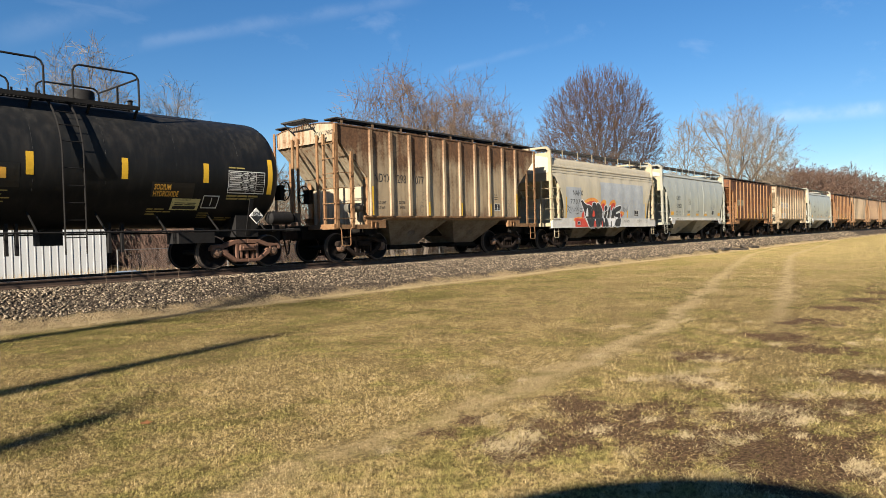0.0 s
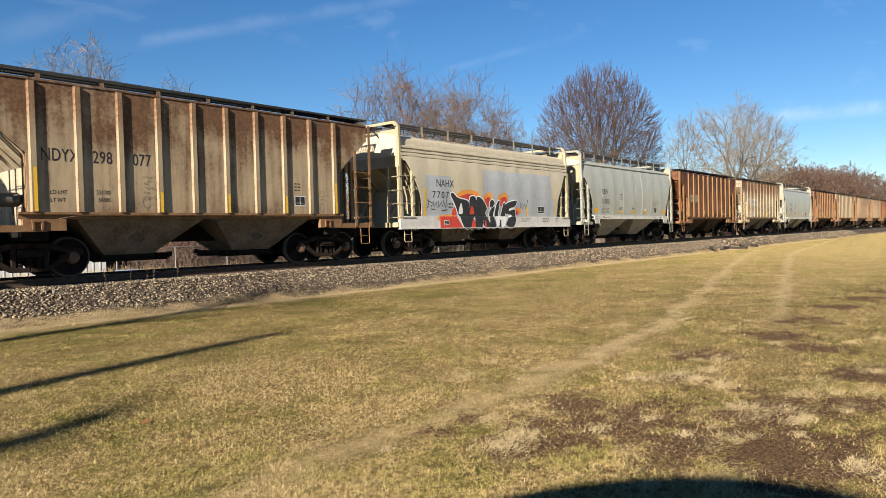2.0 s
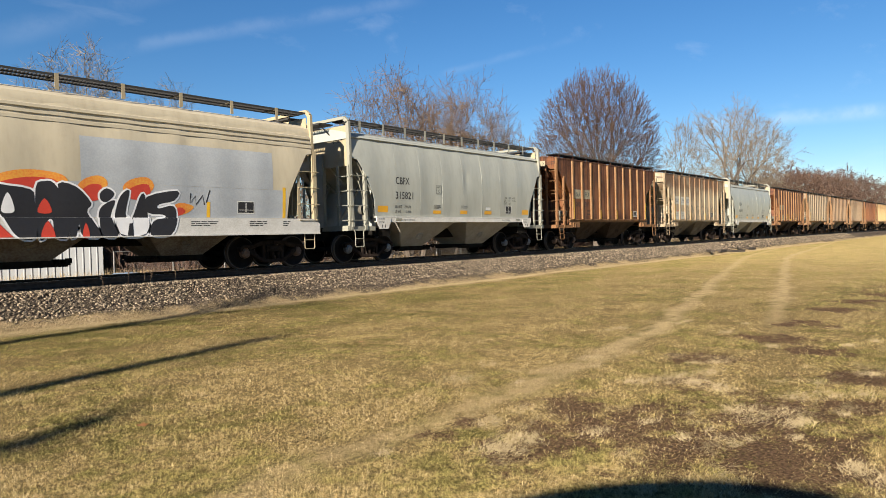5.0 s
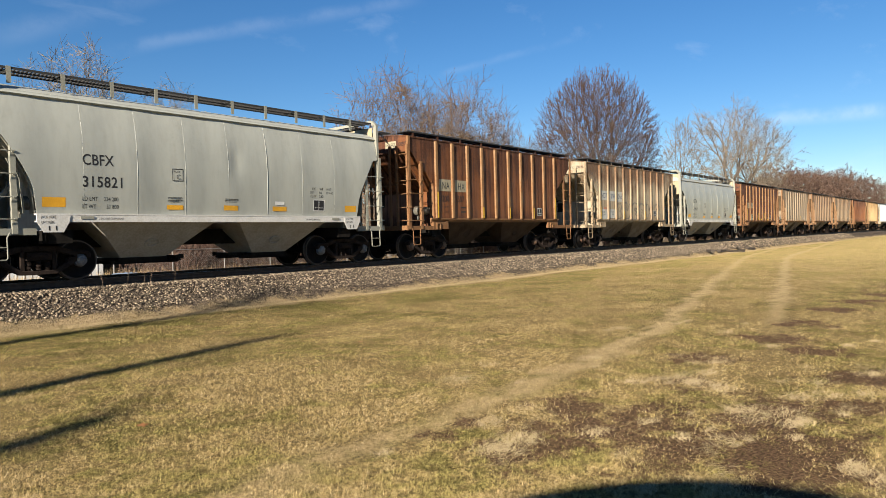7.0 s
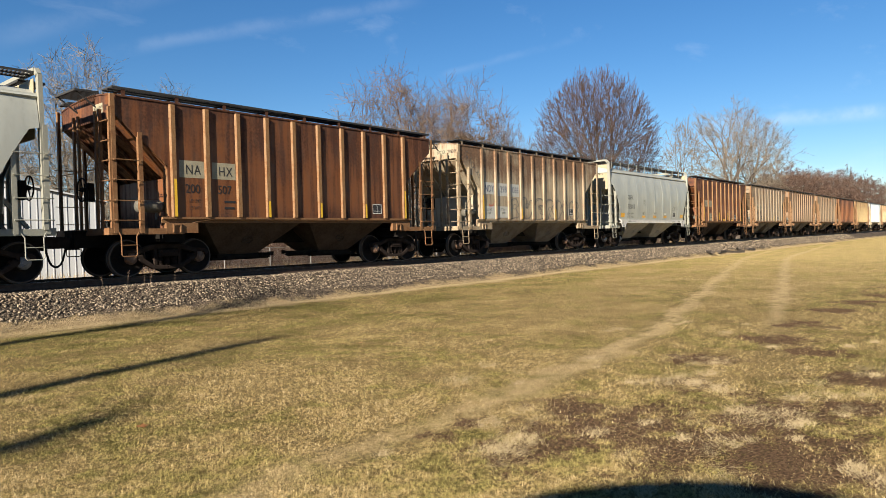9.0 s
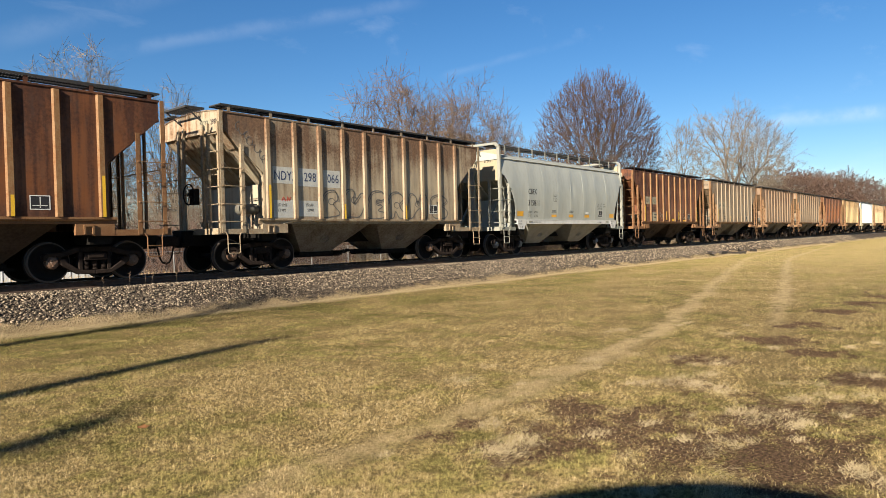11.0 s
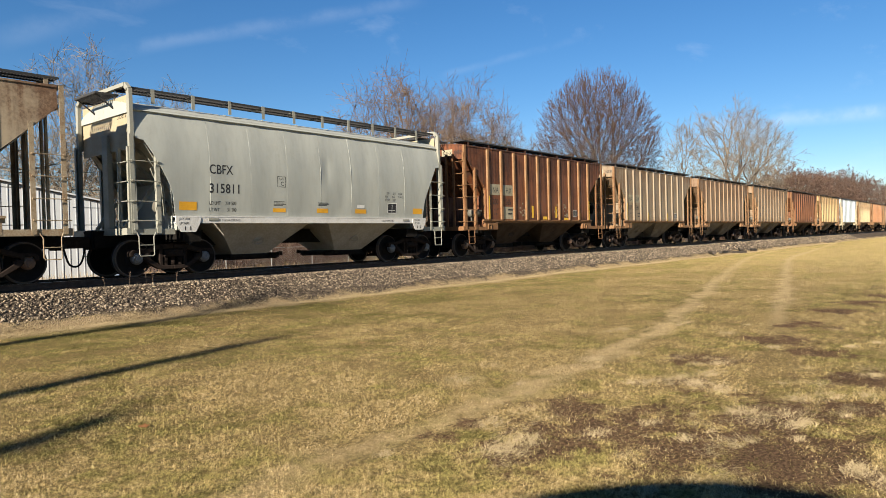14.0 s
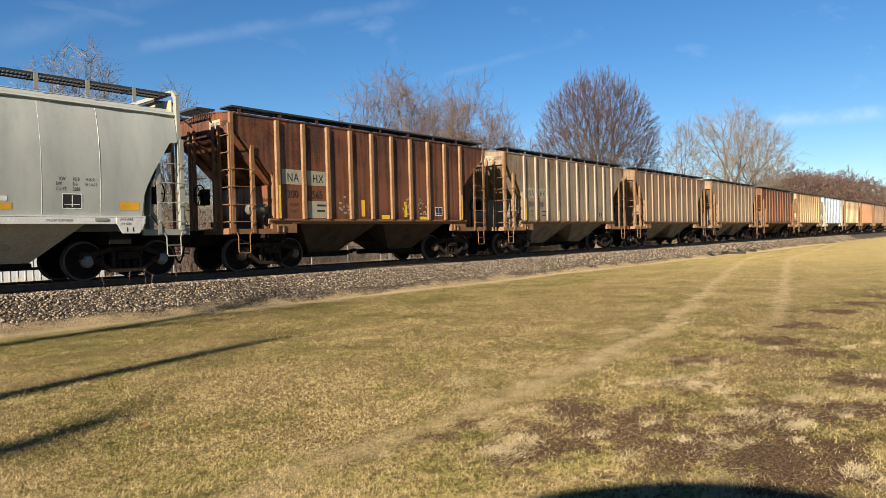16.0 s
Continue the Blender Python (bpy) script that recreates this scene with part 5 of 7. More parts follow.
def tank_car(x):
    car = thing("tank_car", "black sodium hydroxide tank car with yellow reflective strips", "railway car", at=pose(x, TRACK_Y, RAIL_Z))
    t = piece("tank", "tank", build_tank, BLACK, car, smooth=True)
    for bx in (-4.2, -2.45, -0.75, 0.75, 2.45, 4.2):
        piece("weld_band", "tank_band", build_tank_band, BLACK, t, at=pose(bx, 0, 0), smooth=True)
    piece("ladder", "tank_ladder", build_tank_ladder, BLACK_TRIM, car)
    piece("top_platform", "tank_platform", build_tank_platform, BLACK_TRIM, car)
    piece("handrail", "tank_rails", build_tank_rails, BLACK_TRIM, car, smooth=True)
    piece("manway", "tank_manway", build_tank_manway, BLACK_TRIM, car, smooth=True)
    piece("vent_pipe", "tank_vent", build_tank_vent, BLACK_TRIM, car, smooth=True)
    piece("valve_dome", "tank_dome", build_tank_dome, BLACK_TRIM, car, smooth=True)
    piece("side_handrail", "tank_pipe", build_tank_rail_pipe, BLACK_TRIM, car, smooth=True)
    add_tank_frame(car)
    for e in (-1, 1):
        add_bogie(car, e * 4.66, CAST_RED)
        add_coupler(car, 6.45, e)
    piece("brake_wheel", "brake_wheel", build_brake_wheel, UNDER, car, at=pose(6.2, -0.75, 2.2, 0, 0, 180), smooth=True)
    piece("air_reservoir", "drum", build_drum, BLACK_TRIM, car, at=pose(5.75, -1.1, 1.38), smooth=True)
    TRAIN.append((car, x))
    return car


TANK = tank_car(6.0)
CAR_N = ribbed_hopper(19.16, BEIGE, WORN_FRAME, BAY_PAINT, "rust-streaked beige ribbed covered hopper with black stencilled marks", ribs=RIB_CREAM, ends=END_CREAM)
CAR_H = smooth_hopper(31.80, CREAM, PALE, BAY_PAINT, "cream smooth-sided covered hopper with black and orange graffiti", deep=True, seed=2)
CAR_D = smooth_hopper(44.47, GREY, PALE_GREY, BAY_GREY, "clean light grey smooth covered hopper with black marks", seed=3)
CAR_E = ribbed_hopper(57.10, BROWN, BROWN_FRAME, BAY_BROWN, "rusty brown ribbed covered hopper with pale patch", ribs=RIB_TAN)
CAR_F = ribbed_hopper(69.85, BEIGE_OLD, OLD_FRAME, BAY_PAINT, "rust-stained old beige ribbed hopper with faint graffiti", ribs=RIB_CREAM, ends=END_CREAM)
CAR_K = smooth_hopper(82.54, GREY, PALE_GREY, BAY_GREY, "light grey smooth covered hopper with dented side", seed=5)
CAR_L = ribbed_hopper(95.17, BROWN_B, BROWN_FRAME, BAY_BROWN, "red-brown rusty ribbed covered hopper with pale patch", ribs=RIB_TAN)
CAR_M = ribbed_hopper(107.83, GREIGE, WORN_FRAME, BAY_PAINT, "grey-beige weathered ribbed covered hopper")
FAR = ((TAN, WORN_FRAME, "faded tan ribbed covered hopper"), (TAN_B, WORN_FRAME, "pale tan weathered ribbed covered hopper"),
       (BROWN, BROWN_FRAME, "rusty brown ribbed covered hopper"), (YELLOWISH, WORN_FRAME, "yellowed cream ribbed covered hopper"),
       (PALE_BLUE, PALE, "pale blue-grey ribbed covered hopper"), (CREAM_RUST, WORN_FRAME, "cream ribbed covered hopper with rust runs"),
       (ORANGE, WORN_FRAME, "faded orange ribbed covered hopper"), (TAN, WORN_FRAME, "faded tan ribbed covered hopper"),
       (GREIGE, WORN_FRAME, "grey-beige weathered ribbed covered hopper"), (BROWN_B, BROWN_FRAME, "red-brown rusty ribbed covered hopper"),
       (TAN_B, WORN_FRAME, "pale tan weathered ribbed covered hopper"), (YELLOWISH, WORN_FRAME, "yellowed cream ribbed covered hopper"))
for i, (paint, frame_paint, words) in enumerate(FAR):
    ribbed_hopper(120.45 + 12.62 * i, paint, frame_paint, BAY_PAINT if paint is not BROWN else BAY_BROWN, words)

# ---- trees ----
BARK = plain("grey_brown_bark", (0.12, 0.095, 0.075), 0.9, 0.4, 9.0)
TWIG_RED = plain("reddish_brown_twigs", (0.125, 0.080, 0.062), 0.9, 0.35, 3.0, spec=0.1)
TWIG_GREY = plain("grey_tan_twigs", (0.24, 0.195, 0.145), 0.9, 0.35, 3.0, spec=0.1)
TWIG_BROWN = plain("brown_twigs", (0.185, 0.128, 0.090), 0.9, 0.35, 3.0, spec=0.1)


def dome(h, w, mid, wob=0.0, seed=0.0):
    """A crown envelope: height h, width w, widest at mid; below 1 inside."""
    def env(p):
        rz = (h - mid) if p[2] > mid else mid * 1.1
        k = 1 + wob * noise.noise((p[0] * 0.35 + seed, p[1] * 0.35, p[2] * 0.35))
        return ((p[0] ** 2 + p[1] ** 2) / (w / 2) ** 2 + ((p[2] - mid) / rz) ** 2) / k
    return env


def limbs_mesh(name, rows, material, least=0.004):
    """Tapered limbs of three or six sides in one mesh. rows: start, end, radii, level."""
    vs, fs, base = [], [], 0
    for k, part in ((6, [r for r in rows if r[4] < 2]), (3, [r for r in rows if r[4] >= 2])):
        if not part:
            continue
        a, b = np.array([tuple(r[0]) for r in part]), np.array([tuple(r[1]) for r in part])
        rad = np.maximum(np.array([(r[2], r[3]) for r in part]), least)
        ax = b - a
        ax /= np.linalg.norm(ax, axis=1)[:, None] + 1e-9
        ref = np.where(np.abs(ax[:, 2:3]) < 0.8, (0.0, 0.0, 1.0), (1.0, 0.0, 0.0))
        u = np.cross(ax, ref)
        u /= np.linalg.norm(u, axis=1)[:, None]
        w = np.cross(ax, u)
        t = 2 * np.pi * np.arange(k) / k
        ring = u[:, None] * np.cos(t)[None, :, None] + w[:, None] * np.sin(t)[None, :, None]
        both = np.concatenate((a[:, None] + ring * rad[:, 0, None, None], b[:, None] + ring * rad[:, 1, None, None]), 1)
        i = np.arange(k)
        quad = np.stack((i, (i + 1) % k, k + (i + 1) % k, k + i), 1)
        fs.append((quad[None] + (np.arange(len(part)) * 2 * k)[:, None, None] + base).reshape(-1, 4))
        vs.append(both.reshape(-1, 3))
        base += len(part) * 2 * k
    me = bpy.data.meshes.new(name)
    me.from_pydata(np.concatenate(vs).tolist(), [], np.concatenate(fs).tolist())
    me.materials.append(material)
    return me


def fan_out(rnd, env, high, wide, fork, count, base_r, feet, shell, crook, rise, step):
    """Limbs that divide again and again towards tips spread through the crown. Rows of start, end, radii, level; and the tips with their way."""
    tips = []
    while len(tips) < count:
        p = (rnd.uniform(-wide, wide), rnd.uniform(-wide, wide), rnd.uniform(fork * 1.25, high))
        e = env(p)
        if e < 1.0 and rnd.random() < (1 - shell) + shell * e:
            tips.append(p)
    tips = np.array(tips)
    rows, ends = [], []

    def limb(p, d, who, left):
        n = len(who)
        to = tips[who] - p
        dist = np.linalg.norm(to, axis=1) + 1e-6
        mid = to.mean(axis=0)
        reach = np.linalg.norm(mid)
        last = n == 1 or left == 0
        go = reach if last else min(0.40 * reach, 0.75 * dist.min() + 0.12 * reach)
        r = base_r * (n / count) ** 0.5
        pieces = max(1, int(go / step + 0.5))
        for i in range(pieces):
            want = mid / reach if i == 0 else want
            d = d * 0.55 + want * 0.6 + np.array([rnd.gauss(0, crook), rnd.gauss(0, crook), rnd.gauss(rise, crook)])
            d = d / np.linalg.norm(d)
            e = p + d * go / pieces
            rows.append((p, e, r, r * 0.93, 1 if n > 25 else 3))
            p = e
        if last:
            ends.append((p, d))
            return
        way = (tips[who] - p)
        way /= np.linalg.norm(way, axis=1)[:, None] + 1e-6
        axis = np.linalg.svd(way - way.mean(axis=0), full_matrices=False)[2][0]
        order = np.argsort(way @ axis)
        at = max(1, min(n - 1, int(n * rnd.uniform(0.3, 0.7))))
        for half in (order[:at], order[at:]):
            limb(p, d, who[half], left - 1)

    near = np.argmin(np.stack([np.hypot(tips[:, 0] - 3 * fx, tips[:, 1] - 3 * fy) for fx, fy in feet]), axis=0)
    for k, (fx, fy) in enumerate(feet):
        who = np.flatnonzero(near == k)
        if len(who) == 0:
            continue
        p = np.array([fx, fy, -0.1])
        r = base_r * (len(who) / count) ** 0.5
        while p[2] < fork:
            e = p + np.array([rnd.gauss(fx * 0.1, 0.03), rnd.gauss(fy * 0.1, 0.03), 0.45])
            rows.append((p, e, r * 1.05, r, 1))
            p = e
        limb(p, np.array([fx * 0.2, fy * 0.2, 1.0]), who, 40)
    return rows, ends


def crown_tree(x, y, z, label, seed, twigs, least, env, high, wide, fork, base_r, count=900, shell=0.5, crook=0.06, rise=0.06, twig=0.7, sprays=3, spread=0.3, feet=((0, 0),), step=0.45, group="", leaves=None, outward=0.0):
    """A leafless tree: trunk and limbs, and a crown of fine twigs."""
    rnd = random.Random(seed)
    rows, ends = fan_out(rnd, env, high, wide, fork, count, base_r, feet, shell, crook, rise, step)
    wood, fine, tips = [r for r in rows if r[4] == 1], [r for r in rows if r[4] == 3], []
    for q, way in ends:
        out = q - np.array([0.0, 0.0, fork])
        way = way + outward * out / (np.linalg.norm(out) + 1e-6)
        way = way / np.linalg.norm(way)
        for _ in range(sprays):
            d = way * 0.9 + np.array([rnd.gauss(0, spread), rnd.gauss(0, spread), rnd.gauss(0.04 + rise, spread)])
            d /= np.linalg.norm(d)
            p, n = q - way * rnd.uniform(0, twig), twig * rnd.uniform(0.5, 1.3)
            e = p + d * n * 0.5
            f = d + np.array([rnd.gauss(0, spread), rnd.gauss(0, spread), rnd.gauss(0.1, spread)])
            d = d + np.array([rnd.gauss(0, 0.15), rnd.gauss(0, 0.15), 0.1])
            fine += [(p, e, least, least * 0.9, 3), (e, e + d * n * 0.5, least * 0.9, least * 0.7, 3), (e, e + f * n * 0.4, least * 0.9, least * 0.7, 3)]
            tips += [e + d * n * 0.5, e + f * n * 0.4, e]
    t = thing("tree", label, "tree", group, at=pose(x, y, z))
    k = new("trunk", limbs_mesh("trunk", wood, BARK, least * 1.4))
    c = new("crown", limbs_mesh("crown", fine, twigs, least * 0.7))
    k.parent = c.parent = t
    if leaves:
        mat, share, size = leaves
        unit = ([(-0.5, 0, 0), (0, 0.15, 0.45), (0.5, 0, 0), (0, -0.1, -0.5)], [[0, 1, 2, 3]])
        w = scatter_mesh("withered_leaves", unit, [(tuple(p), turn_frame(rnd, size * rnd.uniform(0.6, 1.4), size, size * rnd.uniform(0.6, 1.4))) for p in tips if rnd.random() < share], mat)
        w.parent = t
        tagged(w, "withered brown leaves", kind="stuff")
    return t


DRY_LEAF = plain("withered_brown_leaf", (0.115, 0.062, 0.036), 0.8, 0.5, 0.6, other=(0.07, 0.045, 0.03))
MANY = ((0, 0), (0.9, 0.5), (-0.8, 0.7), (0.2, -0.9))
crown_tree(50.6, 25.7, 0.1, "leafless maple with dense upswept rounded crown", 4, TWIG_RED, 0.0095, dome(14.9, 10.4, 8.0, 0.03), 14.9, 5.3, 2.0, 0.42, 5200, 0.35, 0.025, -0.01, 0.7, 2, 0.22, outward=0.9)
crown_tree(30.6, 28.5, 0.1, "leafless multi-stemmed thicket tree with crooked limbs", 8, TWIG_BROWN, 0.0092, dome(11.9, 9.2, 6.6, 0.6, 3.0), 12.7, 5.8, 1.2, 0.30, 850, 0.35, 0.17, -0.03, 1.0, 4, 0.85, MANY)
crown_tree(36.6, 29.5, 0.1, "leafless multi-stemmed thicket tree with crooked limbs", 9, TWIG_BROWN, 0.0092, dome(12.2, 9.4, 6.6, 0.6, 8.0), 13.0, 5.8, 1.2, 0.30, 850, 0.35, 0.17, -0.03, 1.0, 4, 0.85, MANY)
crown_tree(87.5, 25.6, 0.1, "tall bare cottonwood with open grey crown", 12, TWIG_GREY, 0.013, dome(17.6, 11.0, 11.0, 0.9, 1.0), 17.6, 6.5, 3.0, 0.42, 600, 0.45, 0.13, -0.02, 1.0, 4, 0.8)
crown_tree(99.0, 26.5, 0.1, "bare pale bushy tree beside the track", 13, TWIG_GREY, 0.013, dome(16.4, 11.0, 8.5, 0.8, 5.0), 16.4, 7, 1.6, 0.36, 600, 0.4, 0.13, -0.02, 1.0, 4, 0.8)
crown_tree(75.5, 27.5, 0.1, "slim bare grey tree", 15, TWIG_GREY, 0.011, dome(14.0, 6.0, 8.5, 0.6, 2.0), 14.0, 4, 2.0, 0.18, 450, 0.4, 0.06, 0.08, 0.9, 3, 0.35)
crown_tree(57.5, 31.5, 0.1, "bare brown understorey tree", 16, TWIG_BROWN, 0.011, dome(9.5, 8.0, 5.0, 0.4, 2.0), 9.5, 5, 1.0, 0.14, 600, 0.4, 0.08, 0.05, 0.8, 3, 0.4, MANY)
crown_tree(44.0, 31.0, 0.1, "bare brown understorey tree", 36, TWIG_BROWN, 0.010, dome(10.0, 8.0, 5.0, 0.4, 6.0), 10.0, 5, 1.0, 0.14, 700, 0.4, 0.08, 0.05, 0.8, 3, 0.4, MANY)
crown_tree(20.4, 52.0, 0.1, "bare pale tree behind the white shed", 17, TWIG_GREY, 0.0115, dome(16.8, 8.0, 9.5, 0.7, 4.0), 17.4, 6, 2.0, 0.24, 620, 0.4, 0.12, 0.0, 0.9, 4, 0.8, MANY[:2])
crown_tree(27.5, 52.0, 0.1, "bare pale tree behind the white shed", 18, TWIG_GREY, 0.009, dome(14.6, 7.0, 8.0, 0.6, 9.0), 14.6, 5, 2.0, 0.22, 420, 0.4, 0.12, 0.0, 0.9, 4, 0.8, MANY[:2])
crown_tree(18.0, 50.0, 0.1, "dense bare brush tree behind the white shed", 19, TWIG_GREY, 0.010, dome(9.6, 11.0, 5.0, 0.5, 6.0), 9.6, 6, 0.8, 0.14, 900, 0.4, 0.08, 0.06, 0.9, 5, 0.4, MANY)
for i, (bx, by, bh, bw) in enumerate(((24.0, 47.0, 8.6, 9.0), (30.5, 45.0, 8.2, 9.0), (37.0, 43.0, 8.0, 9.0), (43.5, 41.0, 7.6, 9.0))):
    crown_tree(bx, by, 0.1, "bare grey-brown brush tree in the thicket", 70 + i, TWIG_BROWN, 0.009, dome(bh, bw, bh * 0.5, 0.5, 3.0 + i), bh, bw / 2, 0.6, 0.22, 800, 0.3, 0.12, 0.0, 0.8, 4, 0.5, MANY, 0.45, "thicket behind the fence")
for i, (bx, by, bh, bw) in enumerate(((118, 27, 11.0, 13), (130, 28, 12.0, 15), (144, 28.5, 12.6, 16), (160, 28, 13.2, 16), (178, 27, 13.6, 16), (198, 27, 13.6, 18), (222, 27, 13, 20))):
    crown_tree(bx, by, 0.1, "dense brown thicket tree holding withered leaves", 21 + i, TWIG_RED, 0.022, dome(bh, bw, bh * 0.55, 0.4, i * 2.0), bh, bw / 2, 0.8, 0.2, 600, 0.4, 0.10, 0.0, 1.2, 4, 0.5, MANY, 0.7, "thicket along the track", (DRY_LEAF, 0.6, 0.24))


# ---- brush behind the track ----
def shrub_mesh(seed, stems, height, width):
    rnd = random.Random(seed)
    rows = []
    for _ in range(stems):
        p = Vector((rnd.gauss(0, width * 0.3), rnd.gauss(0, width * 0.22), 0))
        d = Vector((rnd.gauss(0, 0.3), rnd.gauss(0, 0.3), 1)).normalized()
        h = height * rnd.uniform(0.35, 1.0)
        q, r = p, rnd.uniform(0.006, 0.016)
        for i in range(4):
            d = (d + Vector((rnd.gauss(0, 0.13), rnd.gauss(0, 0.13), 0.02))).normalized()
            e = q + d * h / 4
            rows.append((q, e, r, r * 0.75, 3))
            for _ in range(3):
                t = (d + Vector((rnd.gauss(0, 0.6), rnd.gauss(0, 0.6), rnd.gauss(0.1, 0.3)))).normalized()
                s = q.lerp(e, rnd.random())
                m = s + t * h * rnd.uniform(0.1, 0.25)
                rows.append((s, m, r * 0.5, r * 0.4, 3))
            q, r = e, r * 0.75
    return rows


SHRUBS = []
for i, (hh, mat) in enumerate(((2.3, TWIG_BROWN), (3.2, TWIG_RED), (5.5, TWIG_GREY))):
    SHRUBS.append(limbs_mesh("shrub", shrub_mesh(50 + i, 130, hh, 3.6), mat, 0.008))
rnd = random.Random(77)
for i in range(96):
    sx = 15.5 + 1.8 * i + rnd.uniform(-0.8, 0.8)
    kind_i = rnd.choice((0, 0, 1, 1, 2)) if sx < 60 else rnd.choice((1, 2, 2))
    yy = rnd.uniform(30.5, 36.5) if kind_i != 2 else rnd.uniform(34, 40)
    ob = new("shrub", SHRUBS[kind_i])
    ob.matrix_basis = pose(sx + (yy - 30) * 0.3, yy, 0.08, 0, 0, rnd.uniform(0, 360))
    tagged(ob, ("low bare brown bramble brush", "bare reddish brush behind the track", "tall bare grey sapling clump")[kind_i], "shrub", "brush behind the track")

for i in range(20):
    sx, kind_i = 15.0 + 0.9 * i + rnd.uniform(-0.4, 0.4), rnd.choice((1, 2, 2))
    yy = rnd.uniform(40.5, 46.0)
    ob = new("shrub", SHRUBS[kind_i])
    ob.matrix_basis = pose(sx, yy, 0.08, 0, 0, rnd.uniform(0, 360))
    tagged(ob, ("low bare brown bramble brush", "bare reddish brush behind the track", "tall bare grey sapling clump")[kind_i], "shrub", "brush behind the track")

STRAW = plain("dead_straw", (0.42, 0.30, 0.155), 0.85, 0.4, 3.0)


def dry_verge():
    """Dead standing grass beyond the far rail."""
    rnd = random.Random(31)
    rows = []
    for _ in range(26000):
        x, y = 3 + 90 * rnd.random() ** 1.4, rnd.uniform(20.6, 33)
        if x * 3.5 < y - 1:
            continue
        h, w = rnd.uniform(0.15, 0.55), rnd.uniform(0.008, 0.02)
        yaw, lie = rnd.uniform(0, 6.2832), rnd.uniform(0.05, 0.7)
        up = (math.cos(yaw) * math.sin(lie), math.sin(yaw) * math.sin(lie), math.cos(lie))
        side = (-math.sin(yaw), math.cos(yaw), 0.0)
        rows.append(((x, y, land(x, y) - 0.01), [[side[i] * w, 0.0, up[i] * h] for i in range(3)]))
    ob = scatter_mesh("tall_dry_grass", ([(-0.5, 0, 0), (0.5, 0, 0), (0.1, 0, 1)], [[0, 1, 2]]), rows, STRAW)
    tagged(ob, "dead straw-coloured standing grass behind the track", "grass", kind="stuff")


dry_verge()

GALV = plain("galvanised_fence_steel", (0.30, 0.30, 0.29), 0.5, 0.3, 8.0, metal=0.4)


def fence():
    t = thing("fence", "low grey chain-link fence before brown brush", "fence", at=pose(12.6, 28.6, 0.1))

    def post(bm):
        tube(bm, [(0, 0, -0.1), (0, 0, 1.24)], 0.028, 8)

    def rails(bm):
        tube(bm, [(0, 0, 1.22), (26, 0, 1.22)], 0.018, 6)

    def wires(bm):
        step = 0.11
        n = int(26 / step)
        for i in range(n):
            for dx in (1.15, -1.15):
                x0 = i * step
                x1 = x0 + dx
                if 0 <= x1 <= 26:
                    bar(bm, (x0, 0.02, 0.04), (x1, 0.02, 1.19), 0.0035)

    for i in range(11):
        piece("post", "fence_post", post, GALV, t, at=pose(2.6 * i, 0, 0), smooth=True)
    piece("top_rail", "fence_rail", rails, GALV, t, smooth=True)
    tagged(piece("wire_mesh", "fence_wire", wires, GALV, t, "grey wire mesh"), kind="stuff")


fence()

TARP = plain("blue_grey_tarpaulin", (0.22, 0.28, 0.36), 0.6, 0.3, 2.0)


def tarp():
    bm = bmesh.new()
    n = 14
    grid = [[bm.verts.new((2.2 * (i / n - 0.5), 1.4 * (j / n - 0.5), 0.02 + 0.30 * math.sin(math.pi * i / n) ** 0.6 * math.sin(math.pi * j / n) ** 0.6 * (1 + 0.5 * noise.noise((i * 0.5, j * 0.5, 2))))) for j in range(n + 1)] for i in range(n + 1)]
    for a, b in zip(grid, grid[1:]):
        for j in range(n):
            bm.faces.new((a[j], b[j], b[j + 1], a[j + 1]))
    me = bpy.data.meshes.new("tarpaulin")
    bm.to_mesh(me)
    bm.free()
    me.shade_smooth()
    me.materials.append(TARP)
    ob = new("tarpaulin", me)
    ob.matrix_basis = pose(12.4, 27.2, 0.13)
    tagged(ob, "blue-grey tarpaulin heap on dry grass", "tarpaulin")


tarp()


# ---- shed behind the track ----
SHED_WHITE = plain("white_ribbed_sheeting", (0.36, 0.375, 0.385), 0.45, 0.12, 1.5)


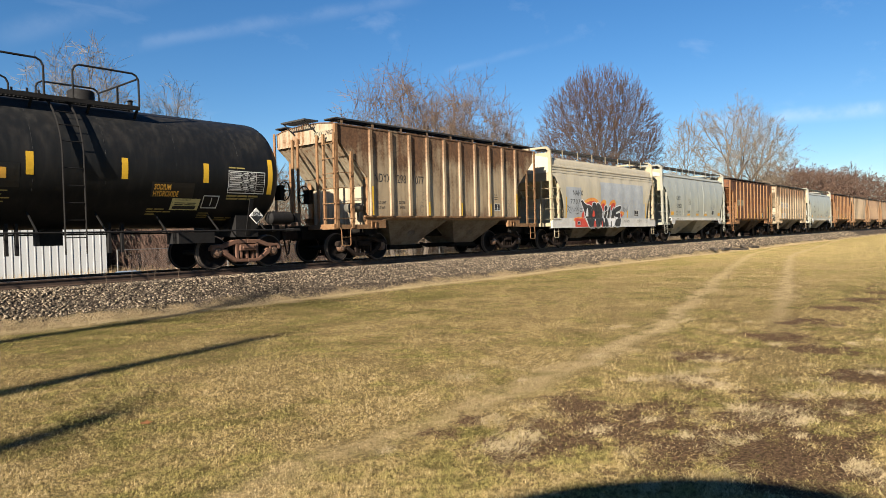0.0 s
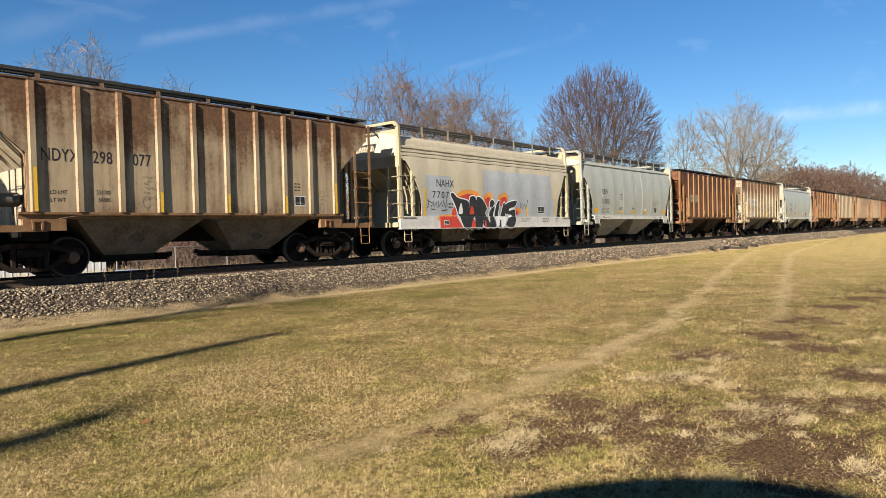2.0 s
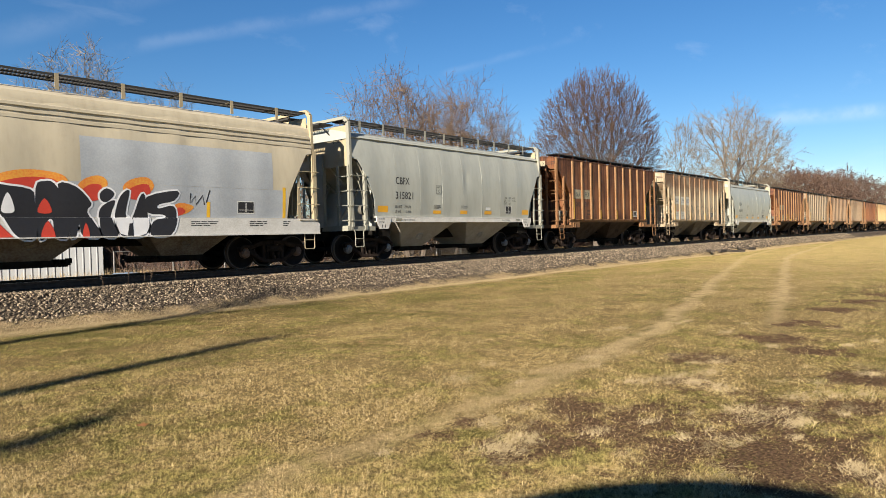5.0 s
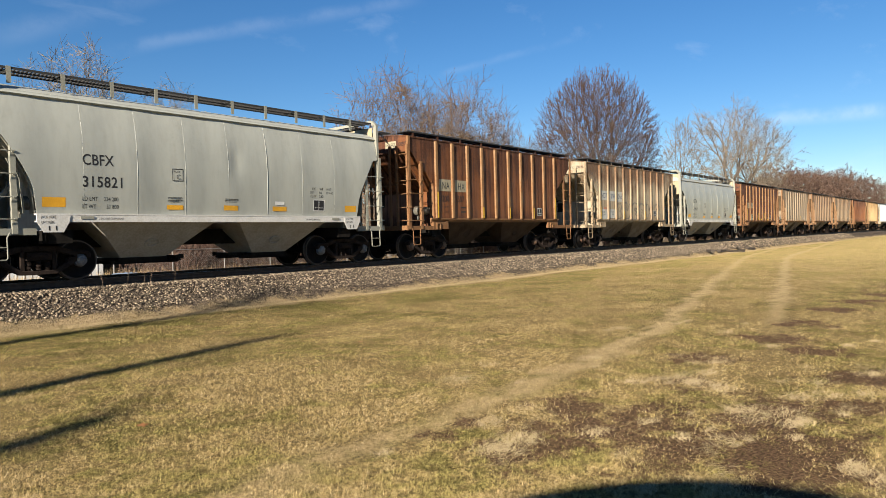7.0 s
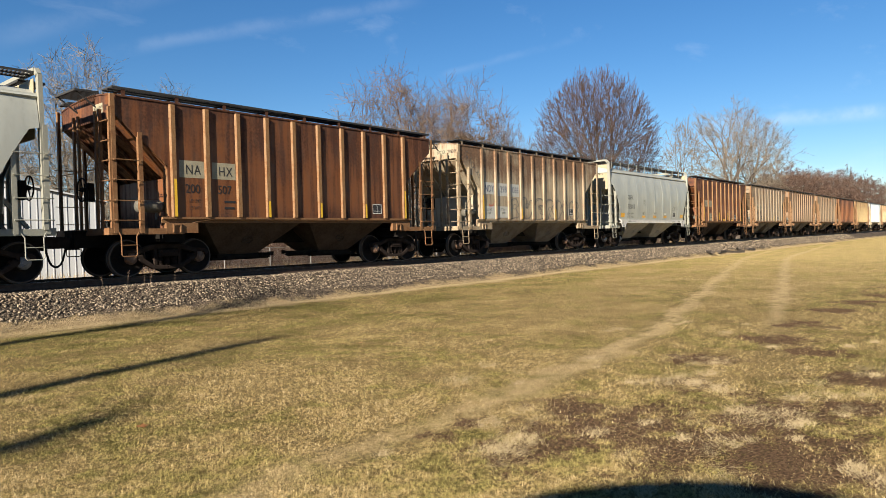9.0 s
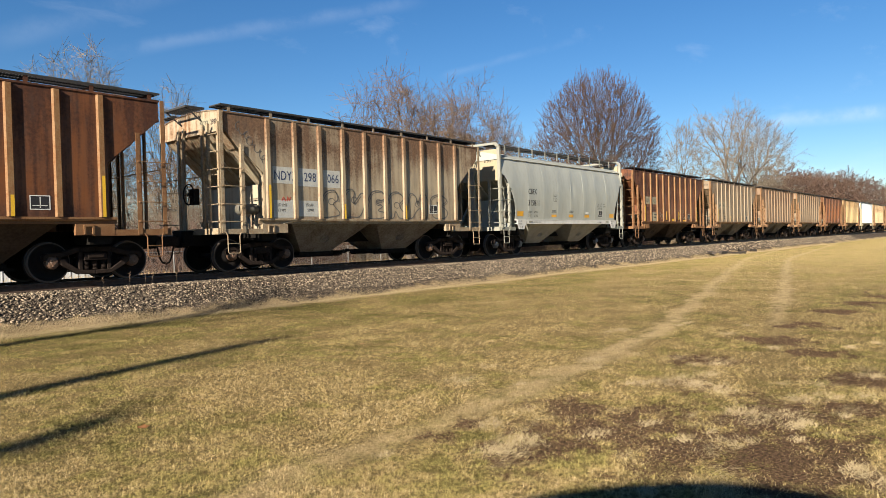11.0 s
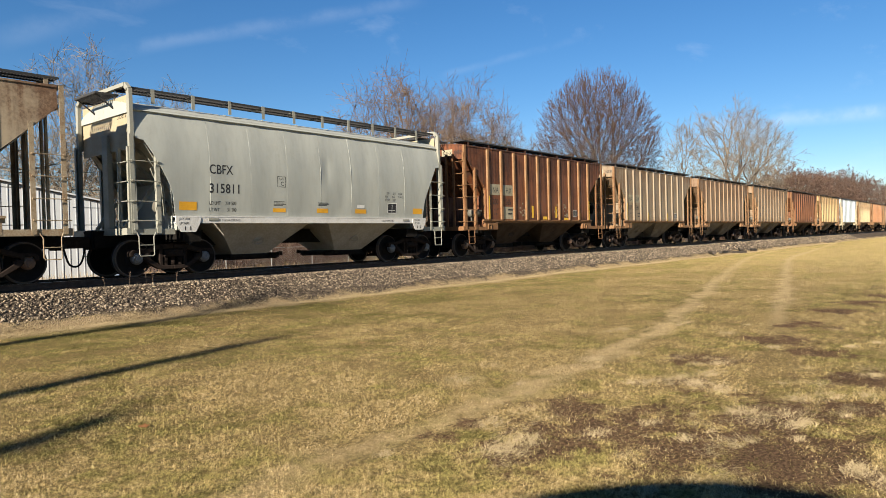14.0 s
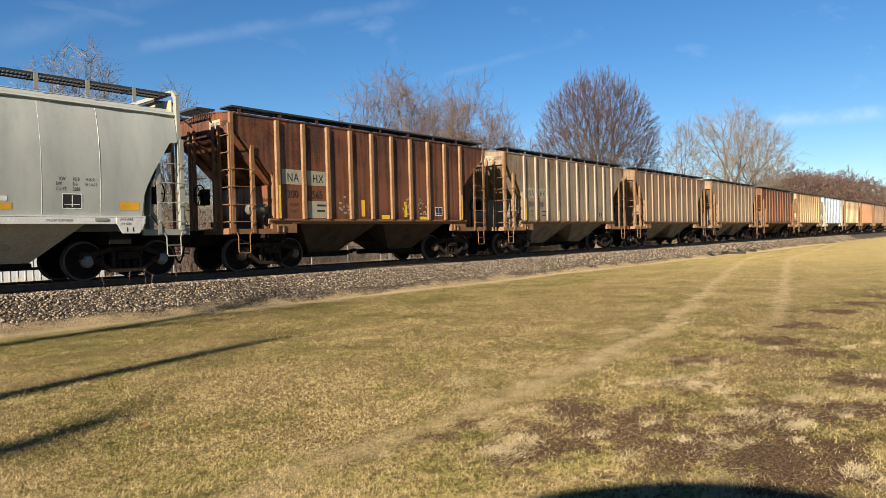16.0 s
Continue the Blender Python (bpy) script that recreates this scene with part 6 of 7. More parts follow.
def shed():
    t = thing("shed", "white metal shed with ribbed sheet gable wall", "building", at=pose(14.2, 33.4, 0.1, 0, 0, 161.0))
    # local x runs along the gable wall from its lit corner, local y out of it
    long, eave, rise = 20.0, 3.65, 0.23
    top = lambda x: eave + rise * min(x, long - x)

    def wall(bm):
        x = 0.0
        prof = []
        while x < long - 0.3:
            prof += [(x, 0.0), (x + 0.22, 0.0), (x + 0.235, 0.03), (x + 0.27, 0.03), (x + 0.285, 0.0)]
            x += 0.30
        lo = [bm.verts.new((a, b, 0.0)) for a, b in prof]
        hi = [bm.verts.new((a, b, top(a))) for a, b in prof]
        for i in range(len(prof) - 1):
            bm.faces.new((lo[i], lo[i + 1], hi[i + 1], hi[i]))

    def body(bm):
        a = [bm.verts.new((x, -0.02, z)) for x, z in ((0, 0), (long, 0), (long, eave), (long / 2, top(long / 2)), (0, eave))]
        b = [bm.verts.new((v.co.x, -18.0, v.co.z)) for v in a]
        bm.faces.new(a)
        bm.faces.new(b[::-1])
        for i in range(5):
            bm.faces.new((a[i], b[i], b[(i + 1) % 5], a[(i + 1) % 5]))

    def roof(bm, side):
        x0, x1 = (-0.25, long / 2) if side < 0 else (long + 0.25, long / 2)
        z0 = eave - rise * 0.25 + 0.02
        z1 = top(long / 2) + 0.02
        q = [(x0, 0.25, z0), (x1, 0.25, z1), (x1, -18.2, z1), (x0, -18.2, z0)]
        slab(bm, q, 0.07 if side > 0 else -0.07)

    piece("wall", "shed_wall", wall, SHED_WHITE, t)
    piece("body", "shed_body", body, SHED_WHITE, t)
    for side in (-1, 1):
        piece("roof", f"shed_roof{side}", lambda bm, side=side: roof(bm, side), SHED_WHITE, t)


shed()

# ---- markings on the cars ----
SHEET = flat_side(1.531)
RIB_FACE = flat_side(1.588)


def bars(car, x0, z0, rows, material, yfun, high=0.022, gap=0.018):
    """Small print that cannot be read: plain bars; rows give the lengths, top first."""
    z = z0
    for row in rows:
        x = x0
        for length in row:
            decal("small_print", x, x + length, z, z + high, yfun, material, car)
            x += length + 0.03
        z -= high + gap


def data_box(car, x, z, w, h, yfun):
    """The black test panel with white rules."""
    p = decal("test_panel", x, x + w, z, z + h, yfun, INK, car, label="black test panel with white border")
    for a, b, c, d in ((x - 0.02, x + w + 0.02, z + h, z + h + 0.018), (x - 0.02, x + w + 0.02, z - 0.018, z), (x - 0.02, x, z, z + h), (x + w, x + w + 0.02, z, z + h),
                       (x + w * 0.48, x + w * 0.53, z + 0.02, z + h - 0.02), (x + 0.03, x + w - 0.03, z + h * 0.24, z + h * 0.28)):
        decal("rule", a, b, c, d, yfun, WHITE, p, lift=0.002)


def rib_tape(car, idx, z0, z1):
    for i, (a, b) in zip(idx, [(z0, z1)] * len(idx)):
        tall = (2.40 - 1.47) if i in (0, 9) else (b - a)
        decal("reflective_strip", RIB_X[i] + 0.0 - 0.02, RIB_X[i] + 0.05, a, a + tall, RIB_FACE, YELLOW, car, label="yellow reflective strip")


# rust-streaked beige car
for word, x, w in (("NDYX", -3.99, 0.66), ("298", -2.93, 0.47), ("077", -2.03, 0.47)):
    lettering(word, 0.29, x, 2.56, SHEET, INK, CAR_N, squeeze=0.66 if len(word) == 4 else 0.72, spacing=1.05)
for word, x, z in (("LD LMT", -3.83, 1.84), ("231700", -2.87, 1.86), ("LT WT", -3.83, 1.67), ("54300", -2.83, 1.69)):
    lettering(word, 0.095, x, z, SHEET, INK, CAR_N, squeeze=0.8)
rib_tape(CAR_N, (0, 3, 5, 7, 9), 1.47, 1.95)
data_box(CAR_N, 2.64, 1.70, 0.34, 0.25, SHEET)
bars(CAR_N, 2.62, 2.30, ((0.08, 0.1), (0.09, 0.1), (0.1, 0.08)), INK, SHEET, 0.03, 0.06)

# cream car
CREAM_SKIN = lambda z, x=0.0: 1.6005 if z < 1.402 else CREAM_SIDE(z) + seam_wave(x)
CREAM_OVER = lambda z, x=0.0: CREAM_SIDE(z) + seam_wave(x) + 0.003
GREY_SKIN = lambda z, x=0.0: GREY_SIDE(z) + seam_wave(x)


def spray(outline, material, car, lift, name="graffiti", label=""):
    """A painted patch, bent to the side of the cream car. outline: x, z."""
    bm = bmesh.new()
    f = bm.faces.new([bm.verts.new((x, 0, z)) for x, z in outline])
    for z in (1.398, 1.406, 1.5, 1.65, 1.85, 2.1):
        bmesh.ops.bisect_plane(bm, geom=bm.verts[:] + bm.edges[:] + bm.faces[:], plane_co=(0, 0, z), plane_no=(0, 0, 1))
    for i in range(-30, 20):
        bmesh.ops.bisect_plane(bm, geom=bm.verts[:] + bm.edges[:] + bm.faces[:], plane_co=(i * 0.15, 0, 0), plane_no=(1, 0, 0))
    bmesh.ops.triangulate(bm, faces=bm.faces[:])
    for v in bm.verts:
        v.co.y = -(CREAM_SKIN(v.co.z, v.co.x) + lift)
    bmesh.ops.recalc_face_normals(bm, faces=bm.faces[:])
    me = bpy.data.meshes.new(name)
    bm.to_mesh(me)
    bm.free()
    me.materials.append(material)
    o = new(name, me)
    o.parent = car
    return tagged(o, label) if label else o


def smooth_loop(points, cuts=4):
    """Rounds a closed outline (Catmull-Rom)."""
    out = []
    n = len(points)
    for i in range(n):
        p0, p1, p2, p3 = (Vector(points[(i + k) % n]) for k in (-1, 0, 1, 2))
        for c in range(cuts):
            t = c / cuts
            v = 0.5 * (2 * p1 + (p2 - p0) * t + (2 * p0 - 5 * p1 + 4 * p2 - p3) * t * t + (3 * p1 - p0 - 3 * p2 + p3) * t ** 3)
            out.append((v.x, v.y))
    return out


def grown(points, d):
    """An outline pushed outwards by d."""
    n = len(points)
    area = sum(points[i][0] * points[(i + 1) % n][1] - points[(i + 1) % n][0] * points[i][1] for i in range(n))
    s = 1 if area > 0 else -1
    out = []
    for i in range(n):
        t = (Vector(points[(i + 1) % n]) - Vector(points[i - 1])).normalized()
        out.append((points[i][0] + s * t.y * d, points[i][1] - s * t.x * d))
    return out


def ribbon(points, width, yfun, material, parent, name="painted_line", lift=0.004):
    """A painted stroke on a side."""
    bm = bmesh.new()
    prev = None
    for i, p in enumerate(points):
        t = (Vector(points[min(i + 1, len(points) - 1)]) - Vector(points[max(i - 1, 0)])).normalized() * width / 2
        pair = [bm.verts.new((p[0] + k * -t.y, -(yfun(p[1], p[0]) + lift), p[1] + k * t.x)) for k in (-1, 1)]
        if prev:
            bm.faces.new((prev[0], pair[0], pair[1], prev[1]))
        prev = pair
    bmesh.ops.recalc_face_normals(bm, faces=bm.faces[:])
    me = bpy.data.meshes.new(name)
    bm.to_mesh(me)
    bm.free()
    me.materials.append(material)
    o = new(name, me)
    o.parent = parent
    return o


def paint_cream_car(car):
    for x0, x1, z0, z1 in ((-4.42, -2.98, 1.41, 2.86), (-0.98, 4.10, 2.20, 3.22), (-2.975, 4.56, 1.41, 2.195)):
        decal("cover_patch", x0, x1, z0, z1, CREAM_SKIN, PRIMER, car, 0.002, "dull grey cover paint")
    at = lambda u, v: (-3.57 + u * 0.00770, 0.94 + (318 - v) * 0.00565)
    halo = (((105, 105), (150, 70), (215, 58), (285, 72), (300, 110), (250, 140), (160, 135)), ((325, 120), (345, 85), (385, 68), (410, 90), (400, 130), (350, 150)),
            ((455, 110), (480, 78), (530, 66), (552, 100), (530, 135), (470, 140)), ((610, 190), (640, 170), (685, 185), (660, 215), (620, 225)))
    core = (((120, 122), (165, 95), (230, 85), (275, 100), (270, 140), (170, 150)), ((335, 135), (362, 105), (392, 108), (390, 160), (350, 170)),
            ((470, 125), (500, 100), (535, 98), (535, 150), (480, 160)), ((608, 200), (640, 190), (655, 210), (620, 230)), ((85, 205), (105, 175), (118, 225), (88, 230)))
    for p in halo:
        spray(smooth_loop([at(*q) for q in p]), SPRAY_ORANGE, car, 0.004, label="orange spray paint")
    for p in core:
        spray(smooth_loop([at(*q) for q in p]), SPRAY_RED, car, 0.005, label="red spray paint")
    spray([at(-10, 236), at(112, 236), at(160, 310), at(-10, 312)], SPRAY_RED, car, 0.004, label="red spray paint")
    spray(smooth_loop([at(-22, 240), at(30, 228), at(100, 232), at(120, 262), at(60, 268), at(-20, 262)]), SPRAY_ORANGE, car, 0.0035, label="orange spray paint")
    data_box(car, -3.42, 1.10, 0.24, 0.14, flat_side(1.608))
    glyphs = (((72, 96), (92, 84), (128, 116), (205, 132), (216, 180), (216, 309), (170, 309), (138, 238), (108, 165)),
              ((218, 128), (240, 100), (266, 108), (290, 180), (300, 309), (262, 309), (258, 250), (244, 250), (240, 309), (220, 309)),
              ((274, 108), (322, 116), (364, 180), (352, 215), (388, 309), (336, 309), (326, 262), (318, 309), (302, 309), (292, 200)),
              ((394, 190), (432, 166), (418, 235), (436, 309), (392, 309), (384, 235)),
              ((388, 140), (408, 118), (430, 140), (410, 172), (392, 168)),
              ((446, 150), (474, 124), (462, 220), (482, 236), (506, 150), (522, 142), (532, 250), (520, 309), (446, 309), (430, 235)),
              ((528, 148), (628, 118), (618, 160), (568, 178), (566, 196), (614, 184), (624, 240), (602, 309), (536, 309), (546, 250), (586, 236), (580, 222), (532, 214)))
    for g in glyphs:
        line = smooth_loop([at(*q) for q in g], 3)
        spray(grown(line, 0.042), SPRAY_WHITE, car, 0.006, label="white graffiti outline")
    for i, g in enumerate(glyphs):
        line = smooth_loop([at(*q) for q in g], 3)
        spray(line, SPRAY_BLACK, car, 0.007 + 0.0003 * i, label="black graffiti lettering shape")
    for u, v, du, dv, m in ((150, 180, 16, 34, SPRAY_WHITE), (240, 190, 18, 26, SPRAY_RED), (245, 280, 18, 30, SPRAY_RED), (345, 285, 10, 28, SPRAY_RED), (470, 240, 12, 16, SPRAY_WHITE)):
        spray(smooth_loop([at(u - du, v + dv), at(u, v - dv), at(u + du, v + dv)]), m, car, 0.0105)
    lettering("NAHX", 0.28, -3.84, 2.47, CREAM_OVER, SPRAY_BLACK, car, squeeze=0.92)
    lettering("7707", 0.25, -4.05, 2.06, CREAM_OVER, SPRAY_BLACK, car, squeeze=1.15, spacing=1.25)
    for path in (((-4.30, 2.02), (-4.22, 1.78), (-4.32, 1.70)), ((-4.28, 1.96), (-4.0, 1.86), (-4.12, 1.72)), ((-4.0, 1.95), (-3.95, 1.72), (-3.82, 1.92), (-3.78, 1.70)),
                 ((-3.72, 1.95), (-3.70, 1.72), (-3.55, 1.90), (-3.45, 1.74)), ((-3.45, 1.98), (-3.3, 1.72)), ((-3.25, 2.02), (-3.22, 1.74)), ((-4.1, 1.66), (-3.4, 1.60), (-3.2, 1.66)),
                 ((1.62, 2.02), (1.60, 1.78), (1.75, 1.96), (1.76, 1.74), (1.95, 1.98), (2.0, 1.74)), ((2.15, 2.12), (2.05, 1.80))):
        ribbon(path, 0.03, CREAM_OVER, SPRAY_BLACK, car, "scribble", 0.003)
    for x, z0, z1 in ((-4.45, 1.42, 2.40), (4.42, 1.42, 2.28), (2.06, 1.42, 1.82)):
        decal("reflective_strip", x, x + 0.10, z0, z1, CREAM_SKIN, YELLOW, car, 0.004, "yellow reflective strip")
    data_box(car, 2.98, 1.55, 0.48, 0.29, CREAM_OVER)
    bars(car, 1.6, 1.30, ((0.25, 0.15, 0.3), (0.1, 0.35, 0.2), (0.3, 0.2)), INK, CREAM_SKIN, 0.02, 0.03)
    bars(car, 3.3, 1.30, ((0.2, 0.15, 0.15), (0.15, 0.25, 0.1), (0.3, 0.1)), INK, CREAM_SKIN, 0.025, 0.03)
    bars(car, 4.4, 1.30, ((0.12, 0.1), (0.2,), (0.15,)), INK, CREAM_SKIN, 0.025, 0.03)
    bars(car, -3.12, 1.82, ((0.06, 0.06, 0.05), (0.06, 0.05, 0.05)), INK, CREAM_OVER, 0.06, 0.06)


paint_cream_car(CAR_H)


def mark_grey_car(car, number, load, light):
    lettering("CBFX", 0.25, -3.66, 2.58, GREY_SKIN, INK, car, squeeze=0.82, spacing=1.02, bold=0.003)
    lettering(number, 0.25, -3.67, 2.09, GREY_SKIN, INK, car, squeeze=0.86, spacing=1.08, bold=0.004)
    for word, x, z in (("LD LMT", -3.67, 1.78), (load, -3.20, 1.78), ("LT WT", -3.67, 1.61), (light, -3.14, 1.61)):
        lettering(word, 0.095, x, z, GREY_SKIN, INK, car, squeeze=0.76)
    for a, b, c, d in ((-1.56, -1.28, 2.60, 2.615), (-1.56, -1.28, 2.315, 2.33), (-1.56, -1.545, 2.33, 2.60), (-1.295, -1.28, 2.33, 2.60)):
        decal("plate_outline", a, b, c, d, GREY_SKIN, INK, car)
    lettering("PLATE", 0.05, -1.51, 2.52, GREY_SKIN, INK, car, squeeze=0.8)
    lettering("C", 0.12, -1.46, 2.36, GREY_SKIN, INK, car)
    for x0, x1, z0, z1 in ((-4.48, -4.01, 1.63, 1.84), (-1.70, -1.28, 1.61, 1.72), (-0.15, 0.28, 1.61, 1.74), (1.38, 1.86, 1.61, 1.74), (4.06, 4.52, 1.62, 1.81)):
        decal("reflective_panel", x0, x1, z0, z1, GREY_SKIN, AMBER, car, label="amber reflective panel")
    for word, x, z in (("XW", 2.76, 2.25), ("10-8", 3.04, 2.25), ("H 8-9", 3.31, 2.25), ("EW", 2.70, 2.14), ("8-6", 3.04, 2.14), ("H 14-11", 3.30, 2.14), ("CU FT", 2.70, 2.03), ("3282", 3.04, 2.03)):
        lettering(word, 0.08, x, z, GREY_SKIN, INK, car, squeeze=0.72)
    data_box(car, 2.84, 1.65, 0.38, 0.30, GREY_SKIN)
    bars(car, -1.68, 1.90, ((0.36,), (0.34,), (0.4,), (0.3,)), INK, GREY_SKIN, 0.014, 0.022)
    bars(car, -0.12, 1.90, ((0.4,), (0.42,), (0.35,)), INK, GREY_SKIN, 0.014, 0.022)
    decal("white_card", 1.46, 1.78, 1.78, 1.88, GREY_SKIN, WHITE, car)
    sill = flat_side(1.636)
    lettering("2 INCH HF COMP SHOES", 0.055, -3.35, 1.35, sill, INK, car, squeeze=0.66)
    lettering("2 INCH HF COMP SHOES", 0.055, 2.45, 1.35, sill, INK, car, squeeze=0.66)
    pad = flat_side(1.6505)
    for x in (-4.54, 4.02):
        lettering("JACK HERE", 0.06, x, 1.38, pad, INK, car, squeeze=0.72)
        lettering("LIFT HERE", 0.06, x, 1.27, pad, INK, car, squeeze=0.72)
        for dx in (0.14, 0.28):
            decal("arrow", x + dx, x + dx + 0.03, 1.12, 1.22, pad, INK, car)


mark_grey_car(CAR_D, "315821", "234 200", "51 800")
mark_grey_car(CAR_K, "315811", "234 500", "51 500")


def mark_brown_car(car, tail, patched):
    if patched:
        for x0, x1 in ((-3.98, -3.30), (-3.08, -2.39)):
            decal("name_patch", x0, x1, 2.44, 2.87, SHEET, GHOST, car, label="pale beige patch under the marks")
            decal("number_patch", x0, x1, 1.48, 1.98, SHEET, GHOST, car, 0.002) if x0 > -3.5 and tail == "565" else None
    up = lambda z, x=0.0: 1.534
    lettering("NA", 0.25, -3.82, 2.53, up, INK, car, squeeze=0.80, spacing=1.15)
    lettering("HX", 0.25, -2.90, 2.53, up, INK, car, squeeze=0.80, spacing=1.15)
    for word, x in (("200", -3.84), (tail, -2.94)):
        lettering(word, 0.235, x, 2.06, up, INK, car, squeeze=0.84)
    for word, x, z in (("LD LMT", -3.74, 1.82), ("LT WT", -3.74, 1.64)):
        lettering(word, 0.085, x, z, up, INK, car, squeeze=0.8)
    bars(car, -2.75, 1.83, ((0.34,), (0.3,)), INK, up, 0.055, 0.11)
    data_box(car, 2.66, 1.62, 0.36, 0.27, SHEET)


mark_brown_car(CAR_E, "507", True)
rib_tape(CAR_E, (0, 3, 5, 7, 9), 1.46, 1.90)
mark_brown_car(CAR_L, "565", True)
rib_tape(CAR_L, (0, 9), 1.46, 1.95)
for x0, x1, z0, z1 in ((-0.05, 0.32, 1.47, 1.60), (1.80, 2.20, 1.46, 1.56)):
    decal("reflective_strip", x0, x1, z0, z1, SHEET, YELLOW, CAR_L, label="yellow reflective strip")
for x0 in (-0.95, 1.02):
    decal("reflective_strip", x0, x0 + 0.15, 1.54, 2.06, SHEET, YELLOW, CAR_L, label="worn yellow reflective strip")
rnd = random.Random(9)
for cx in (-1.70, 1.15, 1.95):
    for _ in range(16):          # scraped paper squares
        x, z = cx + rnd.uniform(-0.25, 0.25), rnd.uniform(1.6, 2.15)
        decal("paper_scrap", x, x + rnd.uniform(0.05, 0.12), z, z + 0.06, SHEET, GHOST, CAR_L)
mark_brown_car(CAR_M, "581", True)
rib_tape(CAR_M, (0, 3, 6), 1.46, 1.90)
for cx in (-1.05, 0.9, 1.9):
    for _ in range(10):
        x, z = cx + rnd.uniform(-0.2, 0.2), rnd.uniform(1.55, 2.0)
        decal("paper_scrap", x, x + rnd.uniform(0.05, 0.10), z, z + 0.05, SHEET, GHOST, CAR_M)

# old beige car: stencilled marks on pale panels, faint spray lines
for x0, x1, z0, z1 in ((-3.98, -3.30, 2.45, 2.92), (-3.10, -2.38, 2.40, 2.92), (-2.16, -1.50, 2.40, 2.92), (-3.98, -3.30, 1.48, 1.98), (-3.10, -2.38, 1.52, 1.98)):
    decal("cover_patch", x0, x1, z0, z1, SHEET, plain("faded_grey_patch", (0.50, 0.50, 0.46), 0.6, 0.25, 4.0) if x0 < -3.9 and z0 > 2 else bpy.data.materials["faded_grey_patch"], CAR_F, 0.002, "pale grey cover patch")
OVER = lambda z, x=0.0: 1.534
for word, x in (("NDYX", -3.95), ("298", -2.90), ("066", -2.02)):
    lettering(word, 0.27, x, 2.55, OVER, NAVY, CAR_F, squeeze=0.76 if len(word) == 4 else 0.80, spacing=1.05)
for word, x, z in (("LD LMT", -3.84, 1.80), ("232100", -2.86, 1.82), ("LT WT", -3.84, 1.65), ("53900", -2.80, 1.67)):
    lettering(word, 0.085, x, z, OVER, INK, CAR_F, squeeze=0.8)
rib_tape(CAR_F, (0, 3, 6), 1.46, 1.92)
data_box(CAR_F, 2.66, 1.68, 0.40, 0.28, SHEET)
for path in (((-3.70, 1.96), (-3.64, 2.06), (-3.58, 1.96)), ((-3.52, 1.96), (-3.50, 2.08), (-3.44, 1.97), (-3.40, 2.08))):
    ribbon(path, 0.035, OVER, SPRAY_RED, CAR_F, "red_scribble", 0.004)
FAINT = plain("faint_grey_spray", (0.13, 0.12, 0.11), 0.6, 0.3, 5.0)


def arc_line(cx, cz, rx, rz, a0, a1, n=10):
    return [(cx + rx * math.cos(a0 + (a1 - a0) * i / n), cz + rz * math.sin(a0 + (a1 - a0) * i / n)) for i in range(n + 1)]


LETTER_LOOPS = (
    ((-2.35, 1.56), (-2.15, 2.20), (-1.75, 2.32), (-1.62, 2.05), (-1.80, 1.90), (-1.55, 1.62), (-1.85, 1.52)),
    ((-1.45, 1.58), (-1.30, 2.30), (-0.95, 2.34), (-0.98, 1.95), (-0.62, 2.28), (-0.45, 2.05), (-0.70, 1.56), (-1.05, 1.52)),
    ((-0.42, 1.54), (-0.22, 2.28), (0.28, 2.36), (0.40, 2.12), (0.02, 2.02), (0.30, 1.88), (0.10, 1.74), (0.42, 1.66), (0.30, 1.50)),
    ((0.55, 1.52), (0.62, 2.20), (1.00, 2.38), (1.32, 2.16), (1.10, 1.92), (1.42, 1.56), (1.10, 1.50), (0.92, 1.72), (0.80, 1.50)),
    ((1.50, 1.54), (1.62, 2.30), (1.92, 2.26), (2.02, 1.98), (2.22, 2.34), (2.50, 2.24), (2.52, 1.52), (2.26, 1.50), (2.16, 1.84), (1.92, 1.70), (1.76, 1.52)),
    ((2.78, 1.66), (2.72, 2.18), (3.20, 2.36), (3.60, 2.18), (3.40, 2.02), (3.05, 2.06), (3.62, 1.78), (3.50, 1.52), (3.00, 1.50)))
for loop in LETTER_LOOPS:
    line = smooth_loop(loop, 5)
    ribbon(line + line[:1], 0.034, SHEET, FAINT, CAR_F, "faint_spray_line")
    cx, cz = sum(p[0] for p in loop) / len(loop), sum(p[1] for p in loop) / len(loop)
    ribbon(arc_line(cx, cz + 0.10, 0.13, 0.10, 0.3, 5.4), 0.024, SHEET, FAINT, CAR_F, "faint_spray_line")
    ribbon([(p[0] + 0.05, p[1] - 0.05) for p in line[2:len(line) // 2]], 0.020, SHEET, FAINT, CAR_F, "faint_spray_line")
r = random.Random(4)
for i in range(9):
    x, z = -5.1 + 0.11 * i + r.uniform(-0.05, 0.05), 3.95 - 0.12 * i + r.uniform(-0.05, 0.08)
    ribbon(arc_line(x + 0.1, z, 0.10, 0.12, r.uniform(0, 3), r.uniform(4, 6.5)), 0.018, SHEET, FAINT, CAR_F, "faint_spray_line")

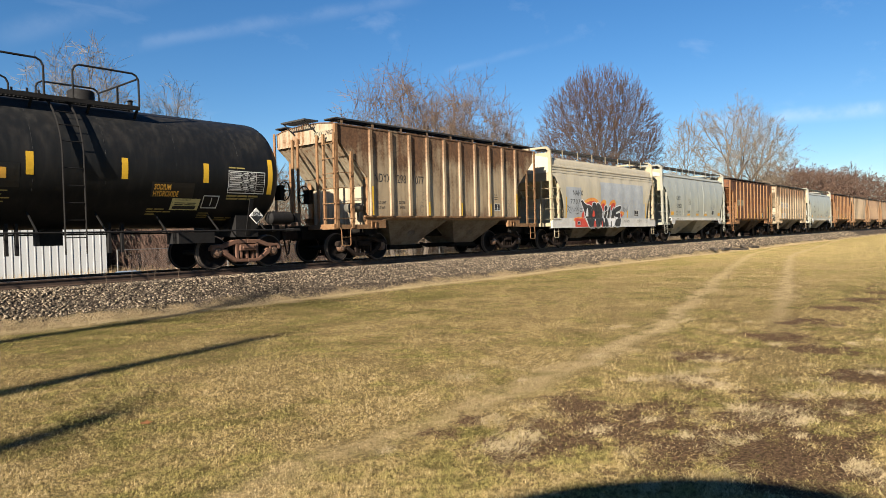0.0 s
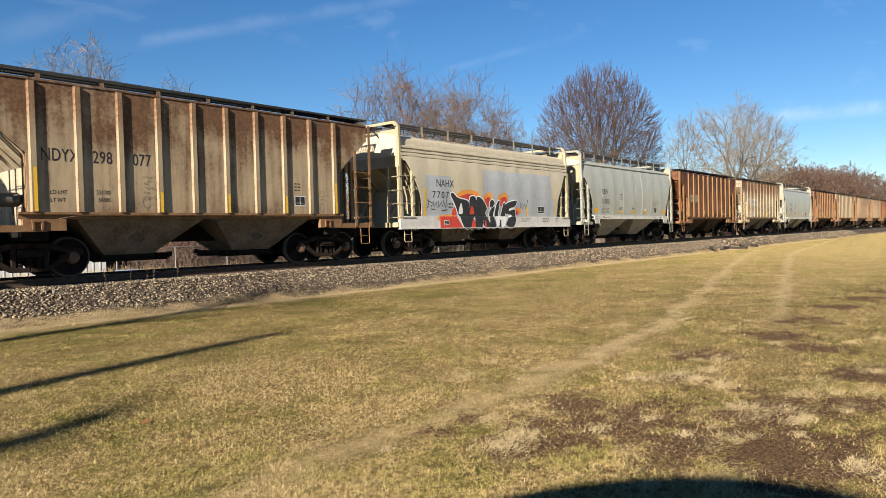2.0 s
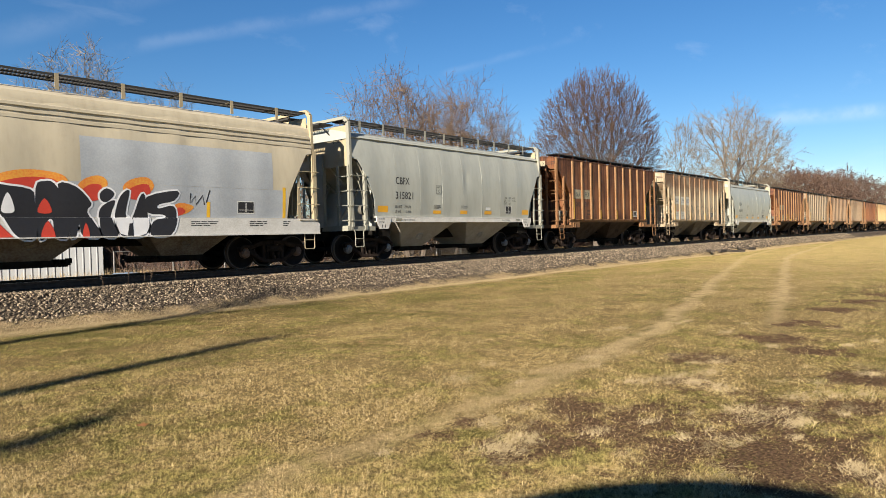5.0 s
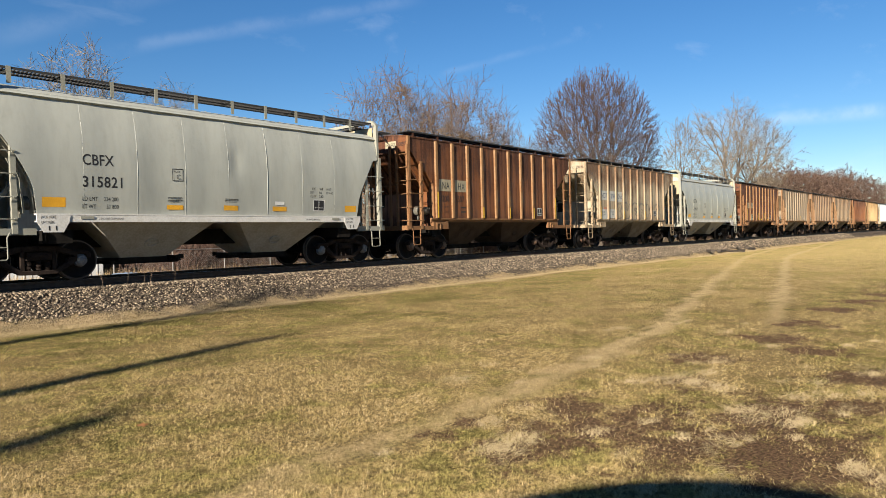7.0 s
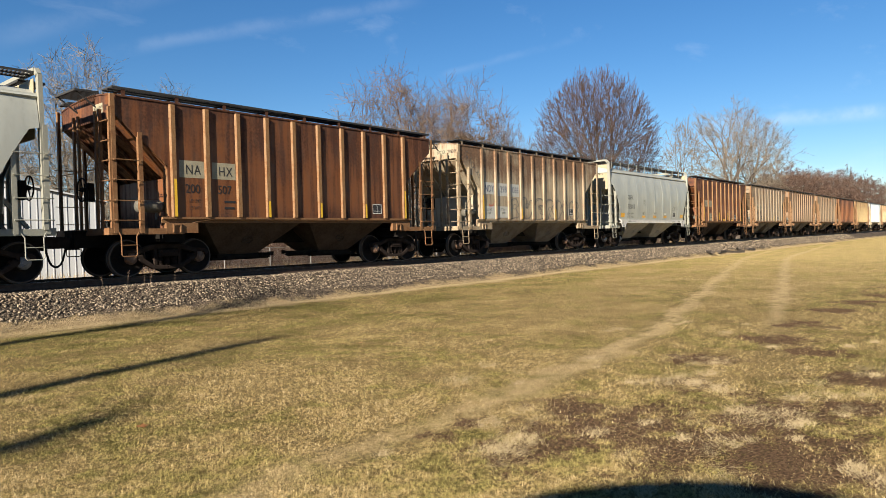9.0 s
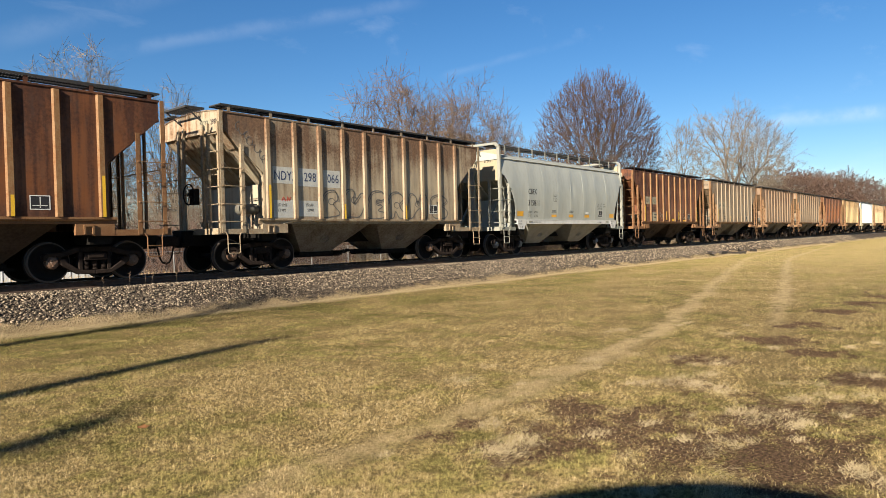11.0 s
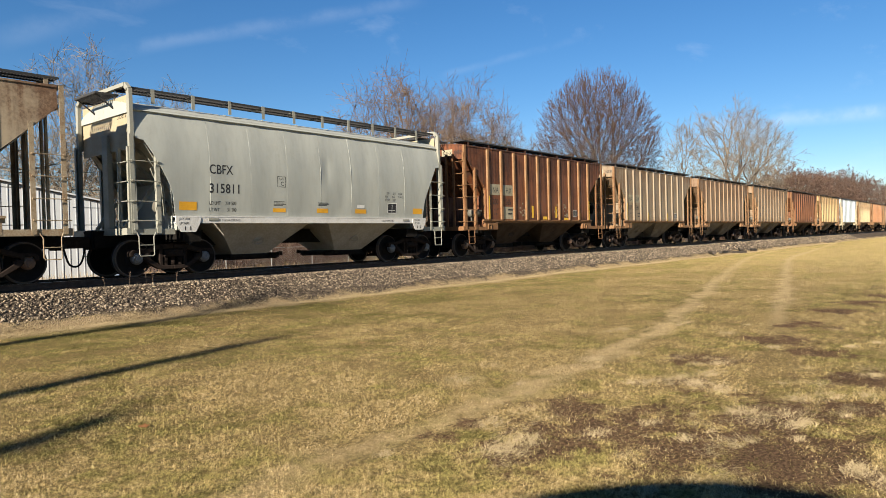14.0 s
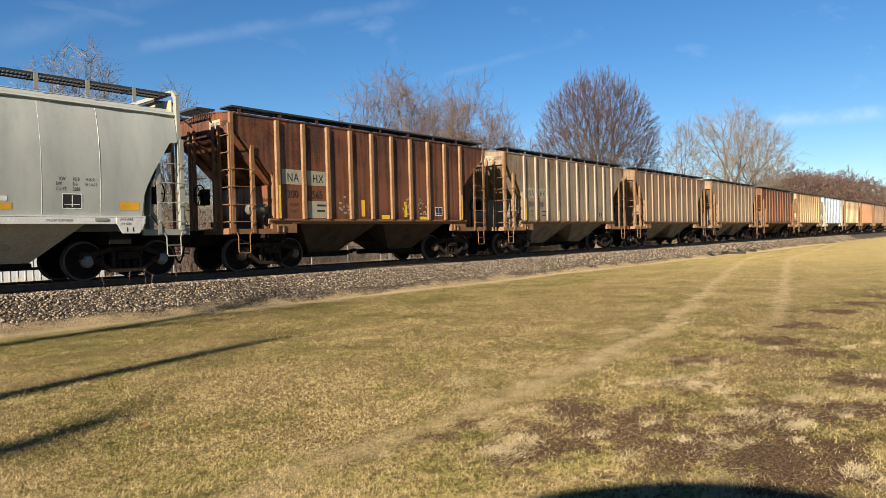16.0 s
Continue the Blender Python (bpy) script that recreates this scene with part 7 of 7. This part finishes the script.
# small marker tags on the rusty beige car
r = random.Random(14)
for cx, cz, rows in ((-1.62, 1.98, 5), (3.72, 1.92, 3)):
    for i in range(rows):
        z = cz + 0.13 * (rows / 2 - i)
        x = cx - 0.20 + r.uniform(0, 0.08)
        path = [(x, z)]
        for _ in range(r.randint(5, 9)):
            path.append((path[-1][0] + r.uniform(0.015, 0.06), z + r.uniform(-0.05, 0.05)))
        ribbon(path, 0.010, SHEET, FAINT, CAR_N, "marker_scribble")
    ribbon(arc_line(cx - 0.1, cz - 0.28, 0.09, 0.14, 0.5, 6.0), 0.011, SHEET, FAINT, CAR_N, "marker_scribble")

# later tan cars: faint marks and test panels
for car, x in TRAIN[10:15]:
    for word, x0 in (("NA", -3.82), ("HX", -2.90)):
        lettering(word, 0.23, x0, 2.53, SHEET, FAINT, car, squeeze=0.8)
    bars(car, -3.82, 2.08, ((0.5,), (0.4,)), FAINT, SHEET, 0.10, 0.10)
    data_box(car, 2.66, 1.62, 0.36, 0.27, SHEET)


def end_marks(car, first, second, ink, patch):
    """The small plate on the head panel of the -x end."""
    for text, y0 in ((first, -0.42), (second, -0.95)):
        cu = bpy.data.curves.new("text", "FONT")
        cu.body, cu.size, cu.resolution_u = text, 0.20, 2
        ob = new("text", cu)
        me = bpy.data.meshes.new_from_object(ob)
        bpy.data.objects.remove(ob)
        for v in me.vertices:
            v.co = (-5.508, y0 - v.co.x * 0.75, 3.98 + v.co.y)
        me.materials.clear()
        me.materials.append(ink)
        new("end_lettering", me).parent = car
    bm = bmesh.new()
    q = [bm.verts.new((-5.504, y, z)) for y, z in ((-0.36, 3.93), (-0.88, 3.93), (-0.88, 4.18), (-0.36, 4.18))]
    bm.faces.new(q)
    me = bpy.data.meshes.new("end_patch")
    bm.to_mesh(me)
    bm.free()
    me.materials.append(patch)
    new("end_patch", me).parent = car


for car, num in ((CAR_D, "315821"), (CAR_K, "315811")):
    for text, z0 in (("CBFX", 4.10), (num, 3.86)):
        cu = bpy.data.curves.new("text", "FONT")
        cu.body, cu.size, cu.resolution_u = text, 0.22, 2
        ob = new("text", cu)
        me = bpy.data.meshes.new_from_object(ob)
        bpy.data.objects.remove(ob)
        for v in me.vertices:
            v.co = (-5.503, -0.62 - v.co.x * 0.72, z0 + v.co.y)
        me.materials.clear()
        me.materials.append(INK)
        new("end_lettering", me).parent = car
for car, a, b in ((CAR_N, "NDYX", "298077"), (CAR_E, "NAHX", "200507"), (CAR_F, "NDYX", "298066"), (CAR_L, "NAHX", "200565"), (CAR_M, "NAHX", "200581")):
    end_marks(car, a, b, INK, GHOST)


# tank car: follows the round of the tank
def tank_skin(z, x=0.0):
    return math.sqrt(max(0.01, TANK_R ** 2 - (z - TANK_Z) ** 2)) + 0.001


def mark_tank(car):
    ORANGE_INK = plain("orange_yellow_stencil", (0.80, 0.42, 0.06), 0.5, 0.15, 10.0)
    DIM = plain("dim_yellow_stencil", (0.42, 0.33, 0.10), 0.6, 0.2, 10.0)
    JET = plain("fresh_black_patch", (0.010, 0.010, 0.011), 0.4, 0.2, 6.0)
    decal("name_patch", 1.84, 2.95, 1.88, 2.24, tank_skin, JET, car, label="fresh black patch")
    decal("number_patch", -2.4, -1.0, 2.0, 2.5, tank_skin, JET, car)
    over = lambda z, x=0.0: tank_skin(z) + 0.003
    lettering("SODIUM", 0.135, 1.90, 2.06, over, ORANGE_INK, car, squeeze=0.62, bold=0.004)
    lettering("HYDROXIDE", 0.135, 1.89, 1.90, over, ORANGE_INK, car, squeeze=0.62, bold=0.004)
    decal("number_bar", -1.75, -1.25, 2.18, 2.40, over, ORANGE_INK, car)
    for x, z0, z1 in ((-2.95, 2.27, 2.76), (-0.89, 2.27, 2.76), (1.10, 2.27, 2.76), (3.17, 2.27, 2.76), (5.12, 2.03, 2.99)):
        decal("reflective_strip", x, x + 0.15, z0, z1, tank_skin, YELLOW, car, label="yellow reflective strip")
    CARD = plain("pale_yellow_card", (0.80, 0.70, 0.32), 0.5, 0.15, 10.0)
    decal("emergency_card", 2.42, 3.18, 1.58, 1.86, tank_skin, CARD, car, label="pale yellow emergency card")
    lettering("FOR CHEMICAL EMERGENCY", 0.032, 2.50, 1.81, over, INK, car, squeeze=0.75)
    bars(car, 2.50, 1.74, ((0.3, 0.25), (0.24, 0.3)), INK, over, 0.022, 0.02)
    decal("number_bar", 2.48, 3.10, 1.60, 1.68, over, INK, car)
    for a, b, c, d in ((3.24, 3.70, 1.93, 1.955), (3.24, 3.70, 1.63, 1.655), (3.24, 3.265, 1.655, 1.93), (3.675, 3.70, 1.655, 1.93), (3.48, 3.50, 1.70, 1.90)):
        decal("panel_rule", a, b, c, d, tank_skin, WHITE, car)
    for a, b, c, d in ((3.89, 5.02, 2.60, 2.62), (3.89, 5.02, 2.03, 2.05), (3.89, 3.905, 2.05, 2.60), (5.005, 5.02, 2.05, 2.60), (4.45, 4.46, 2.05, 2.60), (4.74, 4.75, 2.05, 2.60)):
        decal("table_rule", a, b, c, d, tank_skin, WHITE, car)
    for i in range(8):
        decal("table_rule", 3.90, 5.01, 2.10 + 0.062 * i, 2.106 + 0.062 * i, tank_skin, WHITE, car)
        bars(car, 3.93, 2.125 + 0.062 * i, ((0.38 - 0.03 * (i % 3), 0.001, 0.16, 0.001, 0.14),), WHITE, tank_skin, 0.018)
    bars(car, 3.90, 2.68, ((0.2, 0.25),), DIM, tank_skin, 0.035)
    bars(car, 3.90, 1.94, ((0.3, 0.3, 0.3), (0.35, 0.25, 0.2)), DIM, tank_skin, 0.045, 0.03)
    bars(car, 1.85, 1.58, ((0.15, 0.25), (0.4, 0.2), (0.3,)), DIM, tank_skin, 0.03, 0.03)
    bars(car, -1.7, 1.92, ((0.5,), (0.4,), (0.55,), (0.45,)), DIM, tank_skin, 0.025, 0.05)
    bars(car, 3.25, 1.50, ((0.3,), (0.34,), (0.3,)), DIM, tank_skin, 0.022, 0.03)
    bars(car, 3.8, 1.38, ((0.3, 0.2), (0.4,)), DIM, tank_skin, 0.022, 0.03)
    # hazard placard on its bracket above the sill
    bm = bmesh.new()
    prism(bm, [(4.65, 1.20), (4.87, 1.42), (4.65, 1.64), (4.43, 1.42)], -1.575, -1.555)
    me = bpy.data.meshes.new("placard")
    bmesh.ops.recalc_face_normals(bm, faces=bm.faces)
    bm.to_mesh(me)
    bm.free()
    me.materials.append(WHITE)
    pl = new("placard", me)
    pl.parent = car
    tagged(pl, "white and black diamond hazard placard")
    bm = bmesh.new()
    q = [bm.verts.new((x, -1.578, z)) for x, z in ((4.46, 1.415), (4.65, 1.225), (4.84, 1.415))]
    bm.faces.new(q)
    me = bpy.data.meshes.new("placard_marks")
    bm.to_mesh(me)
    bm.free()
    me.materials.append(INK)
    o = new("placard_marks", me)
    o.parent = pl
    lettering("1824", 0.11, 4.525, 1.43, flat_side(1.576), INK, pl, "placard_number", squeeze=0.78, bold=0.004)


mark_tank(TANK)


# ---- unseen trees and a trailer, put behind the view to throw the shadows on the lawn ----
def lawn_tree(x, y, h, r, limbs, label, seed, bend=0.0, bushy=1):
    """A tall bare tree; limbs: height, bearing from +y, length."""
    rnd = random.Random(seed)
    t = thing("tree", label, "tree", "lawn trees", at=pose(x, y, 0.0))
    wood, fine = [], []
    n = 12
    for i in range(n):
        a, b = i / n, (i + 1) / n
        sway = lambda f: (0.06 * math.sin(5 * f + seed), 0.06 * math.sin(4 * f + 2 * seed) + bend * max(0.0, h * f - 7.5), h * f - 0.1)
        wood.append((sway(a), sway(b), r * (1 - 0.7 * a), r * (1 - 0.7 * b), 0))
    for z, bearing, length in limbs:
        p, a = Vector((0, bend * max(0.0, z - 7.5), z)), radians(bearing)
        d = Vector((math.sin(a), math.cos(a), 0.55)).normalized()
        for i in range(6):
            d = (d + Vector((rnd.gauss(0, 0.12), rnd.gauss(0, 0.12), rnd.gauss(0.05, 0.1)))).normalized()
            e = p + d * length / 6
            wood.append((tuple(p), tuple(e), 0.09 * (1 - i / 7), 0.09 * (1 - (i + 1) / 7), 1))
            for _ in range(bushy):
                f = (d + Vector((rnd.gauss(0, 0.7), rnd.gauss(0, 0.7), rnd.gauss(0.2, 0.5)))).normalized()
                m = p.lerp(e, rnd.random())
                k = m + f * rnd.uniform(0.3, 0.9)
                fine.append((tuple(m), tuple(k), 0.014, 0.010, 3))
                for _ in range(2):
                    g = (f + Vector((rnd.gauss(0, 0.7), rnd.gauss(0, 0.7), rnd.gauss(0.1, 0.5)))).normalized()
                    fine.append((tuple(k), tuple(k + g * rnd.uniform(0.2, 0.5)), 0.010, 0.008, 3))
            p = e
    k = new("trunk", limbs_mesh("trunk", wood, BARK, 0.012))
    c = new("crown", limbs_mesh("crown", fine, TWIG_GREY, 0.008))
    k.parent = c.parent = t


# feet, heights and lean are chosen to lay each shadow in its place
lawn_tree(-14.0, 8.62, 12.2, 0.38, ((9.2, 174, 2.2), (10.2, 174, 2.0), (10.9, 176, 1.8)), "tall bare lawn tree with a slim leaning trunk", 1, 0.06, 3)
lawn_tree(-16.0, 3.9, 10.8, 0.50, ((9.6, 200, 0.5), (9.9, 20, 0.4)), "tall bare lawn tree with a slim straight trunk", 2)
lawn_tree(-17.0, 1.65, 9.4, 0.50, ((8.8, 180, 0.4), (9.1, 350, 0.4)), "bare lawn tree with a stout trunk", 3)

VAN_PAINT = plain("silver_camper_skin", (0.42, 0.43, 0.44), 0.35, 0.15, 3.0)
VAN_GLASS = plain("dark_camper_glass", (0.015, 0.017, 0.02), 0.08, 0.2, 3.0)
TYRE = plain("black_tyre_rubber", (0.02, 0.02, 0.02), 0.8, 0.3, 12.0)


def camper(x, y, turn):
    """A made-up rounded trailer behind the camera, added so that only its shadow reaches the view."""
    v = thing("shadow_trailer", "unseen teardrop trailer added to throw the domed shadow on the lawn", "trailer", at=pose(x, y, 0.0, 0, 0, turn))
    # roof curve follows the outline wanted for the shadow
    top = lambda q: 2.58 - 0.18 * (q + 0.1) ** 2
    xs = [-2.5 + 0.25 * i for i in range(21)]

    def body(bm):
        rim = [(-2.55, 0.45), (2.55, 0.45)] + [(q, top(q)) for q in xs[::-1]]
        prism(bm, rim, -0.95, 0.95)
        soften(bm, 0.10, 50)

    b = piece("body", "camper_body", body, VAN_PAINT, v)
    piece("side_window", "camper_win", lambda bm: box(bm, (0.4, -0.965, 1.2), (1.3, -0.945, 1.75)), VAN_GLASS, b)
    piece("door", "camper_door", lambda bm: box(bm, (-0.7, -0.962, 0.55), (0.1, -0.945, 2.1)), VAN_PAINT, b)
    piece("tow_bar", "camper_bar", lambda bm: box(bm, (2.4, -0.06, 0.42), (3.5, 0.06, 0.52)), BLACK_TRIM, v)
    for s in (-1, 1):
        piece("wheel", "camper_wheel", lambda bm: lathe(bm, [(-0.09, 0.2), (-0.10, 0.29), (-0.07, 0.32), (0.07, 0.32), (0.10, 0.29), (0.09, 0.2)], 24), TYRE, v, at=pose(-0.3, s * 0.98, 0.32), smooth=True)


camper(-1.93, -0.36, 103.5)

# a fallen leaf or two on the lawn
LEAF = plain("fallen_orange_leaf", (0.42, 0.17, 0.05), 0.7, 0.3, 30.0)


def fallen_leaf(x, y, size, turn):
    bm = bmesh.new()
    pts = smooth_loop([(0.5 * math.cos(a) * (1 if i % 2 else 0.55), 0.4 * math.sin(a) * (1 if i % 2 else 0.6)) for i, a in enumerate([2 * math.pi * k / 10 for k in range(10)])], 2)
    bm.faces.new([bm.verts.new((px * size, py * size, 0.035 + 0.25 * size * (px * px) + 0.1 * size * py)) for px, py in pts])
    bmesh.ops.solidify(bm, geom=bm.faces[:], thickness=0.002)
    me = bpy.data.meshes.new("fallen_leaf")
    bm.to_mesh(me)
    bm.free()
    me.materials.append(LEAF)
    o = new("fallen_leaf", me)
    o.matrix_basis = pose(x, y, land(x, y), 0, 0, turn)
    tagged(o, "dry orange leaf lying on the grass", "leaf", "fallen leaves")


fallen_leaf(2.71, 5.72, 0.13, 20)
fallen_leaf(6.9, 7.45, 0.11, 70)
fallen_leaf(11.9, 4.9, 0.12, 130)


# dry stalks at the foot of the ballast, old timbers dumped beside the track
def stalk(x, y, h, lean):
    bm = bmesh.new()
    tube(bm, [(0, 0, -0.02), (lean * 0.3, 0, h * 0.5), (lean, 0.01, h)], 0.004, 5)
    for i in range(5):
        z = h * (0.6 + 0.08 * i)
        bar(bm, (lean * z / h, 0, z), (lean * z / h + 0.03 * (-1) ** i, 0.01, z + 0.05), 0.004)
    me = bpy.data.meshes.new("dry_stalk")
    bm.to_mesh(me)
    bm.free()
    me.materials.append(TWIG_BROWN)
    o = new("dry_stalk", me)
    o.matrix_basis = pose(x, y, land(x, y))
    tagged(o, "thin dry weed stalk in the ballast", "weed", "weeds by the rail")


for sx, sh, sl in ((7.15, 0.38, 0.03), (7.55, 0.44, -0.02), (7.68, 0.30, 0.05), (8.3, 0.32, 0.02), (6.6, 0.3, -0.04)):
    stalk(sx, 15.55, sh, sl)


def old_timber(x, y, length, turn, tilt):
    bm = bmesh.new()
    box(bm, (-length / 2, -0.11, 0.0), (length / 2, 0.11, 0.17))
    for v in bm.verts:
        v.co += Vector((random.uniform(-0.03, 0.03), random.uniform(-0.02, 0.02), random.uniform(-0.01, 0.01)))
    soften(bm, 0.015)
    me = bpy.data.meshes.new("old_timber")
    bm.to_mesh(me)
    bm.free()
    me.materials.append(TIE_WOOD)
    o = new("old_timber", me)
    o.matrix_basis = pose(x, y, land(x, y) + 0.02, 0, tilt, turn)
    tagged(o, "rotten dark railway timber lying beside the ballast", "timber", "dumped timbers")


for tx, ty, tl, tt, ti in ((46.0, 14.35, 2.4, 8, 2), (48.2, 14.2, 2.2, -14, 0), (50.0, 14.5, 2.5, 20, 3), (43.8, 14.5, 1.6, 35, 0), (52.3, 14.3, 1.4, -5, 2)):
    old_timber(tx, ty, tl, tt, ti)


# ---- what moves ----
def run(t):
    """How far the train has gone after t seconds."""
    return 4.8623 * t + 0.013141 * t * t - 0.00039446 * t ** 3


def motions():
    steps = [i * 0.5 for i in range(33)]
    for car, x in TRAIN:
        walk(car, [(t, pose(x - run(t), TRACK_Y, RAIL_Z)) for t in steps])
    ticks = [i * 4 / 30 for i in range(121)]
    for ws, w in SPIN:
        walk(ws, [(t, pose(w, 0, WHEEL_R, 0, -math.degrees(run(t) / WHEEL_R), 0)) for t in ticks])


motions()
